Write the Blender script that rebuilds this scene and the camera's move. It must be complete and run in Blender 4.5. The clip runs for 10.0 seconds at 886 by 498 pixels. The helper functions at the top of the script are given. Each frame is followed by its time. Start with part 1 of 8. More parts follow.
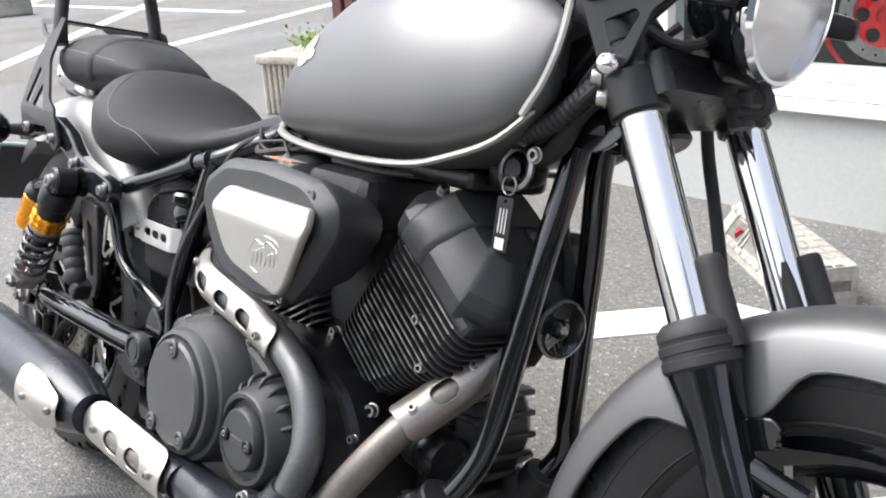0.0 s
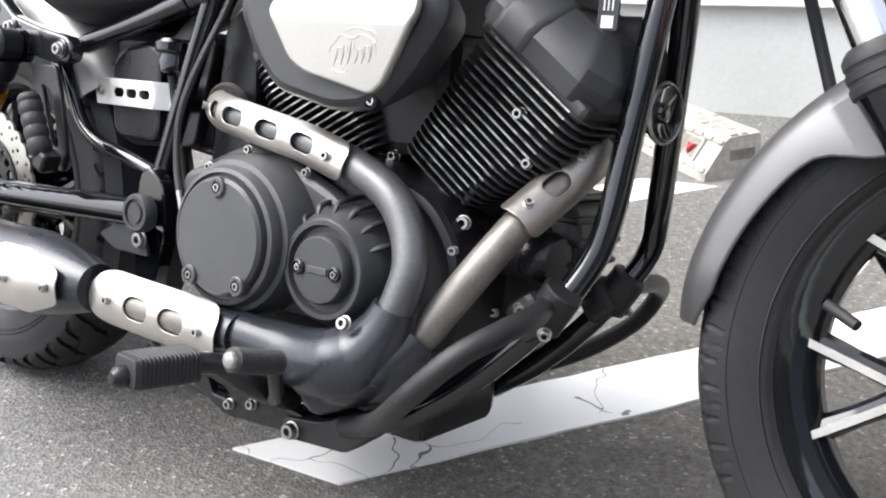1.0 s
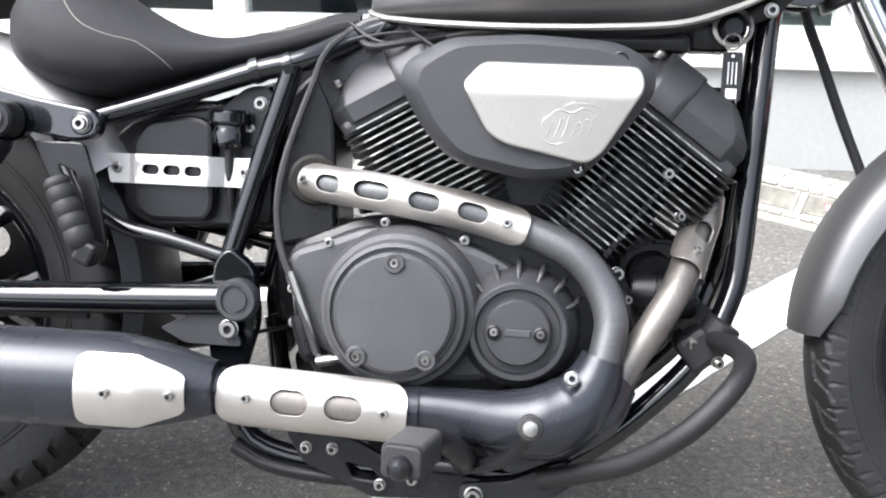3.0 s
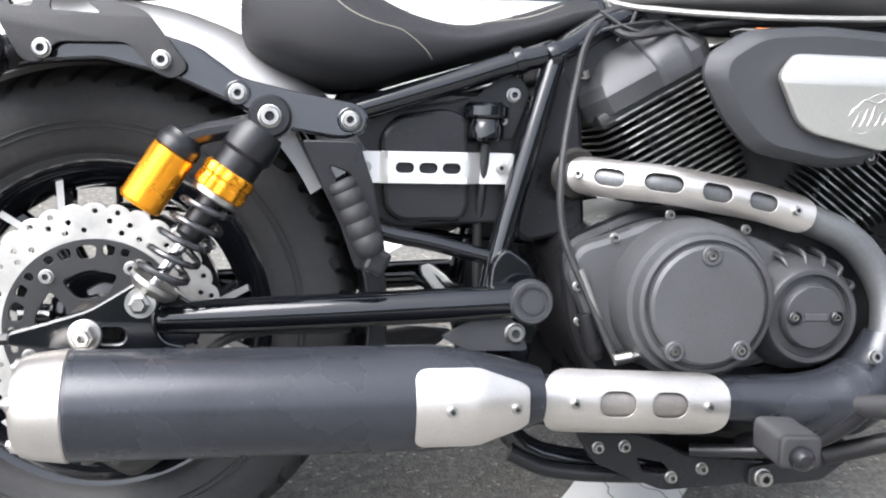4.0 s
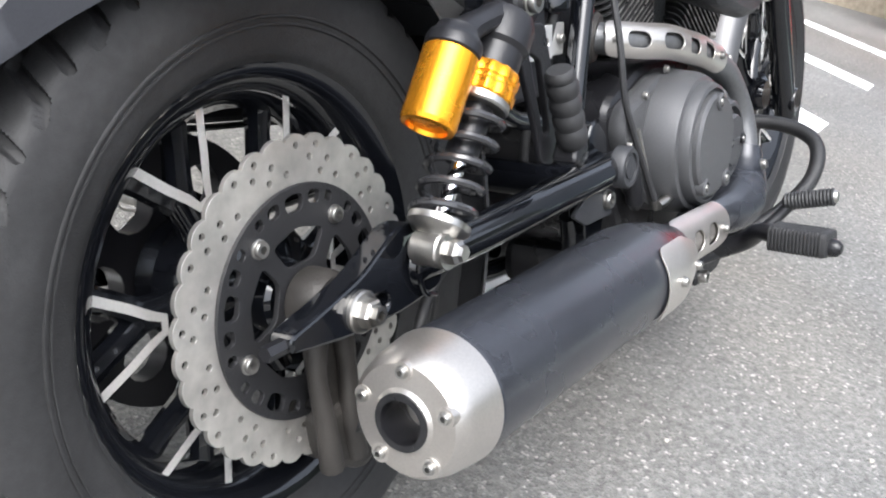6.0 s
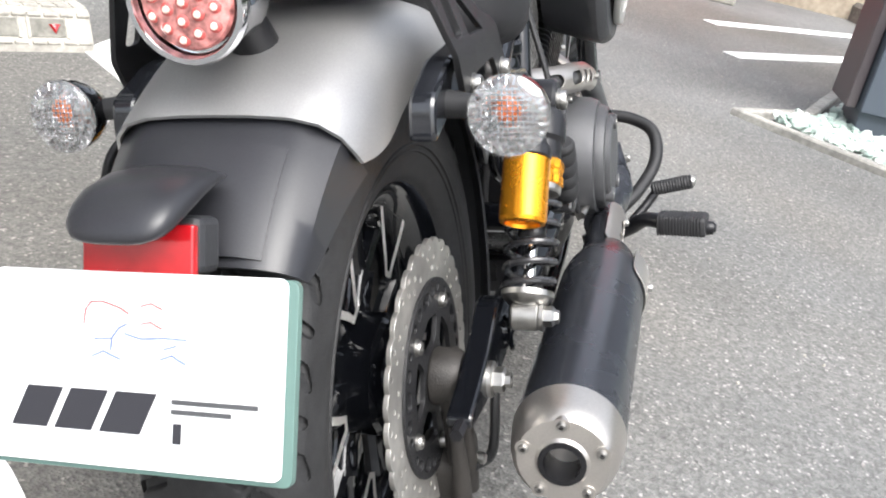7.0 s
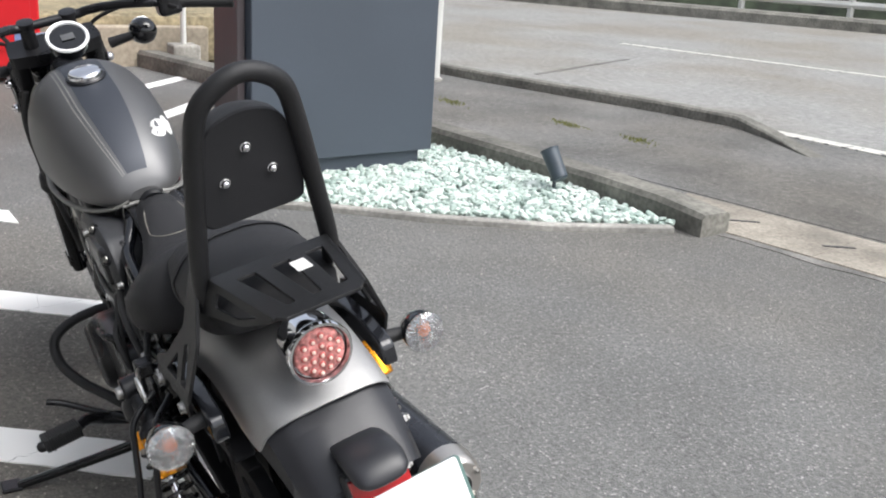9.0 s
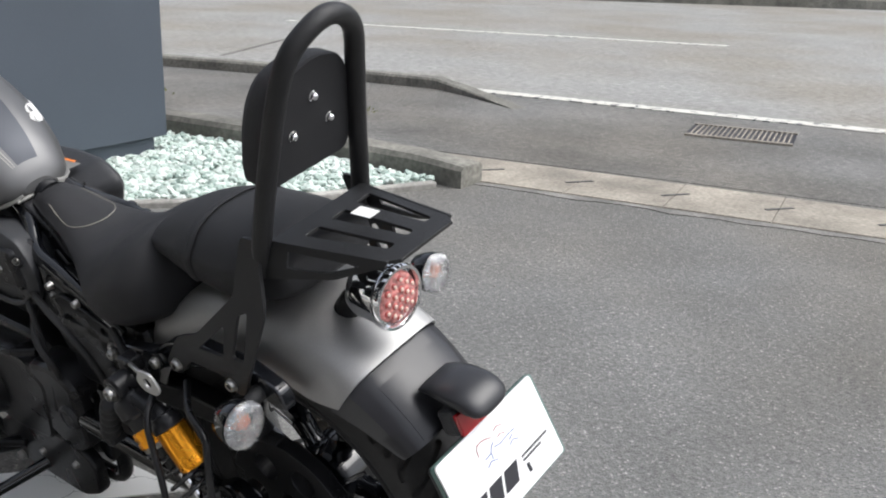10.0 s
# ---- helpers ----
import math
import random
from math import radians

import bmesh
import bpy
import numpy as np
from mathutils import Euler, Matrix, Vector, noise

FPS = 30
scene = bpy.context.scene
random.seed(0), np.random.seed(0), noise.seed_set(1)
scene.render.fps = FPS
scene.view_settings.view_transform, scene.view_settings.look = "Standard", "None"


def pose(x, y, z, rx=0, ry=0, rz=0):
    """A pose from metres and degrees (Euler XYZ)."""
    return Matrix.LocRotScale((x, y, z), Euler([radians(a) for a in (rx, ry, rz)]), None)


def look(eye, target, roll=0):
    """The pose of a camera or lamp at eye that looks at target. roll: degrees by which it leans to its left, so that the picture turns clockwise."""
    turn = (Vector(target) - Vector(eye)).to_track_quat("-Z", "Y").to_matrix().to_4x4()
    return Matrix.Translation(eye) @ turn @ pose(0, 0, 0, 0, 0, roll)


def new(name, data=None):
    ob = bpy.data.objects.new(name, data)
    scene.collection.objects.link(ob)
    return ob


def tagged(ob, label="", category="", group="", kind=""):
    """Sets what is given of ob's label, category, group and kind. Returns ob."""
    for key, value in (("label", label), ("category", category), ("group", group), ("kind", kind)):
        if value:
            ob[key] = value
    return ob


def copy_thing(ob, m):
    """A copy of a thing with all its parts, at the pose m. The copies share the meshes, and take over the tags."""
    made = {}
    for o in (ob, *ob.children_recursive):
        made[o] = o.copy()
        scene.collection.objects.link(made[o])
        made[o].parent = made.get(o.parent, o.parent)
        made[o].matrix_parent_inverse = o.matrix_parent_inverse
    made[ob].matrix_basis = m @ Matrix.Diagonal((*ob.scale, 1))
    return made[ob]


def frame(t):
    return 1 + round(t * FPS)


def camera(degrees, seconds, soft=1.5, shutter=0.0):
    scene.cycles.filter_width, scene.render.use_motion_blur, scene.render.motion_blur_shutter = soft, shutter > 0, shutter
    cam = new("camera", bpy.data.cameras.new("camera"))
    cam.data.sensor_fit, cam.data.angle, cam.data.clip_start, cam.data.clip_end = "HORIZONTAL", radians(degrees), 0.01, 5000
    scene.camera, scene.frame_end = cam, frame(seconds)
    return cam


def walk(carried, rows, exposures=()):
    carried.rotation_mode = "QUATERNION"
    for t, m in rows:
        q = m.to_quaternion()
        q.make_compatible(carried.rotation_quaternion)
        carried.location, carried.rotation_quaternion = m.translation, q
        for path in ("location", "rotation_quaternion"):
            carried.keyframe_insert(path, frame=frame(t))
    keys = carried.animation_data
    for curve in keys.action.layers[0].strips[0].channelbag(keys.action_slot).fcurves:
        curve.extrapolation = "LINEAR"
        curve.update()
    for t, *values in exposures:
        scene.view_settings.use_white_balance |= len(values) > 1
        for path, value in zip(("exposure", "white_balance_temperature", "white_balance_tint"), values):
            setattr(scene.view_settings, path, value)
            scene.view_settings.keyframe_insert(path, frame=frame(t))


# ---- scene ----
# ---- camera ----
cam = camera(48.6, 10.0, soft=2.0)
PATH = [
    (0, (1.8802, -0.6187, 0.9934), (0.4095, 0.5726, 0.3471), -3.76),
    (0.5, (1.748, -0.751, 0.9061), (0.4176, 0.5553, 0.1824), -2.96),
    (1, (1.61, -0.8751, 0.8073), (0.4708, 0.599, 0.0798), -3.88),
    (1.5, (1.4551, -0.9476, 0.7768), (0.5019, 0.6734, 0.096), -3.43),
    (2, (1.3062, -1.0723, 0.8167), (0.5661, 0.6916, 0.2328), -2.23),
    (2.2, (1.2401, -1.1326, 0.8356), (0.6169, 0.6815, 0.2695), -1.37),
    (3.3, (0.7355, -1.2159, 0.8746), (0.6265, 0.6549, 0.176), 2.49),
    (3.5, (0.5914, -1.2264, 0.8719), (0.5929, 0.6537, 0.1898), 3.62),
    (4, (0.2503, -1.1689, 0.8603), (0.5207, 0.6827, 0.1542), 3.79),
    (4.5, (-0.0368, -1.0555, 0.8141), (0.5445, 0.7006, 0.0537), 6.54),
    (5, (-0.2798, -0.9081, 0.7806), (0.7686, 0.6175, 0.0236), 9.82),
    (5.2, (-0.3472, -0.8338, 0.7677), (0.842, 0.5798, 0.0011), 9.63),
    (6.3, (-0.6762, -0.4405, 0.7524), (1.0017, 0.2948, -0.0501), 13.53),
    (6.5, (-0.715, -0.3639, 0.762), (1.0173, 0.2397, -0.0348), 12.89),
    (7, (-0.8859, -0.2204, 0.8798), (0.9101, 0.1238, 0.07), 12.42),
    (7.5, (-1.1189, -0.0822, 1.0304), (0.7364, 0.0161, 0.2899), 8.68),
    (8, (-1.2511, 0.1101, 1.1509), (0.6084, -0.1451, 0.4601), 7.59),
    (8.5, (-1.3253, 0.3182, 1.2309), (0.4848, -0.2139, 0.5672), 4.80),
    (9, (-1.3626, 0.6139, 1.2657), (0.2783, -0.3523, 0.6544), 3.63),
    (9.5, (-1.2521, 0.8586, 1.26), (0.1758, -0.4219, 0.6933), 0.31),
    (10, (-1.0562, 1.0642, 1.1862), (0.1341, -0.4217, 0.5737), 1.80),
]
walk(cam, [(t, look(eye, target, roll)) for t, eye, target, roll in PATH],
     [(0.0, 1.48, 6360, 11), (1.5, 1.74, 6340, 11), (2.2, 1.70, 6320, 11), (3.3, 1.92, 6220, 11), (5.0, 1.90, 6200, 11), (6.5, 1.60, 6270, 10), (7.0, 1.52, 6400, 10), (7.5, 1.05, 6420, 10), (8.0, 0.85, 6420, 10), (8.5, 0.80, 6420, 10), (9.0, 0.80, 6360, 10), (10.0, 0.67, 6340, 10)])

# ---- world and light: a bright overcast day ----
world = bpy.data.worlds.new("overcast_sky")
scene.world = world
world.use_nodes = True
wn, wl = world.node_tree.nodes, world.node_tree.links
bg = wn["Background"]
sky = wn.new("ShaderNodeTexSky")
sky.sky_type, sky.sun_disc = "NISHITA", False
sky.sun_elevation, sky.sun_rotation = radians(57), radians(234)
sky.air_density, sky.dust_density = 1.0, 4.0
hue = wn.new("ShaderNodeHueSaturation")
hue.inputs["Saturation"].default_value = 0.38
wl.new(sky.outputs[0], hue.inputs["Color"])
wl.new(hue.outputs[0], bg.inputs["Color"])
bg.inputs["Strength"].default_value = 0.15
sun_data = bpy.data.lights.new("sun", "SUN")
sun_data.energy, sun_data.angle, sun_data.color = 1.5, radians(50), (1.0, 0.98, 0.95)
sun = new("sun", sun_data)
sun.matrix_world = look((-5, -3.6, 9.5), (0, 0, 0))


# ---- materials ----
def mat(name, color, rough=0.5, metal=0.0, grain=0.0, gscale=40.0, bump=0.0, bscale=200.0, dirt=0.0, dscale=6.0, coat=0.0, spec=0.5, coat_rough=0.03):
    """A principled surface with fine grain, larger patches of dirt, and relief."""
    m = bpy.data.materials.new(name)
    m.use_nodes = True
    n, l = m.node_tree.nodes, m.node_tree.links
    b = n["Principled BSDF"]
    b.inputs["Base Color"].default_value = (*color, 1)
    b.inputs["Roughness"].default_value = rough
    b.inputs["Metallic"].default_value = metal
    b.inputs["Coat Weight"].default_value = coat
    b.inputs["Coat Roughness"].default_value = coat_rough
    b.inputs["Specular IOR Level"].default_value = spec
    co = n.new("ShaderNodeTexCoord")
    last = None

    def noise_node(scale, detail=4.0):
        t = n.new("ShaderNodeTexNoise")
        t.inputs["Scale"].default_value, t.inputs["Detail"].default_value = scale, detail
        l.new(co.outputs["Object"], t.inputs["Vector"])
        return t

    def shade(fac, amount, prev):
        mp = n.new("ShaderNodeMapRange")
        mp.inputs["From Min"].default_value, mp.inputs["From Max"].default_value = 0.3, 0.7
        mp.inputs["To Min"].default_value, mp.inputs["To Max"].default_value = 1 - amount, 1 + amount
        l.new(fac, mp.inputs["Value"])
        mx = n.new("ShaderNodeVectorMath")
        mx.operation = "SCALE"
        if prev is None:
            mx.inputs[0].default_value = color
        else:
            l.new(prev, mx.inputs[0])
        l.new(mp.outputs[0], mx.inputs["Scale"])
        return mx.outputs[0]

    if grain:
        last = shade(noise_node(gscale).outputs["Fac"], grain, last)
    if dirt:
        d = noise_node(dscale, 6.0)
        last = shade(d.outputs["Fac"], dirt, last)
        rr = n.new("ShaderNodeMapRange")
        rr.inputs["From Min"].default_value, rr.inputs["From Max"].default_value = 0.3, 0.7
        rr.inputs["To Min"].default_value, rr.inputs["To Max"].default_value = max(0.02, rough - 0.3 * dirt), min(1, rough + 0.3 * dirt)
        l.new(d.outputs["Fac"], rr.inputs["Value"])
        l.new(rr.outputs[0], b.inputs["Roughness"])
    if last is not None:
        l.new(last, b.inputs["Base Color"])
    if bump:
        bp = n.new("ShaderNodeBump")
        bp.inputs["Strength"].default_value, bp.inputs["Distance"].default_value = bump, 0.002
        l.new(noise_node(bscale, 3.0).outputs["Fac"], bp.inputs["Height"])
        l.new(bp.outputs[0], b.inputs["Normal"])
    return m


def asphalt(name, dark, light, speck, mottle=0.3, tint=(1.0, 1.0, 0.98), patchy=60.0):
    """Open-graded asphalt: dark binder, pale chips of stone, stains, relief."""
    m = bpy.data.materials.new(name)
    m.use_nodes = True
    n, l = m.node_tree.nodes, m.node_tree.links
    b = n["Principled BSDF"]
    co = n.new("ShaderNodeTexCoord")
    v = n.new("ShaderNodeTexVoronoi")
    v.inputs["Scale"].default_value = 190
    f = n.new("ShaderNodeTexNoise")
    f.inputs["Scale"].default_value, f.inputs["Detail"].default_value = patchy, 7
    g = n.new("ShaderNodeTexNoise")
    g.inputs["Scale"].default_value, g.inputs["Detail"].default_value = 1.3, 6
    for t in (v, f, g):
        l.new(co.outputs["Object"], t.inputs["Vector"])
    sep = n.new("ShaderNodeSeparateColor")
    l.new(v.outputs["Color"], sep.inputs[0])
    ramp = n.new("ShaderNodeValToRGB")
    e = ramp.color_ramp.elements
    e[0].position, e[0].color = 0.0, (dark * tint[0], dark * tint[1], dark * tint[2], 1)
    e[1].position, e[1].color = 0.955, (light * tint[0], light * tint[1], light * tint[2] * 0.98, 1)
    e2 = ramp.color_ramp.elements.new(0.985)
    e2.color = (speck, speck * 0.97, speck * 0.92, 1)
    l.new(sep.outputs[0], ramp.inputs[0])
    mp = n.new("ShaderNodeMapRange")
    mp.inputs["From Min"].default_value, mp.inputs["From Max"].default_value = 0.3, 0.7
    mp.inputs["To Min"].default_value, mp.inputs["To Max"].default_value = 1 - mottle, 1 + mottle * 0.8
    l.new(g.outputs["Fac"], mp.inputs["Value"])
    mp2 = n.new("ShaderNodeMapRange")
    mp2.inputs["From Min"].default_value, mp2.inputs["From Max"].default_value = 0.3, 0.7
    mp2.inputs["To Min"].default_value, mp2.inputs["To Max"].default_value = 0.75, 1.25
    l.new(f.outputs["Fac"], mp2.inputs["Value"])
    mul = n.new("ShaderNodeMath")
    mul.operation = "MULTIPLY"
    l.new(mp.outputs[0], mul.inputs[0])
    l.new(mp2.outputs[0], mul.inputs[1])
    sc = n.new("ShaderNodeVectorMath")
    sc.operation = "SCALE"
    l.new(ramp.outputs[0], sc.inputs[0])
    l.new(mul.outputs[0], sc.inputs["Scale"])
    w = n.new("ShaderNodeTexNoise")
    w.inputs["Scale"].default_value, w.inputs["Detail"].default_value = 0.42, 5
    l.new(co.outputs["Object"], w.inputs["Vector"])
    stain = n.new("ShaderNodeValToRGB")
    q = stain.color_ramp.elements
    q[0].position, q[0].color = 0.38, (0.90, 0.85, 0.78, 1)
    q[1].position, q[1].color = 0.60, (1.03, 1.035, 1.04, 1)
    l.new(w.outputs["Fac"], stain.inputs[0])
    tone = n.new("ShaderNodeVectorMath")
    tone.operation = "MULTIPLY"
    l.new(sc.outputs[0], tone.inputs[0])
    l.new(stain.outputs[0], tone.inputs[1])
    l.new(tone.outputs[0], b.inputs["Base Color"])
    b.inputs["Roughness"].default_value = 0.85
    bp = n.new("ShaderNodeBump")
    bp.inputs["Strength"].default_value, bp.inputs["Distance"].default_value = 0.7, 0.004
    l.new(v.outputs["Distance"], bp.inputs["Height"])
    bp2 = n.new("ShaderNodeBump")
    bp2.inputs["Strength"].default_value, bp2.inputs["Distance"].default_value = 0.5, 0.004
    l.new(f.outputs["Fac"], bp2.inputs["Height"])
    l.new(bp.outputs[0], bp2.inputs["Normal"])
    l.new(bp2.outputs[0], b.inputs["Normal"])
    return m


def line_paint(name, color=(0.80, 0.80, 0.78), wear=0.72):
    """White road paint, worn through in chips and cracks."""
    m = bpy.data.materials.new(name)
    m.use_nodes = True
    n, l = m.node_tree.nodes, m.node_tree.links
    b = n["Principled BSDF"]
    co = n.new("ShaderNodeTexCoord")
    f = n.new("ShaderNodeTexNoise")
    f.inputs["Scale"].default_value, f.inputs["Detail"].default_value = 14, 8
    v = n.new("ShaderNodeTexVoronoi")
    v.feature = "DISTANCE_TO_EDGE"
    v.inputs["Scale"].default_value = 5.5
    warp = n.new("ShaderNodeTexNoise")
    warp.inputs["Scale"].default_value = 9
    ad = n.new("ShaderNodeVectorMath")
    ad.operation = "MULTIPLY_ADD"
    ad.inputs[1].default_value = (0.12, 0.12, 0)
    l.new(co.outputs["Object"], warp.inputs["Vector"])
    l.new(warp.outputs["Color"], ad.inputs[0])
    l.new(co.outputs["Object"], ad.inputs[2])
    l.new(ad.outputs[0], v.inputs["Vector"])
    l.new(co.outputs["Object"], f.inputs["Vector"])
    cr = n.new("ShaderNodeMath")
    cr.operation = "LESS_THAN"
    cr.inputs[1].default_value = 0.0032
    l.new(v.outputs["Distance"], cr.inputs[0])
    gt = n.new("ShaderNodeMath")
    gt.operation = "GREATER_THAN"
    gt.inputs[1].default_value = wear
    l.new(f.outputs["Fac"], gt.inputs[0])
    g2 = n.new("ShaderNodeTexNoise")
    g2.inputs["Scale"].default_value = 2.2
    l.new(co.outputs["Object"], g2.inputs["Vector"])
    some = n.new("ShaderNodeMath")
    some.operation = "GREATER_THAN"
    some.inputs[1].default_value = 0.43
    l.new(g2.outputs["Fac"], some.inputs[0])
    both = n.new("ShaderNodeMath")
    both.operation = "MULTIPLY"
    l.new(cr.outputs[0], both.inputs[0])
    l.new(some.outputs[0], both.inputs[1])
    mx = n.new("ShaderNodeMath")
    mx.operation = "MAXIMUM"
    l.new(both.outputs[0], mx.inputs[0])
    l.new(gt.outputs[0], mx.inputs[1])
    mix = n.new("ShaderNodeMix")
    mix.data_type = "RGBA"
    mix.inputs["A"].default_value, mix.inputs["B"].default_value = (*color, 1), (0.16, 0.16, 0.155, 1)
    l.new(mx.outputs[0], mix.inputs["Factor"])
    l.new(mix.outputs["Result"], b.inputs["Base Color"])
    b.inputs["Roughness"].default_value = 0.6
    bp = n.new("ShaderNodeBump")
    bp.inputs["Strength"].default_value, bp.inputs["Distance"].default_value = 0.4, 0.002
    l.new(f.outputs["Fac"], bp.inputs["Height"])
    l.new(bp.outputs[0], b.inputs["Normal"])
    return m


def glass(name, color, gloss=0.1):
    """A thin clear sheet: light passes, and a part of it is mirrored."""
    m = bpy.data.materials.new(name)
    m.use_nodes = True
    n, l = m.node_tree.nodes, m.node_tree.links
    n.remove(n["Principled BSDF"])
    tr, gl, mx = (n.new("ShaderNode" + k) for k in ("BsdfTransparent", "BsdfGlossy", "MixShader"))
    tr.inputs[0].default_value = (*color, 1)
    gl.inputs["Roughness"].default_value = 0.02
    mx.inputs[0].default_value = gloss
    l.new(tr.outputs[0], mx.inputs[1])
    l.new(gl.outputs[0], mx.inputs[2])
    l.new(mx.outputs[0], n["Material Output"].inputs[0])
    return m


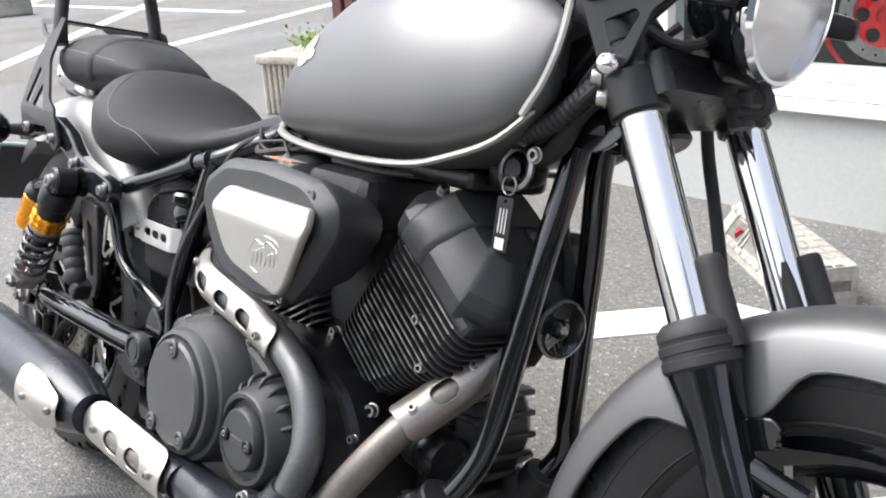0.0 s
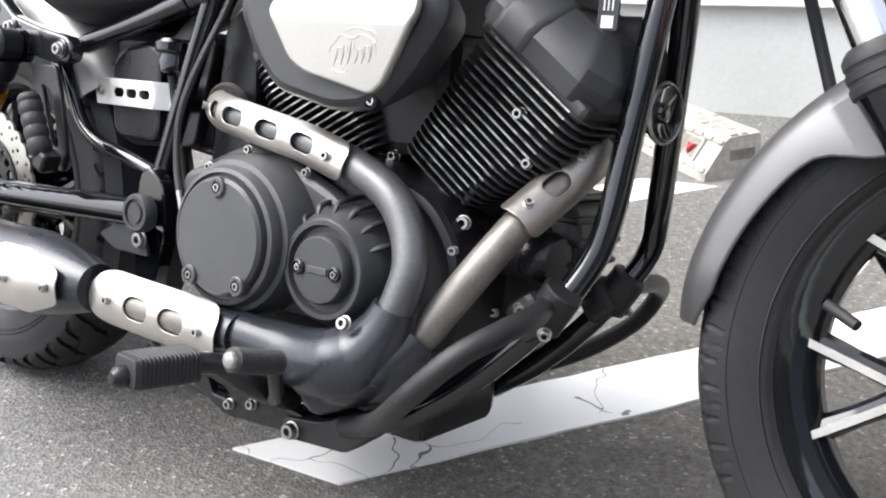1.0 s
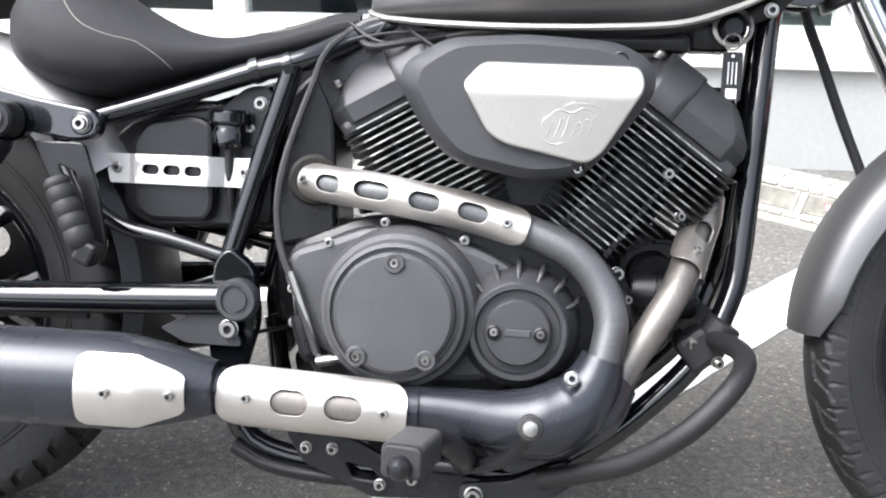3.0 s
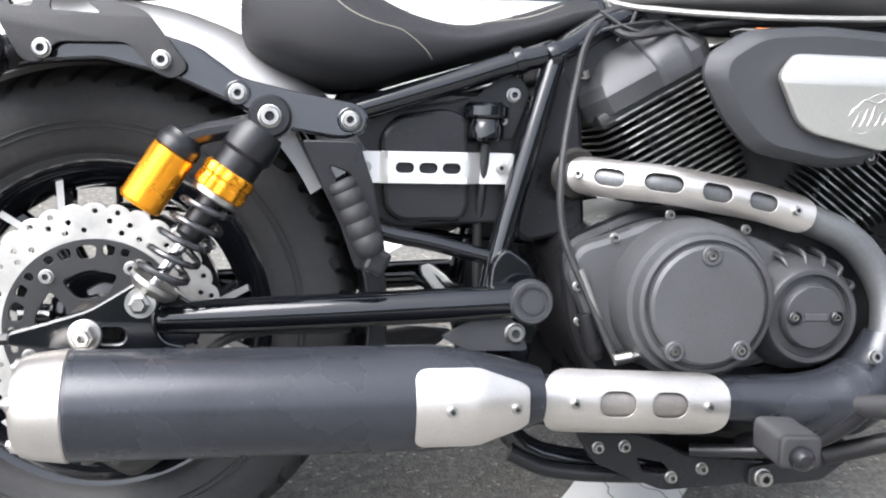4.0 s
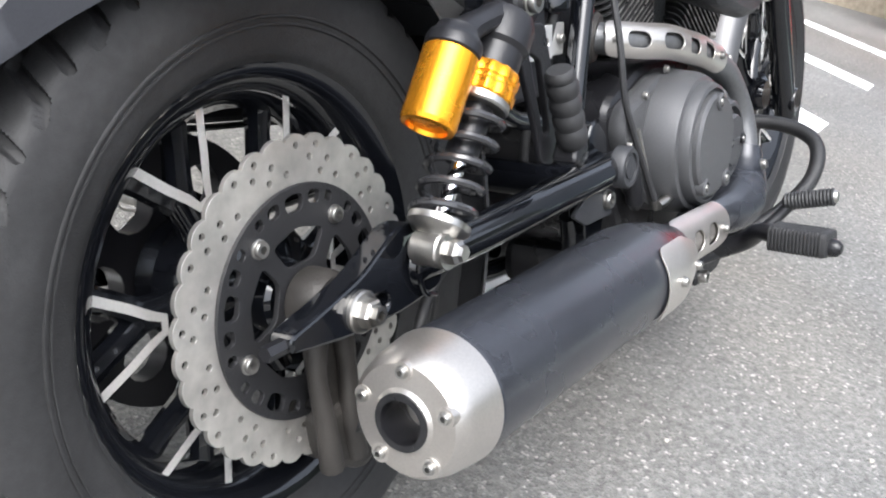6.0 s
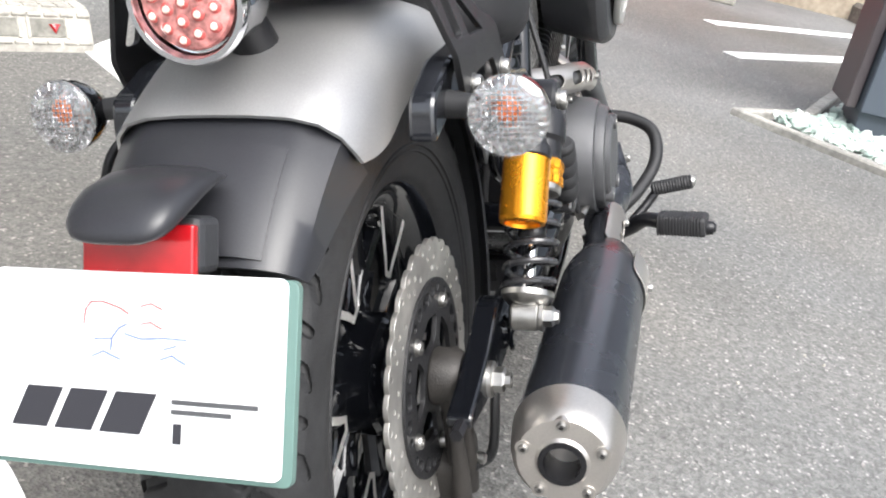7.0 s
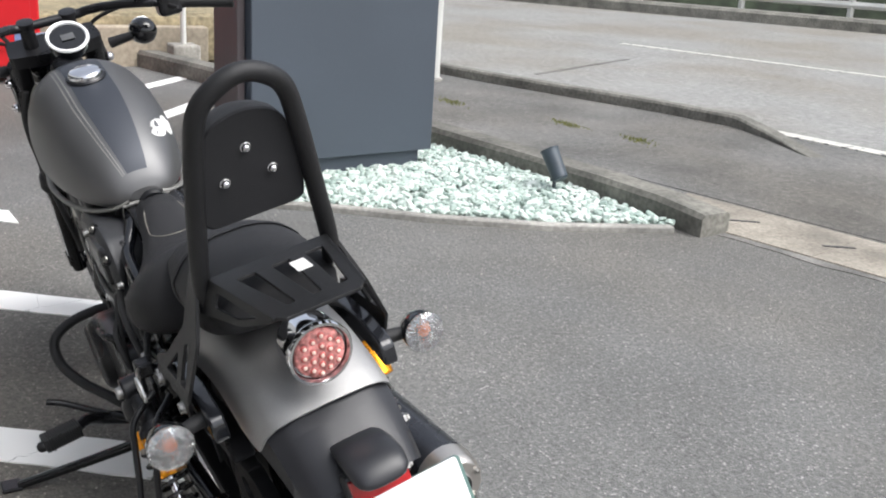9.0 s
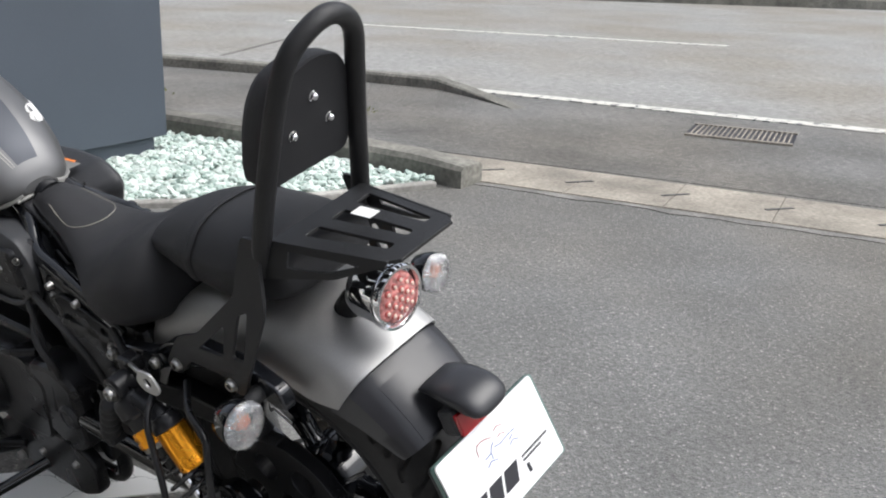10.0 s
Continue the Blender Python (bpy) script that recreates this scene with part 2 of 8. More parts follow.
M = {
    "asphalt": asphalt("asphalt_lot", 0.105, 0.175, 0.33, 0.20, (1.0, 1.0, 0.97)),
    "road": asphalt("asphalt_road", 0.20, 0.30, 0.44, 0.09, (1.0, 0.99, 0.96), 16.0),
    "patch": asphalt("asphalt_pavement", 0.105, 0.175, 0.32, 0.3, (1.0, 0.99, 0.95), 24.0),
    "line": line_paint("road_paint"),
    "old_line": line_paint("old_road_paint", (0.56, 0.55, 0.50), 0.57),
    "facet": mat("faceted_silver", (0.80, 0.80, 0.81), 0.12, 0.9, grain=0.4, gscale=190, bump=1.0, bscale=120),
    # the tank's paint made lighter, with the sky light on the rear fender in its colour
    "fender_lit": mat("sky_lit_grey_metallic_paint", (0.410, 0.407, 0.402), 0.54, 0.85, grain=0.06, gscale=700, dirt=0.10, dscale=7),
    "guard_plastic": mat("grey_guard_plastic", (0.022, 0.0225, 0.026), 0.33, spec=0.45, grain=0.1, gscale=500, bump=0.1, bscale=900, dirt=0.15, dscale=8),
    "strut_steel": mat("dark_gloss_bracket_paint", (0.012, 0.013, 0.016), 0.13, 0.0, coat=0.4, spec=0.6, grain=0.1, gscale=60, dirt=0.12, dscale=16),
    "tank": mat("matte_grey_metallic_paint", (0.138, 0.138, 0.140), 0.47, 0.75, grain=0.05, gscale=900, dirt=0.05, dscale=5, coat=0.15, coat_rough=0.35),
    "tank_band": mat("dark_graphite_paint", (0.042, 0.047, 0.058), 0.45, 0.4, grain=0.05, gscale=900),
    "lip": mat("pale_seam_metal", (0.26, 0.255, 0.24), 0.5, 0.5, dirt=0.12, dscale=20),
    "gloss_black": mat("gloss_black_paint", (0.004, 0.0045, 0.006), 0.09, 0.0, coat=0.35, spec=0.5, dirt=0.12, dscale=14),
    "satin_black": mat("satin_black_metal", (0.010, 0.010, 0.0115), 0.30, 0.0, spec=0.38, grain=0.1, gscale=300, dirt=0.2, dscale=12, bump=0.15, bscale=700),
    # for the added backdrop that keeps low reflections dark
    "planting": mat("dark_green_backdrop", (0.035, 0.045, 0.028), 0.9, grain=0.5, gscale=3, bump=0.5, bscale=8, dirt=0.5, dscale=0.6),
    "case_black": mat("black_cast_case", (0.026, 0.026, 0.027), 0.34, 0.15, spec=0.4, grain=0.15, gscale=500, bump=0.3, bscale=800, dirt=0.25, dscale=12),
    "planter": mat("beige_cast_stone", (0.42, 0.385, 0.33), 0.85, grain=0.2, gscale=60, bump=0.5, bscale=150, dirt=0.2, dscale=7),
    "matte_black": mat("matte_black_powder_coat", (0.011, 0.011, 0.012), 0.46, 0.0, spec=0.42, grain=0.15, gscale=500, bump=0.4, bscale=900, dirt=0.2, dscale=9),
    "engine": mat("charcoal_cast_aluminium", (0.068, 0.069, 0.072), 0.40, 0.3, spec=0.4, grain=0.12, gscale=600, bump=0.3, bscale=900, dirt=0.15, dscale=10),
    "head_grey": mat("dark_grey_head_paint", (0.045, 0.046, 0.049), 0.40, 0.25, spec=0.4, grain=0.1, gscale=600, bump=0.2, bscale=900, dirt=0.15, dscale=12),
    "fin": mat("black_cast_fins", (0.026, 0.026, 0.027), 0.44, 0.25, spec=0.45, grain=0.2, gscale=300, bump=0.3, bscale=600, dirt=0.25, dscale=15),
    "fin_edge": mat("machined_fin_edges", (0.27, 0.27, 0.26), 0.38, 0.8, grain=0.85, gscale=55, dirt=0.4, dscale=30),
    "plastic": mat("dark_grey_plastic", (0.030, 0.031, 0.034), 0.42, spec=0.42, grain=0.1, gscale=700, bump=0.3, bscale=1200, dirt=0.12, dscale=7),
    "muffler": mat("black_heatproof_paint", (0.026, 0.028, 0.034), 0.26, 0.25, grain=0.12, gscale=250, dirt=0.15, dscale=9, bump=0.025, bscale=500),
    "pipe": mat("dark_grey_coated_pipe", (0.10, 0.102, 0.105), 0.42, 0.5, grain=0.12, gscale=200, dirt=0.25, dscale=9),
    "pipe_warm": mat("heat_tinted_pipe", (0.20, 0.185, 0.170), 0.48, 0.7, grain=0.12, gscale=250, dirt=0.25, dscale=12, bump=0.05, bscale=500),
    "shield": mat("satin_nickel_heat_shield", (0.56, 0.53, 0.495), 0.36, 0.92, grain=0.05, gscale=400, dirt=0.1, dscale=8, bump=0.06, bscale=700),
    "shield_warm": mat("heat_browned_shield", (0.38, 0.35, 0.32), 0.42, 0.85, grain=0.08, gscale=400, dirt=0.2, dscale=10),
    "strip_silver": mat("bright_satin_aluminium", (0.70, 0.695, 0.68), 0.42, 0.75, grain=0.04, gscale=500, dirt=0.06, dscale=9),
    "silver": mat("brushed_silver_panel", (0.50, 0.49, 0.465), 0.40, 0.85, grain=0.05, gscale=500, dirt=0.08, dscale=6, bump=0.04, bscale=500),
    "machined": mat("machined_spoke_face", (0.74, 0.73, 0.71), 0.4, 0.45, grain=0.06, gscale=300),
    "chrome": mat("chrome", (0.78, 0.78, 0.80), 0.06, 1.0),
    "steel": mat("zinc_plated_bolt", (0.40, 0.39, 0.37), 0.36, 1.0, dirt=0.2, dscale=60),
    "disc": mat("ground_steel_brake_disc", (0.48, 0.465, 0.435), 0.40, 0.85, grain=0.14, gscale=60, dirt=0.15, dscale=12),
    "gold": mat("gold_anodised_aluminium", (0.92, 0.37, 0.022), 0.27, 0.85, dirt=0.06, dscale=20),
    "spring": mat("black_spring_enamel", (0.028, 0.028, 0.030), 0.25, 0.1, coat=0.4),
    "rubber": mat("tyre_rubber", (0.018, 0.018, 0.0185), 0.64, 0.0, spec=0.4, grain=0.2, gscale=120, bump=0.25, bscale=500, dirt=0.3, dscale=11),
    "rubber_clean": mat("clean_tyre_rubber", (0.0135, 0.0135, 0.014), 0.52, 0.0, spec=0.4, grain=0.2, gscale=120, bump=0.2, bscale=500, dirt=0.25, dscale=9),
    "grip": mat("black_rubber", (0.016, 0.016, 0.017), 0.6, 0.0, bump=0.3, bscale=900, dirt=0.2, dscale=20),
    "leather": mat("black_seat_vinyl", (0.019, 0.019, 0.021), 0.58, 0.0, spec=0.36, grain=0.12, gscale=500, bump=0.6, bscale=1100, dirt=0.12, dscale=6),
    "thread": mat("pale_stitching", (0.22, 0.21, 0.18), 0.8),
    "brown": mat("dusty_cast_bracket", (0.032, 0.029, 0.026), 0.55, 0.3, dirt=0.35, dscale=20, bump=0.3, bscale=400),
    "plate_white": mat("white_plate_card", (0.80, 0.81, 0.81), 0.35, dirt=0.03, dscale=8),
    "plate_green": mat("green_plate_edge", (0.10, 0.17, 0.15), 0.35),
    # print black, used too as painted shade in sockets, slots and the pipe outlet
    "ink": mat("black_ink_and_recess_shade", (0.02, 0.02, 0.025), 0.5),
    "ink_red": mat("faded_red_ink", (0.36, 0.13, 0.13), 0.5),
    "ink_blue": mat("blue_ink", (0.17, 0.22, 0.40), 0.5),
    "red_lens": mat("red_reflector", (0.36, 0.006, 0.010), 0.12, dirt=0.15, dscale=60, coat=0.8),
    "red_dot": mat("red_lens_dots", (0.52, 0.10, 0.09), 0.12, coat=0.8),
    "led_amber": mat("pale_diode", (0.90, 0.68, 0.58), 0.18, coat=0.6),
    "pink": mat("pale_red_tail_lens", (0.60, 0.24, 0.22), 0.15, 0.1, grain=0.75, gscale=110, coat=0.8),
    "reflector_silver": mat("silvered_reflector", (0.95, 0.95, 0.95), 0.25, 0.2, grain=0.08, gscale=220),
    "orange": mat("amber_bulb", (0.85, 0.17, 0.03), 0.3, coat=0.5),
    "clear": glass("clear_lens", (0.98, 0.98, 0.98), 0.07),
    "white": mat("white_sticker", (0.78, 0.78, 0.76), 0.5),
    "warn": mat("orange_label", (0.75, 0.22, 0.04), 0.5),
    "wall": mat("pale_grey_wall_paint", (0.45, 0.46, 0.445), 0.7, grain=0.04, gscale=60, bump=0.2, bscale=90, dirt=0.08, dscale=1.4),
    "frame_white": mat("white_window_frame", (0.80, 0.79, 0.75), 0.45, dirt=0.05, dscale=4),
    "pane": glass("window_glass", (0.80, 0.84, 0.85), 0.045),
    # room surfaces coloured dark to stand for the unlit interior
    "room": mat("dim_showroom_paint", (0.07, 0.075, 0.085), 0.6, dirt=0.3, dscale=1.2),
    "slat": mat("dark_red_louvre", (0.10, 0.035, 0.035), 0.5, grain=0.15, gscale=20, dirt=0.15, dscale=4),
    "concrete": mat("weathered_concrete", (0.30, 0.29, 0.265), 0.85, grain=0.22, gscale=45, bump=0.6, bscale=130, dirt=0.3, dscale=3),
    "kerb": mat("mossy_concrete_and_recess_shade", (0.16, 0.155, 0.135), 0.9, grain=0.3, gscale=40, bump=0.8, bscale=110, dirt=0.4, dscale=4),
    "stop": mat("pale_concrete_block", (0.33, 0.315, 0.28), 0.85, grain=0.2, gscale=50, bump=0.7, bscale=140, dirt=0.25, dscale=6),
    "apron": mat("pale_cement_margin", (0.175, 0.168, 0.155), 0.92, grain=0.3, gscale=70, bump=0.7, bscale=160, dirt=0.4, dscale=5),
    "gutter": mat("tan_gutter_concrete", (0.265, 0.240, 0.200), 0.9, grain=0.25, gscale=60, bump=0.6, bscale=150, dirt=0.35, dscale=3),
    "gravel": mat("pale_green_gravel", (0.50, 0.56, 0.52), 0.8, grain=0.15, gscale=60, bump=0.3, bscale=200),
    "soil": mat("gravel_bed_soil", (0.13, 0.14, 0.13), 0.95, grain=0.4, gscale=60, bump=0.6, bscale=80),
    "pylon": mat("blue_grey_panel", (0.056, 0.069, 0.088), 0.55, grain=0.05, gscale=200, dirt=0.07, dscale=1.5, bump=0.1, bscale=60),
    "pylon_dark": mat("dark_brown_panel", (0.075, 0.062, 0.066), 0.5, dirt=0.1, dscale=3),
    "fixture": mat("slate_lamp_housing", (0.045, 0.06, 0.075), 0.5, dirt=0.2, dscale=15),
    "retaining": mat("tan_retaining_wall", (0.30, 0.26, 0.20), 0.9, grain=0.2, gscale=25, bump=0.5, bscale=60, dirt=0.3, dscale=1.2),
    "bank": mat("dry_grass_bank", (0.25, 0.21, 0.13), 0.95, grain=0.4, gscale=20, bump=0.8, bscale=40, dirt=0.3, dscale=2),
    "red": mat("red_painted_steel", (0.55, 0.010, 0.016), 0.35, dirt=0.08, dscale=3),
    "red_body": mat("red_wheel_paint", (0.62, 0.01, 0.012), 0.25, coat=0.5),
    "blue_body": mat("blue_wheel_paint", (0.01, 0.05, 0.42), 0.25, coat=0.5),
    "leaf": mat("leaf_green", (0.16, 0.27, 0.03), 0.5, grain=0.3, gscale=30),
    "flower": mat("red_petals", (0.45, 0.10, 0.10), 0.6),
    "moss": mat("moss_tufts", (0.16, 0.17, 0.05), 0.9, grain=0.4, gscale=60),
    "fence": mat("pale_steel_paint", (0.58, 0.58, 0.55), 0.5, dirt=0.15, dscale=2),
    "orange_tag": mat("black_key_tag", (0.012, 0.012, 0.013), 0.4),
}
# stones vary one from another
for key, spread in (("gravel", 0.55),):
    nt = M[key].node_tree
    g = nt.nodes.new("ShaderNodeNewGeometry")
    ramp = nt.nodes.new("ShaderNodeValToRGB")
    ramp.color_ramp.elements[0].color = (0.28, 0.36, 0.32, 1)
    ramp.color_ramp.elements[1].color = (0.64, 0.69, 0.65, 1)
    mid = ramp.color_ramp.elements.new(0.5)
    mid.color = (0.48, 0.56, 0.51, 1)
    nt.links.new(g.outputs["Random Per Island"], ramp.inputs[0])
    nt.links.new(ramp.outputs[0], nt.nodes["Principled BSDF"].inputs["Base Color"])


# ---- mesh builders ----
def part(name, bm, material, parent=None, label="", sharp=38, smooth=True):
    """Links a bmesh as one mesh object under a thing or a part."""
    me = bpy.data.meshes.new(name)
    bmesh.ops.recalc_face_normals(bm, faces=bm.faces)
    for f in bm.faces:
        f.smooth = smooth
    if smooth:
        area = {f: f.calc_area() for f in bm.faces}
        level = set()
        for e in bm.edges:
            if len(e.link_faces) == 2 and e.calc_face_angle(0.0) < 0.003:
                level.update(f for f in e.link_faces if len(f.verts) != 4)
        for e in bm.edges:
            if len(e.link_faces) != 2:
                continue
            a, b = e.link_faces
            bend = math.degrees(e.calc_face_angle(0.0))
            uneven = min(area[a], area[b]) < 0.3 * max(area[a], area[b])
            e.smooth = not (bend > sharp or (bend > 14 and uneven) or (bend > 5 and (a in level) != (b in level)))
    bm.to_mesh(me)
    bm.free()
    me.materials.append(M[material])
    ob = new(name, me)
    if parent is not None:
        ob.parent = parent
    if label:
        tagged(ob, label)
    return ob


def thing(name, label, category, m=None, group="", kind=""):
    ob = new(name)
    ob.empty_display_size = 0.1
    if m is not None:
        ob.matrix_world = m
    return tagged(ob, label, category, group, kind)


def box(c, s, bev=0.0, seg=2, rot=None):
    bm = bmesh.new()
    bmesh.ops.create_cube(bm, size=1.0)
    for v in bm.verts:
        v.co = Vector((v.co.x * s[0], v.co.y * s[1], v.co.z * s[2]))
    if bev:
        bmesh.ops.bevel(bm, geom=bm.edges[:], offset=bev, segments=seg, profile=0.5, affect="EDGES")
    if rot is not None:
        bmesh.ops.transform(bm, matrix=rot.to_4x4(), verts=bm.verts)
    bmesh.ops.translate(bm, vec=Vector(c), verts=bm.verts)
    return bm


def frame_on(d):
    """Two unit vectors across the direction d."""
    d = Vector(d).normalized()
    a = Vector((0, 0, 1)) if abs(d.z) < 0.9 else Vector((1, 0, 0))
    u = a.cross(d).normalized()
    return u, d.cross(u).normalized()


def lathe(profile, origin, axis, seg=32, wave=None):
    """Turns (radius, along) round an axis; a radius of 0 closes it."""
    bm = bmesh.new()
    o, d = Vector(origin), Vector(axis).normalized()
    u, w = frame_on(d)
    rings = []
    for r, h in profile:
        if r < 1e-6:
            rings.append([bm.verts.new(o + d * h)])
            continue
        ring = []
        for k in range(seg):
            a = math.tau * k / seg
            rr = r + (wave(a, r) if wave else 0)
            ring.append(bm.verts.new(o + d * h + u * (rr * math.cos(a)) + w * (rr * math.sin(a))))
        rings.append(ring)
    for a, b in zip(rings, rings[1:]):
        if len(a) == 1 and len(b) == 1:
            continue
        for k in range(seg):
            j = (k + 1) % seg
            if len(a) == 1:
                bm.faces.new((a[0], b[k], b[j]))
            elif len(b) == 1:
                bm.faces.new((a[k], b[0], a[j]))
            else:
                bm.faces.new((a[k], b[k], b[j], a[j]))
    for ring, at in ((rings[0], 0), (rings[-1], -1)):
        if len(ring) > 1 and profile[0] != profile[-1]:
            bm.faces.new(ring if at else ring[::-1])
    if profile[0] == profile[-1]:
        bmesh.ops.remove_doubles(bm, verts=bm.verts, dist=1e-6)
    return bm


def smooth_path(pts, per=6):
    """A Catmull-Rom curve through the points."""
    p = [Vector(q) for q in pts]
    if len(p) < 3:
        return p
    p = [2 * p[0] - p[1]] + p + [2 * p[-1] - p[-2]]
    out = []
    for i in range(1, len(p) - 2):
        a, b, c, d = p[i - 1 : i + 3]
        for k in range(per):
            t = k / per
            out.append(0.5 * (2 * b + (c - a) * t + (2 * a - 5 * b + 4 * c - d) * t * t + (3 * b - a - 3 * c + d) * t**3))
    out.append(p[-2])
    return out


def tube(pts, r, seg=12, per=6, flat=1.0, up=None, straight=False):
    """A pipe along points; r is one radius or one for each point."""
    path = [Vector(q) for q in pts] if straight else smooth_path(pts, per)
    n = len(path)
    rr = [r] * n if isinstance(r, (int, float)) else [float(v) for v in np.interp(np.linspace(0, 1, n), np.linspace(0, 1, len(r)), r)]
    bm = bmesh.new()
    rings = []
    d0 = (path[1] - path[0]).normalized()
    u = Vector(up) if up is not None else frame_on(d0)[0]
    for i, q in enumerate(path):
        d = (path[min(i + 1, n - 1)] - path[max(i - 1, 0)]).normalized()
        u = (u - d * u.dot(d)).normalized()
        w = d.cross(u)
        rings.append([bm.verts.new(q + u * (rr[i] * math.cos(math.tau * k / seg)) + w * (flat * rr[i] * math.sin(math.tau * k / seg))) for k in range(seg)])
    for a, b in zip(rings, rings[1:]):
        for k in range(seg):
            j = (k + 1) % seg
            bm.faces.new((a[k], a[j], b[j], b[k]))
    bm.faces.new(rings[0][::-1])
    bm.faces.new(rings[-1])
    return bm


def loft(sections, cap=True):
    bm = bmesh.new()
    rings = [[bm.verts.new(Vector(p)) for p in s] for s in sections]
    n = len(rings[0])
    for a, b in zip(rings, rings[1:]):
        for k in range(n):
            j = (k + 1) % n
            bm.faces.new((a[k], a[j], b[j], b[k]))
    if cap:
        bm.faces.new(rings[0][::-1])
        bm.faces.new(rings[-1])
    return bm


def skin(rows, thick):
    """An open sheet from rows of points, given a thickness along its normals."""
    bm = bmesh.new()
    grid = [[bm.verts.new(Vector(p)) for p in row] for row in rows]
    for a, b in zip(grid, grid[1:]):
        for k in range(len(a) - 1):
            bm.faces.new((a[k], a[k + 1], b[k + 1], b[k]))
    bmesh.ops.recalc_face_normals(bm, faces=bm.faces)
    bmesh.ops.solidify(bm, geom=bm.faces[:], thickness=thick)
    return bm


def rounded(cx, cy, w, h, r, seg=5):
    """A rounded rectangle as a loop of points."""
    out = []
    r = min(r, w / 2 - 1e-4, h / 2 - 1e-4)
    for qx, qy, a0 in ((1, 1, 0), (-1, 1, 90), (-1, -1, 180), (1, -1, 270)):
        for k in range(seg + 1):
            a = radians(a0 + 90 * k / seg)
            out.append((cx + qx * (w / 2 - r) + r * math.cos(a), cy + qy * (h / 2 - r) + r * math.sin(a)))
    return out


def ring2(cx, cy, r, seg=10):
    return [(cx + r * math.cos(math.tau * k / seg), cy + r * math.sin(math.tau * k / seg)) for k in range(seg)]


def softened(pts, r, seg=4):
    """Rounds the corners of a polygon."""
    out = []
    n = len(pts)
    for i in range(n):
        a, b, c = Vector((*pts[i - 1], 0)), Vector((*pts[i], 0)), Vector((*pts[(i + 1) % n], 0))
        da, dc = a - b, c - b
        k = min(r, da.length * 0.45, dc.length * 0.45)
        p, q = b + da.normalized() * k, b + dc.normalized() * k
        for s in range(seg + 1):
            t = s / seg
            v = p * (1 - t) ** 2 + b * 2 * t * (1 - t) + q * t * t
            out.append((v.x, v.y))
    return out


def plate(outer, holes=(), thick=0.004, bevel=0.0, cuts_u=(), cuts_v=()):
    """A flat plate with openings, in its own u, v plane, centred in its thickness."""
    cu = bpy.data.curves.new("outline", "CURVE")
    cu.dimensions, cu.fill_mode = "2D", "BOTH"
    cu.extrude, cu.bevel_depth, cu.bevel_resolution, cu.offset = max(thick / 2 - bevel, 0), bevel, 1, -bevel
    for loop in (outer, *holes):
        s = cu.splines.new("POLY")
        s.points.add(len(loop) - 1)
        for q, p in zip(s.points, loop):
            q.co = (p[0], p[1], 0, 1)
        s.use_cyclic_u = True
    ob = bpy.data.objects.new("outline", cu)
    scene.collection.objects.link(ob)
    dg = bpy.context.evaluated_depsgraph_get()
    me = bpy.data.meshes.new_from_object(ob.evaluated_get(dg))
    bm = bmesh.new()
    bm.from_mesh(me)
    bpy.data.objects.remove(ob)
    bpy.data.curves.remove(cu)
    bpy.data.meshes.remove(me)
    bmesh.ops.remove_doubles(bm, verts=bm.verts, dist=1e-5)
    for cuts, no in ((cuts_u, (1, 0, 0)), (cuts_v, (0, 1, 0))):
        for c in cuts:
            bmesh.ops.bisect_plane(bm, geom=bm.verts[:] + bm.edges[:] + bm.faces[:], plane_co=Vector(no) * c, plane_no=no)
    return bm


def side_plate(outer, y0, y1, holes=(), bevel=0.0):
    """A plate whose outline is in x and z, from y0 to y1."""
    bm = plate(outer, holes, abs(y1 - y0), bevel)
    for v in bm.verts:
        v.co = Vector((v.co.x, (y0 + y1) / 2 + v.co.z, v.co.y))
    return bm


def merge(*bms):
    """Several pieces of one part in one mesh."""
    out = bmesh.new()
    for b in bms:
        me = bpy.data.meshes.new("piece")
        b.to_mesh(me)
        b.free()
        out.from_mesh(me)
        bpy.data.meshes.remove(me)
    return out


def bolt(at, axis, r=0.007, parent=None, material="steel", h=0.006, name="bolt"):
    """A socket-head bolt on its flange."""
    bm = lathe([(r * 1.18, 0), (r * 1.18, h * 0.22), (r, h * 0.28), (r, h * 0.8), (r * 0.9, h), (r * 0.50, h), (r * 0.44, h * 0.1), (0, h * 0.1)], at, axis, 14)
    ob = part(name, bm, material, parent)
    # socket floor blackened to stand for the shade inside it
    ob.data.materials.append(M["ink"])
    at, axis = Vector(at), Vector(axis).normalized()
    for f in ob.data.polygons:
        d = f.center - at
        along = d.dot(axis)
        if (d - axis * along).length < r * 0.46 and along < h * 0.3:
            f.material_index = 1
    return ob


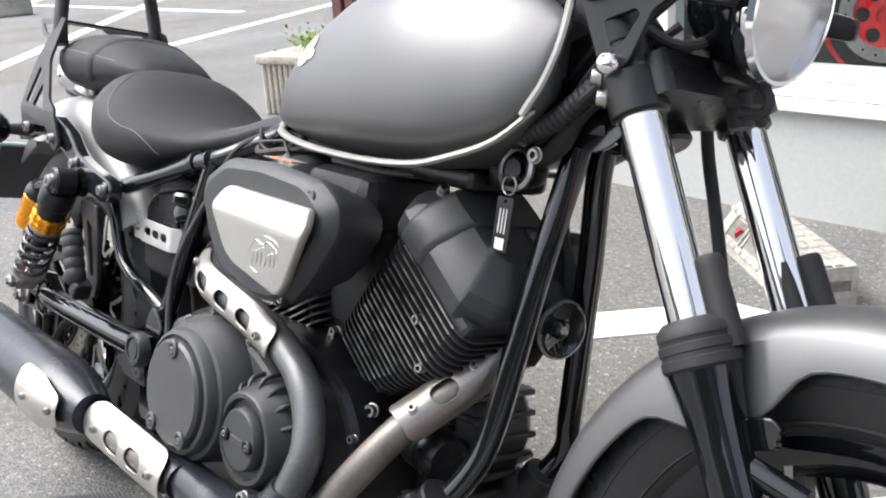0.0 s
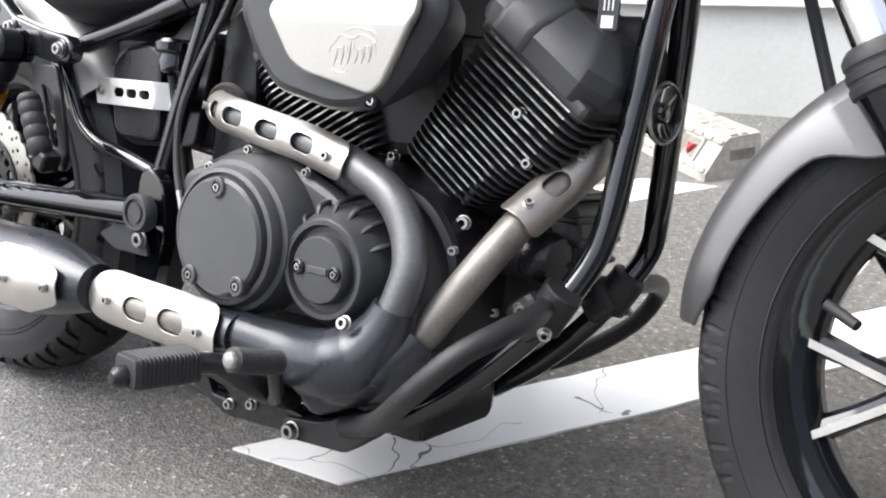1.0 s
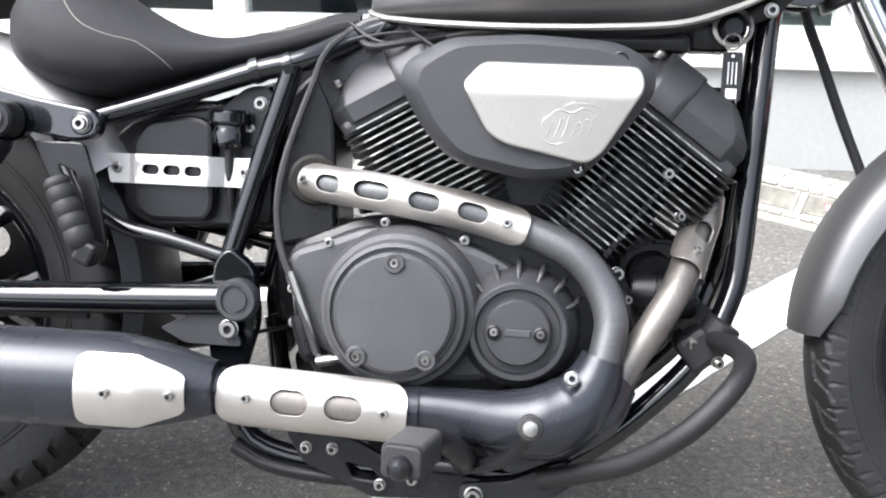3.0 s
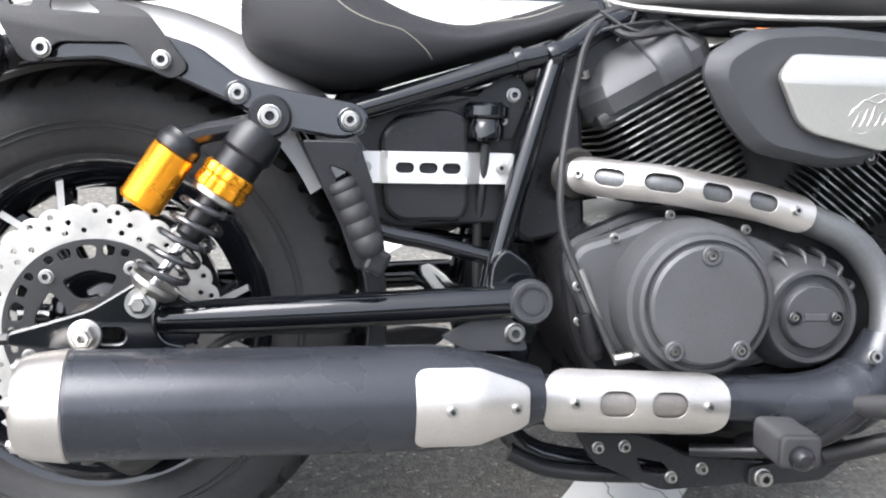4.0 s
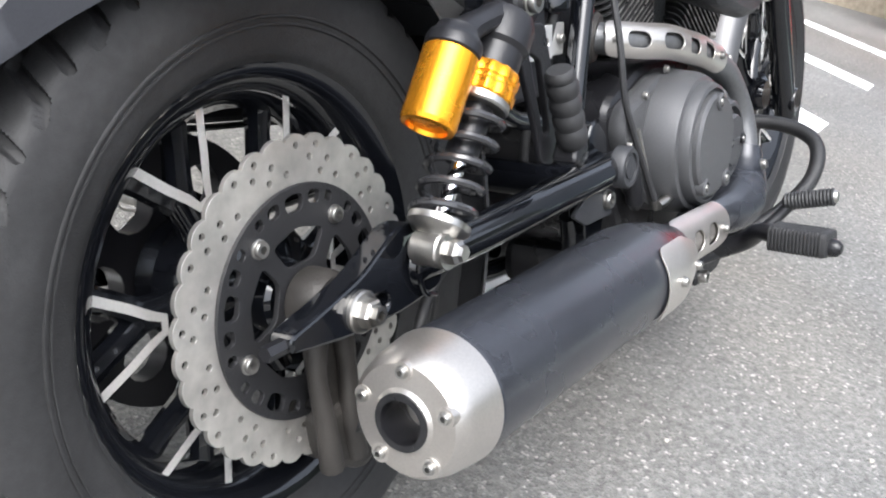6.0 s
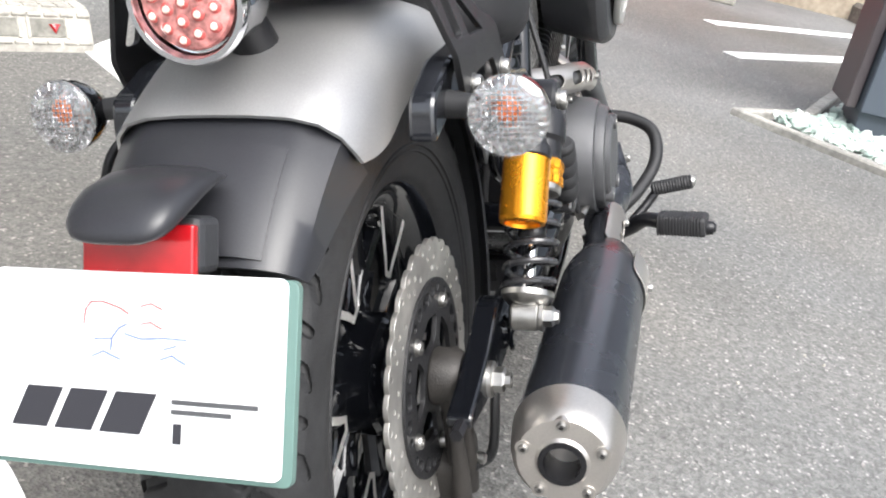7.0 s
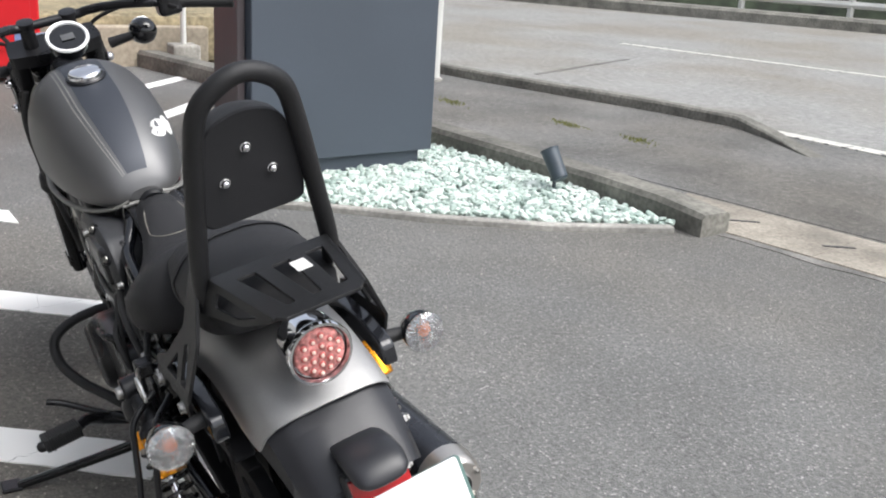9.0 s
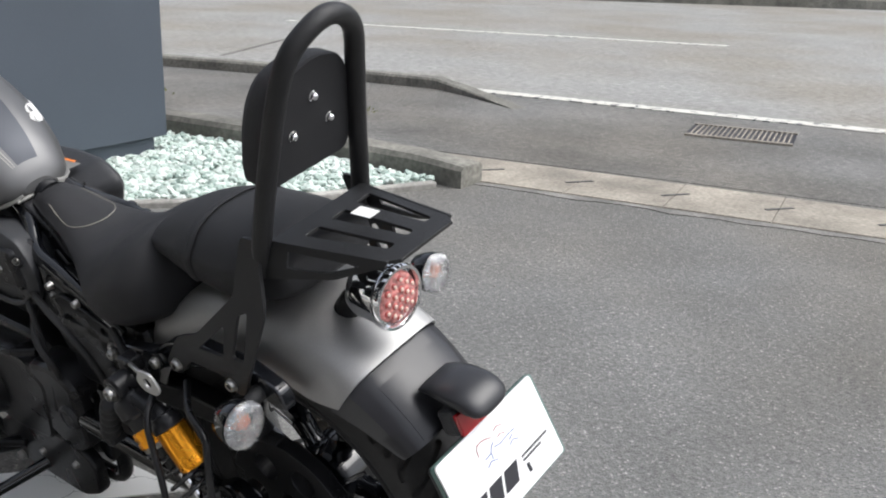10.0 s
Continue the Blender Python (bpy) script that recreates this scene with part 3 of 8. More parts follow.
def shield(name, path, r, half, slots, holes, parent, material, face=(0, -1, 0), thick=0.0022, label="", ends=0.012, taper=0.0):
    """A curved heat shield that follows a pipe, with openings; slots: (start, end, width) along the pipe."""
    p = smooth_path(path, 10)
    run = [0.0]
    for a, b in zip(p, p[1:]):
        run.append(run[-1] + (b - a).length)
    total = run[-1]
    hol = [rounded((a + b) / 2, off, b - a, w, w * 0.48, 5) for a, b, w, off in slots]
    cuts = [total * k / 14 for k in range(1, 14)]
    bm = plate(rounded(total / 2, 0, total, 2 * half, ends, 5), hol, thick, 0.0007, cuts, [half * k / 5 for k in range(-4, 5)])
    f = Vector(face)

    def put(u, v, w):
        u = min(max(u, 0), total - 1e-6)
        i = max(k for k in range(len(run) - 1) if run[k] <= u)
        t = (u - run[i]) / (run[i + 1] - run[i])
        d = (p[i + 1] - p[i]).normalized()
        if 0 < i < len(p) - 2:
            d = ((p[i + 1] - p[i - 1]).normalized() * (1 - t) + (p[i + 2] - p[i]).normalized() * t).normalized()
        n = (f - d * f.dot(d)).normalized()
        s = d.cross(n)
        lo = max(0.0, (u / total - 0.55) / 0.45)
        rad = r * (1 - taper * lo)
        a = v * (1 - 1.6 * taper * lo) / r
        return p[i].lerp(p[i + 1], t) + (n * math.cos(a) + s * math.sin(a)) * (rad + w), (n * math.cos(a) + s * math.sin(a))

    for v in bm.verts:
        v.co = put(*v.co)[0]
    ob = part(name, bm, material, parent, label)
    for u, v in holes:
        at, n = put(u, v, thick * 0.5)
        bolt(at, n, 0.0055, ob)
    return ob

# ---- the lot, the pavement and the road ----
def flat(name, pts, z0, z1, material, label="", category="", kind="structure"):
    bm = plate(pts, (), z1 - z0)
    for v in bm.verts:
        v.co.z += (z0 + z1) / 2
    ob = part(name, bm, material, None, label, smooth=False)
    return tagged(ob, label, category, kind=kind)


ground = flat("ground", [(-900, -900), (900, -900), (900, 900), (-900, 900)], -0.2, 0.0, "asphalt", "worn grey asphalt of the parking lot with pale stone chips", "ground")
ROAD_A, ROAD_B = Vector((9.3, -3.25)), Vector((-30, -15.2))
flat("road", [(60, 12.2), (9.3, -3.35), (3.95, -5.15), (0.7, -5.8), (-12, -9.0), (-60, -21), (-60, -75), (60, -25)], -0.05, 0.004, "road", "pale worn asphalt road beyond the pavement", "road")
flat("pavement", [(9.3, -3.25), (3.9, -5.05), (0.7, -5.75), (-12, -8.9), (-12, -6.3), (0.13, -3.8), (1.99, -3.31), (5.2, -2.52), (9.3, -1.6)], -0.05, 0.003, "patch", "dark patched asphalt pavement beside the road", "pavement")


def stroke(name, a, b, w, material, label, z=0.004, group="", skew=None):
    """A painted line from a to b, w wide; skew: the direction of its ends."""
    a, b = Vector((*a, 0)), Vector((*b, 0))
    d = (b - a).normalized()
    s = Vector((-d.y, d.x, 0)) * (w / 2)
    if skew is not None:
        k = Vector((*skew, 0)).normalized()
        s = k * (w / 2 / abs(k.cross(d).z))
    n = max(1, min(40, int((b - a).length / 0.05)))
    rnd = random.Random(n + int(a.x * 100))
    outline = [tuple((a + (b - a) * (k / n) + s * (1 + rnd.uniform(-0.03, 0.03)))[:2]) for k in range(n + 1)]
    outline += [tuple((a + (b - a) * (k / n) - s * (1 + rnd.uniform(-0.03, 0.03)))[:2]) for k in range(n, -1, -1)]
    ob = flat(name, outline, z - 0.03, z, material, label, "road marking")
    return tagged(ob, group=group)


STALL = Vector((0.592, 0.806))
for x0, ya, yb in ((-0.46, -0.06, 1.42), (0.655, -0.056, 1.50), (1.75, -0.05, 1.60), (2.86, 0.17, 1.66), (3.95, 0.27, 1.72), (5.03, 0.40, 1.66)):
    p = Vector((x0, -0.056))
    a, b = p + STALL * ((ya + 0.056) / STALL.y), p + STALL * ((yb + 0.056) / STALL.y)
    stroke("white_line", a, b, 0.152, "line", "white painted parking bay line, cracked and worn", group="bay lines", skew=(1, 0.08))
stroke("white_line", (4.50, -0.47), (5.9, -1.62), 0.12, "line", "thin white painted line on the far side of the lot", group="far lot lines")
stroke("white_line", (5.48, -0.33), (7.0, -1.8), 0.12, "line", "thin white painted line on the far side of the lot", group="far lot lines")
stroke("white_line", (-6.7, 3.2), (-11.5, 10.9), 0.16, "line", "white painted bay line far across the lot", group="far bay lines")
stroke("white_line", (-6.5, 1.55), (-16, 8.2), 0.16, "line", "white painted bay line far across the lot", group="far bay lines")
stroke("white_line", (-9.2, 5.4), (-16.5, 4.6), 0.16, "line", "white painted bay line far across the lot", group="far bay lines")
stroke("white_line", (-10.5, 2.1), (-20, 7.4), 0.2, "line", "white painted bay line far across the lot", group="far bay lines")
stroke("edge_line", (3.7, -5.17), (-30, -13.4), 0.15, "old_line", "worn white painted edge line of the road", z=0.008)
stroke("centre_line", (9.1, -8.12), (3.8, -10.33), 0.14, "old_line", "worn white painted centre dash of the road", z=0.008)
stroke("seam", (6.6, -5.0), (7.6, -7.0), 0.05, "patch", "dark repaired seam in the road asphalt", z=0.008)

# concrete blocks of the gutter, each with a drain slot at its joint
gutter = thing("gutter", "row of tan concrete gutter blocks with drain slots", "gutter", kind="structure")
ga, gb = Vector((1.86, -3.03, 0)), Vector((-0.02, -3.49, 0))
gd = (gb - ga).normalized()
gs = Vector((-gd.y, gd.x, 0))
for k in range(18):
    c = ga + gd * (0.487 * k + 0.19 - 0.487)
    bm = box((0, 0, -0.02), (0.4845, 0.50, 0.06), 0.003, 1)
    bm.transform(Matrix.Translation(c) @ Matrix.Rotation(math.atan2(gd.y, gd.x), 4, "Z"))
    part("block", bm, "gutter", gutter)
    # black bar laid over the joint as the dark inside of the slot
    s = box((0, 0, 0.0106), (0.15, 0.018, 0.004))
    s.transform(Matrix.Translation(c + gd * 0.245) @ Matrix.Rotation(math.atan2(gd.y, gd.x) + 0.75, 4, "Z"))
    part("drain_slot_shade", s, "ink", gutter)

# ragged pale cement beside the gutter
def margin(a, d, side, length, w, z, label, seed):
    """A strip of cement from a along d, its one edge straight and the other crumbled."""
    rnd = random.Random(seed)
    n = int(length / 0.11)
    inner = [tuple((a + d * (length * k / n))[:2]) for k in range(n + 1)]
    outer = [tuple((a + d * (length * k / n) + side * w * rnd.uniform(0.55, 1.15))[:2]) for k in range(n, -1, -1)]
    return flat("cement_margin", inner + outer, z - 0.02, z, "apron", label, "pavement")


margin(ga - gd * 0.25 - gs * 0.252, gd, -gs, 8.3, 0.075, 0.004, "pale crumbled cement margin beside the gutter", 4)

# kerb of the gravel bed, sunk at its end
def kerb_run(name, pts, w, mat_key, label):
    """A kerb along (x, y, height), rounded on top."""
    secs = []
    q = [Vector((p[0], p[1], 0)) for p in pts]
    for i, c in enumerate(q):
        d = (q[min(i + 1, len(q) - 1)] - q[max(i - 1, 0)]).normalized()
        s = Vector((-d.y, d.x, 0)) * (w / 2)
        h = pts[i][2]
        secs.append([c + s + Vector((0, 0, -0.1)), c + s + Vector((0, 0, h * 0.8)), c + s * 0.8 + Vector((0, 0, h)), c - s * 0.8 + Vector((0, 0, h)), c - s + Vector((0, 0, h * 0.8)), c - s + Vector((0, 0, -0.1))])
    return tagged(part(name, loft(secs), mat_key, None, label), label, "kerb", kind="structure")


kerb_run("kerb", [(9.5, -0.85, 0.14), (6.5, -1.75, 0.14), (5.0, -2.12, 0.14), (3.8, -2.40, 0.135), (3.0, -2.56, 0.13), (2.5, -2.64, 0.13), (2.1, -2.69, 0.125), (1.92, -2.70, 0.115), (1.80, -2.71, 0.105)], 0.19, "kerb", "weathered dark concrete kerb with a sunken end")
kerb_run("kerb", [(30, 3.4, 0.09), (9.3, -3.27, 0.09), (6.2, -4.25, 0.09), (4.6, -4.87, 0.09), (3.95, -5.06, 0.085), (3.55, -4.97, 0.05), (2.92, -4.74, 0.002)], 0.13, "kerb", "low concrete road kerb with a ramped end")
grate = thing("drain_grate", "steel slotted drain grate in the road edge", "drain grate")
part("frame", merge(*[box((1.38, -5.02 + s * 0.2, 0.006), (0.66, 0.03, 0.014), rot=None) for s in (-1, 1)]), "gutter", grate)
for k in range(20):
    part("bar", box((1.08 + 0.0315 * k, -5.02, 0.007), (0.009, 0.38, 0.010)), "gutter", grate)
# black sheet beneath the bars in place of the pit's darkness
part("pit_shade", box((1.38, -5.02, 0.003), (0.66, 0.4, 0.004)), "ink", grate)
grate.matrix_world = Matrix.Translation((1.38, -5.02, 0.004)) @ Matrix.Rotation(radians(16), 4, "Z") @ Matrix.Translation((-1.38, 5.02, 0))

# gravel bed: soil, edging strip and loose stones
BED = [(3.17, -0.64), (2.98, -0.82), (2.73, -1.21), (2.45, -1.56), (2.17, -2.01), (2.00, -2.42), (1.94, -2.58), (3.0, -2.50), (5.0, -2.05), (6.4, -1.75), (5.0, -1.30), (3.43, -0.88)]
flat("gravel_bed", BED, -0.03, 0.012, "soil", "soil under the pale green gravel", "gravel bed")
edging = kerb_run("edging", [(5.0, -1.22, 0.03), (3.42, -0.80, 0.03), (3.13, -0.50, 0.03), (2.94, -0.80, 0.03), (2.69, -1.20, 0.03), (2.41, -1.55, 0.03), (2.13, -2.00, 0.03), (1.91, -2.55, 0.03)], 0.055, "concrete", "thin flush concrete edging of the gravel bed")
rng = random.Random(7)


def inside(x, y, poly):
    hit = False
    for (ax, ay), (bx, by) in zip(poly, poly[1:] + poly[:1]):
        if (ay > y) != (by > y) and x < (bx - ax) * (y - ay) / (by - ay) + ax:
            hit = not hit
    return hit


ico = bmesh.new()
bmesh.ops.create_icosphere(ico, subdivisions=1, radius=1.0)
ico_v, ico_f = [v.co.copy() for v in ico.verts], [[v.index for v in f.verts] for f in ico.faces]
ico.free()
verts, faces, count = [], [], 0
while count < 5200:
    x, y = rng.uniform(1.9, 5.0), rng.uniform(-2.62, -0.4)
    if not inside(x, y, BED) or (x > 3.55 and -2.0 < y < -1.0) or (x > 4.2 and rng.random() < 0.6):
        continue
    s = rng.uniform(0.010, 0.027)
    q = Euler((rng.uniform(-0.6, 0.6), rng.uniform(-0.6, 0.6), rng.uniform(0, 6.3))).to_matrix()
    sx, sy, sz = s * rng.uniform(0.9, 1.6), s, s * rng.uniform(0.45, 0.8)
    base = len(verts)
    at = Vector((x, y, 0.014 + rng.uniform(0, 0.028)))
    for v in ico_v:
        k = rng.uniform(0.82, 1.15)
        verts.append(at + q @ Vector((v.x * sx * k, v.y * sy * k, v.z * sz * k)))
    faces += [[base + i for i in f] for f in ico_f]
    count += 1
me = bpy.data.meshes.new("gravel")
me.from_pydata(verts, [], faces)
me.materials.append(M["gravel"])
tagged(new("gravel", me), "pale green and white crushed stone gravel", "gravel", kind="stuff")

# grit scattered over the lot
verts, faces = [], []
for k in range(220):
    x, y = rng.uniform(-1.5, 4.5), rng.uniform(-3.0, 1.2)
    s = rng.uniform(0.002, 0.0048)
    base = len(verts)
    for v in ico_v:
        verts.append(Vector((x, y, s * 0.4)) + v * s * rng.uniform(0.7, 1.2))
    faces += [[base + i for i in f] for f in ico_f]
me = bpy.data.meshes.new("grit")
me.from_pydata(verts, [], faces)
me.materials.append(M["stop"])
tagged(new("grit", me), "small loose stones scattered on the asphalt", "grit", kind="stuff")

# moss tufts on the pavement
verts, faces = [], []
for cx, cy in ((4.3, -3.7), (3.7, -3.85), (5.3, -3.3)):
    for k in range(160):
        x, y = cx + rng.gauss(0, 0.09), cy + rng.gauss(0, 0.035)
        h, a = rng.uniform(0.008, 0.025), rng.uniform(0, 6.3)
        d = Vector((math.cos(a), math.sin(a), 0)) * 0.006
        base = len(verts)
        verts += [Vector((x, y, 0)) - d, Vector((x, y, 0)) + d, Vector((x, y, h)) + d * rng.uniform(-2, 2)]
        faces.append([base, base + 1, base + 2])
me = bpy.data.meshes.new("moss")
me.from_pydata(verts, [], faces)
me.materials.append(M["moss"])
tagged(new("moss", me), "yellow-green moss tufts in the pavement", "moss", kind="stuff")

# ---- the sign pylon in the gravel ----
pylon = thing("sign_pylon", "tall blue-grey panelled sign pylon on a recessed plinth", "sign pylon")
PF = [(3.21, -0.93), (3.33, -2.03)]
ax = Vector((PF[1][0] - PF[0][0], PF[1][1] - PF[0][1], 0)).normalized()
bx = Vector((-ax.y, ax.x, 0))
p0 = Vector((PF[0][0], PF[0][1], 0))
w = (Vector((*PF[1], 0)) - p0).length
if bx.x < 0:
    bx = -bx


def pylon_box(u0, u1, d0, d1, z0, z1, bev=0.004):
    bm = box(((u0 + u1) / 2, (d0 + d1) / 2, (z0 + z1) / 2), (u1 - u0, d1 - d0, z1 - z0), bev, 1)
    bm.transform(Matrix.Translation(p0) @ Matrix((ax, bx, Vector((0, 0, 1)))).transposed().to_4x4())
    return bm


part("front_panel", pylon_box(0.02, w, 0, 0.30, 0.118, 2.6), "pylon", pylon)
part("edge_trim", pylon_box(-0.026, 0.015, 0.06, 0.34, 0.118, 2.6), "pylon_dark", pylon, "dark brown side trim")
part("plinth", pylon_box(0.03, w - 0.06, 0.035, 0.30, 0.0, 0.114), "pylon", pylon, "recessed blue-grey plinth")

lamp = thing("spot_lamp", "small slate-coloured garden spot lamp on a stake", "spot lamp", Matrix.Translation((2.63, -2.38, 0)))
part("stake", tube([(0, 0, -0.02), (0, 0, 0.10)], 0.010, straight=True), "fixture", lamp)
part("housing", lathe([(0.0, -0.085), (0.036, -0.085), (0.042, -0.078), (0.046, 0.075), (0.050, 0.085), (0.044, 0.085), (0.041, 0.06), (0, 0.06)], (0.015, -0.005, 0.165), (0.62, 0.10, 0.85), 24), "fixture", lamp)
part("yoke", box((0, 0, 0.088), (0.02, 0.05, 0.012), 0.003), "fixture", lamp)

# ---- far edge of the lot ----
tagged(part("retaining_wall", box((7.55, 3.0, 0.13), (0.2, 10.0, 0.42), 0.012), "retaining", None, "", smooth=False), "low tan concrete retaining wall along the lot edge", "wall", kind="structure")
tagged(part("bank", box((9.2, 3.0, 0.22), (3.2, 12.0, 0.44), 0.1), "bank"), "dry grassy bank behind the retaining wall", "bank", kind="structure")
cab = thing("vending_cabinet", "bright red steel cabinet standing on concrete blocks", "cabinet", Matrix.Translation((6.85, 0.1, 0)))
part("body", box((0, 0, 0.98), (0.5, 1.15, 1.72), 0.02), "red", cab)
part("door_panel", box((-0.256, 0, 1.0), (0.012, 1.02, 1.5), 0.006), "red", cab)
part("blue_stripe", box((-0.265, -0.44, 0.34), (0.004, 0.10, 0.07)), "ink_blue", cab, "blue and white lettering panel drawn as a plain bar")
part("white_stripe", box((-0.266, -0.42, 0.40), (0.004, 0.16, 0.02)), "white", cab)
for s in (-0.47, 0.47):
    part("block", box((-0.05, s, 0.06), (0.5, 0.22, 0.12), 0.012), "stop", cab, "rough concrete block")
for px, py in ((6.40, -3.72),):
    pole = thing("pole", "pale grey steel pole on the pavement", "pole", Matrix.Translation((px, py, 0)))
    part("shaft", lathe([(0.075, 0), (0.075, 3.5), (0.06, 3.52), (0, 3.52)], (0, 0, 0), (0, 0, 1), 20), "fence", pole)
    part("base", lathe([(0.1, 0), (0.1, 0.02), (0.08, 0.035), (0.0, 0.035)], (0, 0, 0), (0, 0, 1), 20), "concrete", pole)
post = thing("barrier_post", "white post set in a square concrete foot", "post", Matrix.Translation((7.25, -1.72, 0)))
part("foot", box((0, 0, 0.11), (0.24, 0.24, 0.22), 0.02), "stop", post)
part("post", tube([(0, 0, 0.2), (0, 0, 1.5)], 0.025, straight=True), "fence", post)
fence = thing("guard_fence", "white steel guard fence along the far side of the road", "fence", kind="structure")
fa, fb = Vector((30.0, -2.3, 0)), Vector((-8.0, -31.0, 0))
fd = (fb - fa).normalized()
n_post = 24
for k in range(n_post):
    c = fa.lerp(fb, k / (n_post - 1))
    part("post", box((c.x, c.y, 0.62), (0.09, 0.09, 1.0)), "fence", fence)
for z in (0.42, 0.66, 0.90, 1.12):
    part("rail", tube([fa + Vector((0, 0, z)), fb + Vector((0, 0, z))], 0.07, 8, straight=True), "fence", fence)
kerb_run("kerb", [(29.6, -1.5, 0.22), (10.2, -16.1, 0.22), (-8.4, -30.2, 0.22)], 0.7, "kerb", "dark overgrown kerb on the far side of the road")

# unseen dark belt behind the far fence, added to block the bright low sky
belt_rng = random.Random(11)
ba, bb = Vector((62.0, 18.0, 0)), Vector((-62.0, -75.0, 0))
bn = Vector((bb.y - ba.y, ba.x - bb.x, 0)).normalized()
rows = []
for k in range(121):
    c = ba.lerp(bb, k / 120)
    top = 8.5 + 1.6 * noise.noise(Vector((k * 0.17, 0, 0))) + belt_rng.uniform(-0.5, 0.5)
    rows.append([c + bn * (2.2 * (z / 9.0) + 0.9 * noise.noise(Vector((k * 0.45, z * 0.5, 3)))) * (1 if bn.y < 0 else -1) + Vector((0, 0, z * top / 9.0)) for z in (-0.2, 0.8, 2.0, 3.2, 4.6, 6.0, 7.4, 8.4, 9.0)])
tagged(part("backdrop", skin(rows, 0.5), "planting", None, "", smooth=False), "unseen dark green backdrop added across the road to darken low reflections", "planting", kind="structure")

# ---- wheel stops in front of the building ----
def wheel_stop():
    s = thing("wheel_stop", "pale weathered concrete wheel stop with two red reflectors", "wheel stop", group="wheel stops along the wall")
    prof = [(-0.095, 0), (-0.092, 0.020), (-0.030, 0.105), (-0.020, 0.112), (0.068, 0.115), (0.076, 0.108), (0.078, 0)]
    rows = []
    for u in (-0.30, -0.292, 0.292, 0.30):
        k = 0.95 if abs(u) > 0.295 else 1.0
        rows.append([Vector((u, a * k, b * (0.97 if k < 1 else 1.0))) for a, b in prof])
    part("body", loft(rows), "stop", s)
    lean = Matrix.Rotation(math.atan2(0.085, 0.062), 3, "X")
    mid = Vector((0, -0.061, 0.0625))
    across, out = lean @ Vector((0, 1, 0)), lean @ Vector((0, 0, 1))
    rr = random.Random(31)
    for r in range(2):
        for k in range(13):
            u = -0.276 + 0.046 * k + rr.uniform(-0.003, 0.003)
            at = mid + Vector((u, 0, 0)) + across * (0.041 if r else -0.044) + out * 0.0015
            part("tread_block", box(at, (0.040, 0.014, 0.010 + rr.uniform(0, 0.003)), 0.003, 1, rot=lean), "stop", s)
    for k in range(13):
        for y in (-0.004, 0.026, 0.054):
            part("tread_block", box((-0.276 + 0.046 * k + rr.uniform(-0.004, 0.004), y, 0.1135), (0.040, 0.023, 0.008), 0.002, 1), "stop", s)
    # nothing is cut: the darker concrete stands for shade in the recesses
    for u, wd in ((-0.17, 0.10), (0.0, 0.17), (0.17, 0.10)):
        part("recess", box(mid + Vector((u, 0, 0)) + out * 0.0012, (wd, 0.056, 0.004), 0.0005, 1, rot=lean), "kerb", s, "panel darkened to look sunken and shaded")
        for e in (-1, 1):
            part("panel_lip", box(mid + Vector((u + e * (wd / 2 + 0.005), 0, 0)) + out * 0.003, (0.010, 0.066, 0.010), 0.002, 1, rot=lean), "stop", s)
    for u in (-0.17, 0.17):
        lens = lathe([(0.0, 0.010), (0.014, 0.008), (0.021, 0.0), (0.018, -0.004)], (0, 0, 0), (0, 0, 1), 3)
        lens.transform(Matrix.Translation(mid + Vector((u + 0.02, 0, 0)) + out * 0.007) @ lean.to_4x4())
        part("reflector", lens, "red_lens", s, "red plastic reflector")
    # dark patches on the ends imitate the shaded grip holes
    for e in (-1, 1):
        part("grip_hole_shade", box((e * 0.2975, 0.02, 0.06), (0.006, 0.075, 0.03), 0.001, 1), "kerb", s, "dark patch painted as the shade in the grip slot")
    return s


first = wheel_stop()
STOPS = ((0.49, 1.71), (1.52, 1.71), (2.66, 1.86), (3.80, 1.98), (4.85, 2.03), (5.94, 2.03))
turn = math.atan2(0.30, -0.40) - math.pi
first.matrix_world = Matrix.Translation((*STOPS[0], 0)) @ Matrix.Rotation(turn, 4, "Z")
for x, y in STOPS[1:]:
    copy_thing(first, Matrix.Translation((x, y, 0)) @ Matrix.Rotation(turn, 4, "Z"))

# ---- the building ----
WY = 2.17
SKEW = 0.055


def wall_box(x0, x1, d0, d1, z0, z1, bev=0.0):
    bm = box(((x0 + x1) / 2, (d0 + d1) / 2, (z0 + z1) / 2), (x1 - x0, d1 - d0, z1 - z0), bev, 1)
    bm.transform(Matrix.Translation((0.5, WY, 0)) @ Matrix.Rotation(math.atan(SKEW), 4, "Z") @ Matrix.Translation((-0.5, 0, 0)))
    return bm


def structure(name, bm, material, label, category):
    return tagged(part(name, bm, material, None, "", smooth=False), label, category, kind="structure")


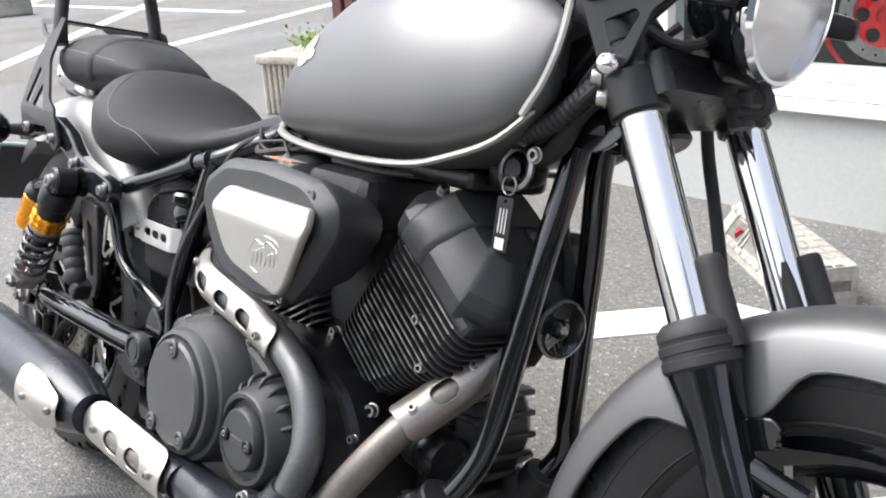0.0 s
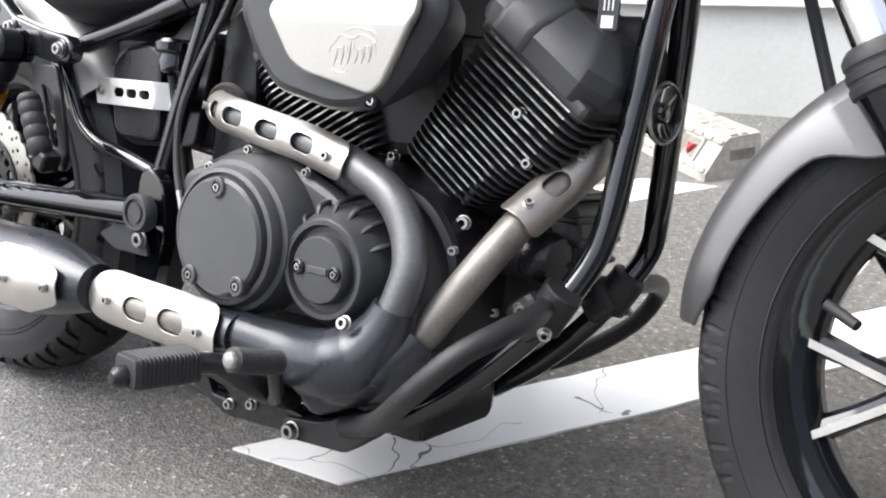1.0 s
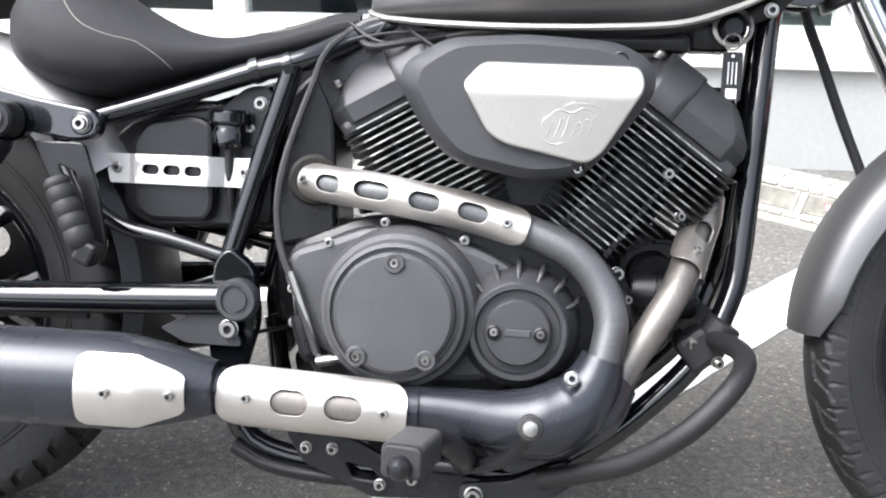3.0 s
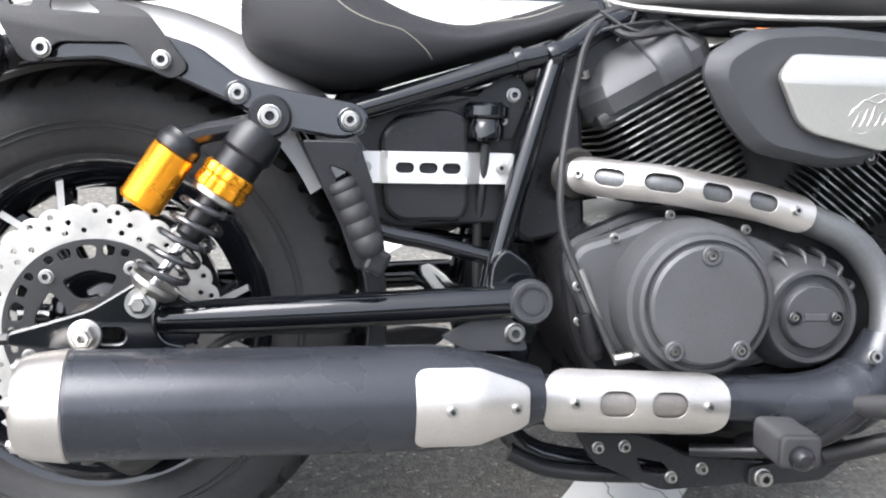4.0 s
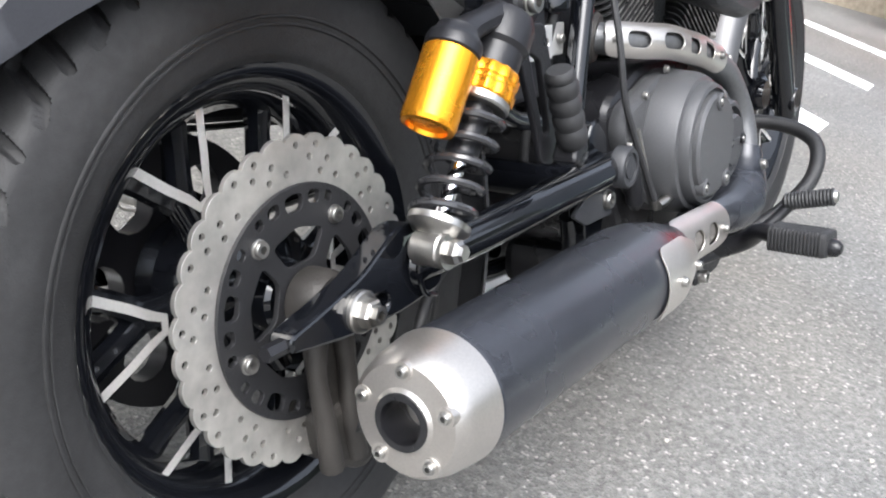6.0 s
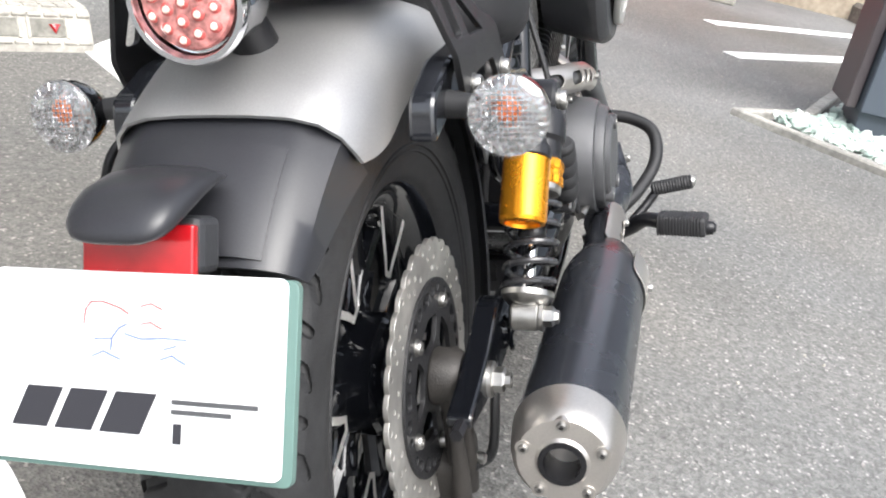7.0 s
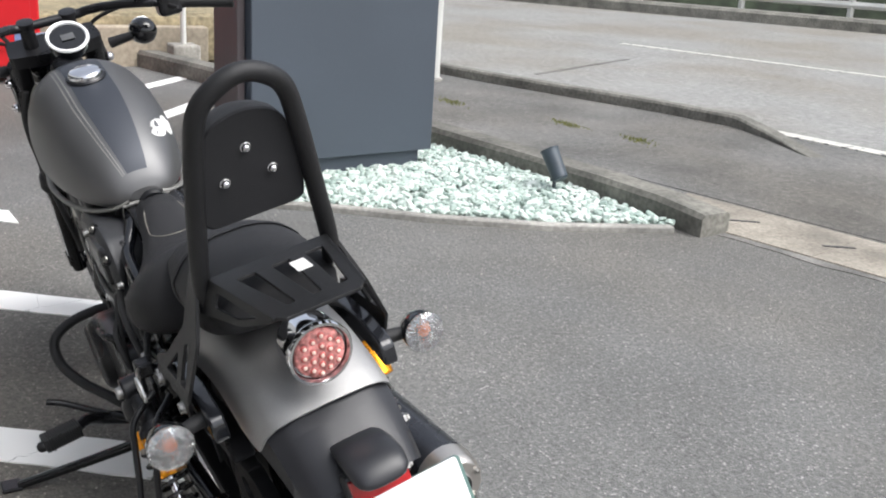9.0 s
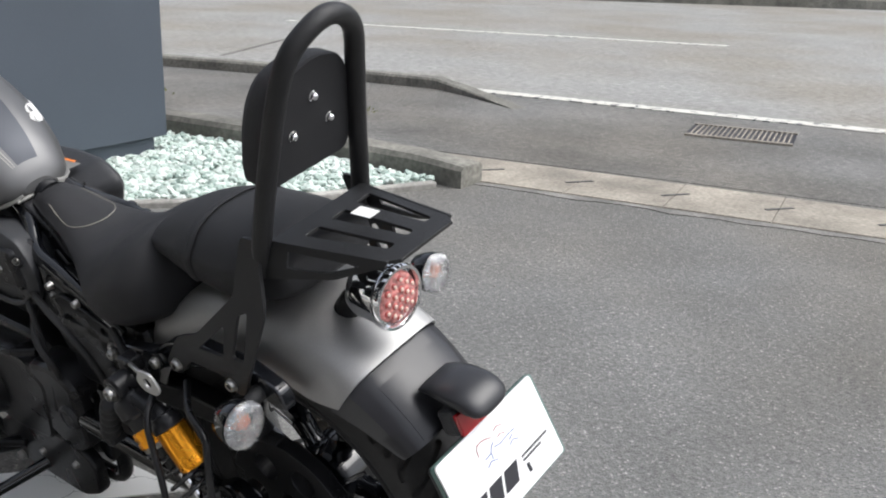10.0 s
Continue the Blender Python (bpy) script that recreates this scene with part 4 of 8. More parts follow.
structure("wall_north", merge(wall_box(-1.32, 9, 0, 0.16, -0.1, 0.345), wall_box(-1.32, 9, 0, 0.16, 2.45, 3.6)), "wall", "pale grey painted wall of the shop under a long window", "wall")
structure("window_sill", merge(wall_box(-1.34, 9, -0.035, 0.17, 0.345, 0.385, 0.004), wall_box(-1.34, 9, -0.015, 0.17, 0.388, 0.432, 0.004)), "frame_white", "white stepped window sill", "sill")
MULL = (-1.30, -0.30, 0.76, 1.82, 2.88, 3.94, 5.0, 6.06, 7.12, 8.18)
for k, x in enumerate(MULL[:-1]):
    win = thing("window", "tall shop window in a white frame above the sill", "window", kind="structure")
    win.name = "window_" + str(k + 1)
    part("window_frame", merge(wall_box(x, x + 0.055, 0.02, 0.12, 0.436, 2.45), wall_box(MULL[k + 1] - 0.055, MULL[k + 1] - 0.002, 0.02, 0.12, 0.436, 2.45), wall_box(x + 0.056, MULL[k + 1] - 0.056, 0.02, 0.12, 0.436, 0.475), wall_box(x + 0.056, MULL[k + 1] - 0.056, 0.02, 0.12, 2.40, 2.449)), "frame_white", win)
    pane = part("pane", wall_box(x + 0.057, MULL[k + 1] - 0.057, 0.065, 0.071, 0.476, 2.399), "pane", win)
    pane.visible_shadow = False
structure("showroom_floor", wall_box(-1.3, 9, 0.161, 4.5, 0.25, 0.30), "room", "showroom floor behind the windows, darkened for the dim room", "floor")
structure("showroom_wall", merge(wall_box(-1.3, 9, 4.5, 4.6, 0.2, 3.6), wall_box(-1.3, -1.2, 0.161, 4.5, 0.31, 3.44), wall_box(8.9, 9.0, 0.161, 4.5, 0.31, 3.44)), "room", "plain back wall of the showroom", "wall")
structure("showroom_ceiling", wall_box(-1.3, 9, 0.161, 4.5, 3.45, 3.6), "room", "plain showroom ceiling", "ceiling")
structure("wall_west", wall_box(-1.30, -1.2, 4.6, 9, 0, 3.6), "wall", "side wall of the shop", "wall")
screen = thing("louvre_screen", "dark red vertical louvre screen beside the shop window", "screen", kind="structure")
for k in range(9):
    part("slat", wall_box(-2.24 + 0.1 * k, -2.165 + 0.1 * k, 0.10, 0.13, 0.42, 2.6, 0.006), "slat", screen)
part("backing", wall_box(-2.25, -1.345, 0.14, 0.17, 0.42, 2.6), "slat", screen)
part("base", wall_box(-2.25, -1.345, 0.05, 0.2, 0, 0.41), "wall", screen)

far_post = thing("barrier_post", "white post in a concrete foot far across the lot", "post", Matrix.Translation((-13.0, 3.84, 0)))
part("foot", box((0, 0, 0.14), (0.5, 0.5, 0.28), 0.03), "stop", far_post)
part("post", tube([(0, 0, 0.26), (0, 0, 1.6)], 0.085, 14, straight=True), "fence", far_post)
planter = thing("planter", "white fluted concrete flower planter", "planter", Matrix.Translation((-2.80, 2.35, 0)) @ Matrix.Rotation(radians(20), 4, "Z"))
part("box", box((0, 0, 0.14), (0.42, 0.42, 0.28), 0.01), "planter", planter)
part("rim", box((0, 0, 0.30), (0.47, 0.47, 0.05), 0.012), "planter", planter)
for s in range(11):
    for sx, sy in ((1, 0), (0, -1)):
        o = -0.19 + 0.038 * s
        c = (0.213, o, 0.14) if sx else (o, -0.213, 0.14)
        part("flute", tube([(c[0], c[1], 0.005), (c[0], c[1], 0.279)], 0.012, 6, straight=True), "planter", planter)
plant = thing("flowers", "small green plant with red flowers in the planter", "plant", Matrix.Translation((-2.80, 2.35, 0.32)))


def leaf_cloud(name, n, spread, size, material, up):
    verts, faces = [], []
    for k in range(n):
        c = Vector((rng.gauss(0, spread), rng.gauss(0, spread), abs(rng.gauss(up, spread * 0.5))))
        q = Euler((rng.uniform(-1, 1), rng.uniform(-1, 1), rng.uniform(0, 6.3))).to_matrix()
        s = size * rng.uniform(0.6, 1.3)
        base = len(verts)
        verts.extend(c + q @ Vector(v) * s for v in ((-1, 0, 0), (0, -0.45, 0.1), (1, 0, 0), (0, 0.45, 0.1)))
        faces.append([base, base + 1, base + 2, base + 3])
    me = bpy.data.meshes.new(name)
    me.from_pydata(verts, [], faces)
    me.materials.append(M[material])
    ob = new(name, me)
    ob.parent = plant
    return ob


tagged(leaf_cloud("leaves", 420, 0.065, 0.016, "leaf", 0.05), kind="stuff")
tagged(leaf_cloud("petals", 22, 0.07, 0.010, "flower", 0.09), kind="stuff")


def display_wheel(name, at, material, label, turn_z):
    w = thing(name, label, "wheel", Matrix.Translation(at) @ Matrix.Rotation(turn_z, 4, "Z"), group="display wheels")
    part("tyre", lathe([(0.218, -0.05), (0.25, -0.062), (0.29, -0.05), (0.30, 0), (0.29, 0.05), (0.25, 0.062), (0.215, 0.05), (0.215, -0.05)], (0, 0, 0), (0, 1, 0), 40), "rubber", w)
    part("rim", lathe([(0.19, -0.045), (0.216, -0.055), (0.218, 0.055), (0.19, 0.045), (0.19, -0.045)], (0, 0, 0), (0, 1, 0), 40), material, w)
    for k in range(5):
        a = math.tau * k / 5
        part("spoke", tube([(0.03 * math.cos(a), 0, 0.03 * math.sin(a)), (0.11 * math.cos(a), 0, 0.11 * math.sin(a)), (0.2 * math.cos(a), 0, 0.2 * math.sin(a))], [0.03, 0.022, 0.03], 10), material, w)
    part("hub", lathe([(0, -0.06), (0.045, -0.06), (0.05, 0), (0.045, 0.06), (0, 0.06)], (0, 0, 0), (0, 1, 0), 24), material, w)
    part("brake_disc", side_plate(ring2(0, 0, 0.15, 48), -0.075, -0.07, [ring2(0, 0, 0.105, 40)] + [ring2(0.128 * math.cos(a), 0.128 * math.sin(a), 0.006, 6) for a in [math.tau * k / 18 for k in range(18)]]), "disc", w)
    part("disc_carrier", side_plate(ring2(0, 0, 0.11, 30), -0.069, -0.065, [ring2(0, 0, 0.034, 20)] + [ring2(0.074 * math.cos(a), 0.074 * math.sin(a), 0.024, 12) for a in [math.tau * k / 6 for k in range(6)]]), material, w)
    return w


display_wheel("display_wheel", (0.33, 2.57, 0.60), "red_body", "red motorcycle wheel with brake disc behind the shop window", radians(8))
display_wheel("display_wheel", (-1.02, 2.62, 0.64), "blue_body", "blue motorcycle wheel with brake disc behind the shop window", radians(-10))

# ---- the motorcycle: x ahead, y to its left, z up, leaning on its side stand ----
bike = thing("motorcycle", "matte grey cruiser motorcycle on its side stand with V-twin engine", "motorcycle",
             Matrix.Translation((-0.0001, -0.0621, 0.0003)) @ Matrix.Rotation(radians(1.1), 4, "Z") @ Matrix.Rotation(radians(-15.4), 4, "X"))


def B(name, bm, material, label="", parent=None, **kw):
    return part(name, bm, material, parent or bike, label, **kw)


# -- wheels --
def treaded_tyre(name, c, R, half, bead, parent, period, groove_w, depth, label, rubber="rubber", fine=(34, 64), shoulder=(), ridges=((0.30, 0.955), (0.36, 0.985))):
    """A tyre whose tread grooves are sunk into its crown."""
    count = round(math.tau * R / period)
    period, nth, ns = math.tau * R / count, count * fine[0], fine[1]
    prof = [(bead, -half * 0.72), (bead + (R - bead) * 0.12, -half * 0.86), (bead + (R - bead) * 0.42, -half), (bead + (R - bead) * 0.64, -half), (bead + (R - bead) * 0.80, -half * 0.93), (R - 0.011, -half * 0.70), (R - 0.0035, -half * 0.38), (R, 0)]
    prof = prof + [(r, -y) for r, y in prof[-2::-1]]
    path = smooth_path([(r, y, 0) for r, y in prof], 8)
    run = np.concatenate([[0], np.cumsum([(b - a).length for a, b in zip(path, path[1:])])])
    s = np.linspace(0, run[-1], ns * 2 + 1)
    rr = np.interp(s, run, [p.x for p in path])
    yy = np.interp(s, run, [p.y for p in path])
    th = np.arange(nth) * math.tau / nth
    T, S = np.meshgrid(th, np.arange(len(s)), indexing="ij")
    Y, Rr = yy[S], rr[S]
    side = np.where(Y >= 0, 1.0, -1.0)
    arc = T * R
    ph = (arc + (side > 0) * period / 2) % period
    lat = np.abs(s - run[-1] / 2)[S]
    reach = half * 1.28

    # each groove: a slanted run from the crown, a long step round the tyre, a slanted run and a hook; a short one branches off
    def near(knots):
        best = np.full(lat.shape, 1.0)
        for (a0, p0), (a1, p1) in zip(knots, knots[1:]):
            du, dv = (a1 - a0) * reach, (p1 - p0) * period
            for turn_k in (-1, 0, 1, 2):
                u, v = lat - a0 * reach, ph + (turn_k - p0) * period
                q = np.clip((u * du + v * dv) / (du * du + dv * dv), 0, 1)
                best = np.minimum(best, np.hypot(u - q * du, v - q * dv))
        return best

    gap = np.minimum(near([(0.06, 0.0), (0.36, 0.20), (0.43, 0.72), (0.76, 0.93), (0.82, 1.12)]), near([(0.42, 0.30), (0.78, 0.52)]))
    for run_of in shoulder:
        gap = np.minimum(gap, near(run_of))
    dip = np.clip((groove_w / 2 + 0.0004 - gap) / 0.0012, 0, 1)
    r2 = Rr - depth * dip * dip * (3 - 2 * dip)
    X, Z = c[0] + r2 * np.cos(T), c[2] + r2 * np.sin(T)
    n2 = len(s)
    co = np.stack([X, c[1] + Y, Z], -1).reshape(-1, 3)
    i, j = np.meshgrid(np.arange(nth), np.arange(n2 - 1), indexing="ij")
    k = (i + 1) % nth
    quads = np.stack([i * n2 + j, i * n2 + j + 1, k * n2 + j + 1, k * n2 + j], -1).reshape(-1, 4)
    me = bpy.data.meshes.new(name)
    me.from_pydata(co.tolist(), [], quads.tolist())
    me.polygons.foreach_set("use_smooth", [True] * len(me.polygons))
    me.set_sharp_from_angle(angle=radians(45))
    me.materials.append(M[rubber])
    ob = new(name, me)
    ob.parent = parent
    for s in (-1, 1):
        for q, out in ridges:
            r = bead + (R - bead) * q
            part("sidewall_ridge", lathe([(r - 0.0022, s * (half * out - 0.002)), (r - 0.0008, s * (half * out + 0.0016)), (r + 0.0008, s * (half * out + 0.0016)), (r + 0.0022, s * (half * out - 0.002)), (r - 0.0022, s * (half * out - 0.002))], c, (0, 1, 0), 96), rubber, ob)
    return tagged(ob, label)


RC = Vector((0, 0, 0.32))
rear_wheel = B("rear_wheel", lathe([(0.0, -0.055), (0.036, -0.055), (0.042, -0.045), (0.05, -0.02), (0.05, 0.03), (0.06, 0.06), (0.0, 0.06)], RC, (0, 1, 0), 32), "gloss_black", "black twelve-spoke cast rear wheel")
treaded_tyre("tyre", RC, 0.3176, 0.077, 0.206, rear_wheel, 0.0767, 0.0098, 0.008, "wide black rear tyre with slanted tread grooves", fine=(52, 104))


def rim(c, r, half, parent):
    return part("rim", lathe([(r - 0.022, -half * 0.8), (r - 0.004, -half), (r + 0.004, -half * 1.02), (r + 0.006, -half * 0.96), (r - 0.006, -half * 0.7), (r - 0.03, -half * 0.25), (r - 0.03, half * 0.25), (r - 0.006, half * 0.7), (r + 0.006, half * 0.96), (r + 0.004, half * 1.02), (r - 0.004, half), (r - 0.022, half * 0.8), (r - 0.042, half * 0.22), (r - 0.042, -half * 0.22), (r - 0.022, -half * 0.8)], c, (0, 1, 0), 72), "gloss_black", parent, "gloss black cast rim")


def spokes(c, r0, rv, r1, parent, start, depth, spread=13.5, wide=0.0085):
    """Six V-shaped spokes, their points towards the hub, with bright machined faces round the V."""
    for k in range(6):
        a0 = radians(start + 60 * k)

        def at(r, da, y=0.0):
            return c + Vector((r * math.cos(a0 + da), y, r * math.sin(a0 + da)))

        turn_v = radians(6.0)
        body = [at(r0, 0.0), at((r0 + rv) / 2, 0.0), at(rv, 0.0)]
        sp = part("spoke", tube(body, [0.026, 0.019, 0.021], 10, flat=0.75, up=(0, 1, 0)), "gloss_black", parent)
        for s in (-1, 1):
            arm = [at(rv - 0.010, 0.0), at(rv + 0.008, s * turn_v * 0.8), at((rv + r1) / 2, s * radians(spread) * 0.72), at(r1 + 0.010, s * radians(spread))]
            part("spoke_arm", tube(arm, [0.015, 0.013, 0.012, 0.016], 8, flat=0.95, up=(0, 1, 0)), "gloss_black", sp)
        # the machined face follows the outside of the V
        knots = [at(r1, -radians(spread), -depth), at((rv + r1) / 2, -radians(spread) * 0.76, -depth), at(rv + 0.012, -turn_v * 1.05, -depth), at(rv - 0.003, -turn_v * 0.62, -depth),
                 at(rv - 0.003, turn_v * 0.62, -depth), at(rv + 0.012, turn_v * 1.05, -depth), at((rv + r1) / 2, radians(spread) * 0.76, -depth), at(r1, radians(spread), -depth)]
        mid = at((rv + r1) * 0.52, 0.0, -depth)
        bm = bmesh.new()
        outer_row, inner_row = [], []
        for i, q in enumerate(knots):
            d = (knots[min(i + 1, 7)] - knots[max(i - 1, 0)]).normalized()
            n = Vector((-d.z, 0, d.x))
            n = n if n.dot(mid - q) > 0 else -n
            outer_row.append(bm.verts.new(q - n * wide * 0.35))
            inner_row.append(bm.verts.new(q + n * wide * 0.65))
        fs = [bm.faces.new((outer_row[i], outer_row[i + 1], inner_row[i + 1], inner_row[i])) for i in range(7)]
        bmesh.ops.solidify(bm, geom=fs, thickness=0.003)
        part("machined_face", bm, "machined", sp, "bright machined spoke face")


rim(RC, 0.207, 0.056, rear_wheel)
spokes(RC, 0.040, 0.110, 0.181, rear_wheel, 0, 0.037)
part("hub_drum", lathe([(0.0, -0.082), (0.030, -0.082), (0.034, -0.078), (0.036, -0.06), (0.062, -0.052), (0.066, -0.046), (0.066, 0.03), (0.0, 0.03)], RC, (0, 1, 0), 36), "gloss_black", rear_wheel, "black wheel hub")


def wave_disc(c, y, r, parent, petals=34):
    outer = []
    for k in range(petals * 8):
        a = math.tau * k / (petals * 8)
        outer.append((c.x + (r - 0.0055 + 0.0055 * abs(math.sin(petals * a / 2)) ** 0.7) * math.cos(a), c.z + (r - 0.0055 + 0.0055 * abs(math.sin(petals * a / 2)) ** 0.7) * math.sin(a)))
    holes = [ring2(c.x, c.z, r * 0.705, 56)]
    for k in range(petals):
        a = math.tau * (k + 0.5) / petals
        for q, (dr, da) in enumerate(((0.935, 0.0), (0.862, 0.055), (0.785, 0.11))):
            if (k + q) % 3:
                holes.append(ring2(c.x + r * dr * math.cos(a + da), c.z + r * dr * math.sin(a + da), 0.0034, 8))
    d = part("brake_disc", side_plate(outer, y - 0.0025, y + 0.0025, holes, 0.0004), "disc", parent, "scalloped drilled steel brake disc")
    cut = []

    def arc_hole(mid_a, half_a, r_in, r_out, soft):
        pts = [(r_in, mid_a - half_a * 0.86), (r_out, mid_a - half_a), (r_out * 1.02, mid_a), (r_out, mid_a + half_a), (r_in, mid_a + half_a * 0.86)]
        return softened([(c.x + q * math.cos(a), c.z + q * math.sin(a)) for q, a in pts], soft)

    for k in range(5):
        a = radians(60 + 72 * k + 36)
        cut.append(arc_hole(a, 0.50, 0.040, 0.069, 0.008))
        cut.append(arc_hole(a, 0.125, 0.084, 0.098, 0.005))
        for s in (-1, 1):
            cut.append(arc_hole(a + s * radians(15.5), 0.078, 0.0885, 0.099, 0.004))
            cut.append(arc_hole(a + s * radians(27), 0.05, 0.0915, 0.0995, 0.003))
    cr = part("disc_carrier", side_plate(ring2(c.x, c.z, r * 0.715, 56), y - 0.006, y - 0.0005, [ring2(c.x, c.z, 0.026, 24)] + cut, 0.0006), "matte_black", parent, "black drilled disc carrier")
    for k in range(5):
        a = radians(60 + 72 * k)
        bolt((c.x + 0.0825 * math.cos(a), y - 0.006, c.z + 0.0825 * math.sin(a)), (0, -1, 0), 0.0075, cr)
    return d


wave_disc(RC, -0.092, 0.149, rear_wheel)
part("pulley", side_plate(ring2(0, 0.32, 0.135, 60), 0.075, 0.10, [ring2(0.085 * math.cos(a), 0.32 + 0.085 * math.sin(a), 0.026, 14) for a in [math.tau * k / 6 for k in range(6)]] + [ring2(0, 0.32, 0.03, 20)], 0.001), "satin_black", rear_wheel, "black belt pulley")
B("drive_belt", merge(tube([(0.0, 0.088, 0.457), (0.3, 0.088, 0.435), (0.6, 0.088, 0.405)], 0.013, 8, flat=0.25, up=(0, 1, 0), straight=True), tube([(0.0, 0.088, 0.184), (0.3, 0.088, 0.24), (0.6, 0.088, 0.31)], 0.013, 8, flat=0.25, up=(0, 1, 0), straight=True)), "grip", "black rubber drive belt")

FC = Vector((1.57, 0.012, 0.332))
front_wheel = B("front_wheel", lathe([(0.0, -0.05), (0.03, -0.05), (0.036, -0.03), (0.036, 0.03), (0.03, 0.05), (0.0, 0.05)], FC, (0, 1, 0), 28), "gloss_black", "black cast front wheel with bright spoke faces")
treaded_tyre("tyre", FC, 0.327, 0.052, 0.238, front_wheel, 0.0685, 0.0060, 0.006, "black front tyre with fine slanted grooves", "rubber_clean", (40, 80), ([(0.70, 0.30), (1.00, 0.36)], [(0.82, 0.78), (1.06, 0.84)], [(0.96, 0.10), (1.06, 0.12)]), ((0.14, 0.87), (0.50, 1.0)))
rim(FC, 0.240, 0.036, front_wheel)
spokes(FC, 0.03, 0.122, 0.212, front_wheel, 10, 0.0215)
wave_disc(FC, 0.062, 0.149, front_wheel)
part("valve_stem", tube([(1.57 - 0.200, -0.005, 0.385), (1.57 - 0.165, -0.022, 0.372)], 0.006, 10, straight=True), "grip", front_wheel)

# -- frame tubes --
for s in (-1, 1):
    B("seat_rail", tube([(0.30, s * 0.115, 0.583), (0.42, s * 0.105, 0.622), (0.505, s * 0.10, 0.651), (0.565, s * 0.092, 0.668), (0.62, s * 0.06, 0.70), (0.70, s * 0.035, 0.735)], 0.0145, 14), "gloss_black")
    B("frame_upright", tube([(0.553, s * 0.098, 0.66), (0.515, s * 0.105, 0.53), (0.482, s * 0.112, 0.41), (0.47, s * 0.118, 0.35)], 0.0145, 14), "gloss_black")
    B("lower_loop", tube([(0.242, s * 0.112, 0.56), (0.262, s * 0.112, 0.52), (0.292, s * 0.112, 0.468), (0.335, s * 0.112, 0.441), (0.40, s * 0.112, 0.427), (0.475, s * 0.112, 0.408)], 0.0105, 12), "gloss_black")
    up_y, low_y = (0.004, -0.043) if s < 0 else (0.040, 0.098)
    B("down_tube", tube([(1.176, up_y + s * 0.006, 0.815), (1.163, up_y * 0.9 + 0.1 * low_y, 0.75), (1.155, up_y * 0.55 + 0.45 * low_y, 0.64), (1.147, up_y * 0.28 + 0.72 * low_y, 0.53), (1.140, low_y - s * 0.003, 0.44), (1.128, low_y + s * 0.010, 0.385), (1.093, s * 0.082, 0.318), (1.03, s * 0.094, 0.248), (0.96, s * 0.10, 0.19), (0.88, s * 0.105, 0.152), (0.70, s * 0.11, 0.142), (0.52, s * 0.115, 0.17), (0.475, s * 0.118, 0.30)], 0.0155, 16), "gloss_black")
    B("pivot_plate", side_plate(softened([(0.462, 0.32), (0.470, 0.405), (0.487, 0.425), (0.522, 0.40), (0.530, 0.33), (0.505, 0.24), (0.475, 0.24)], 0.015), s * 0.118, s * 0.142, bevel=0.003), "gloss_black")
    B("head_gusset", side_plate(softened([(1.155, 0.775), (1.178, 0.805), (1.23, 0.85), (1.275, 0.815), (1.250, 0.797), (1.228, 0.775), (1.205, 0.765)], 0.008), s * 0.018, s * 0.026, bevel=0.001), "gloss_black")
B("backbone", tube([(0.62, 0, 0.722), (0.85, 0, 0.755), (1.10, 0, 0.795), (1.22, 0, 0.80)], 0.03, 16), "gloss_black")
B("steering_head", lathe([(0.034, -0.042), (0.037, -0.038), (0.034, -0.02), (0.034, 0.06), (0.038, 0.08), (0.036, 0.085)], (1.245, 0.006, 0.815), (-0.485, 0, 0.875), 24), "satin_black")
for x, z in ((0.482, 0.405), (0.548, 0.66), (0.505, 0.652)):
    B("weld_collar", lathe([(0.0172, -0.006), (0.0178, 0), (0.0172, 0.006)], (x, -0.112 if z < 0.5 else -0.1, z), (0.55, 0, 0.2) if z > 0.5 else (0.2, 0, 0.7), 16), "gloss_black")

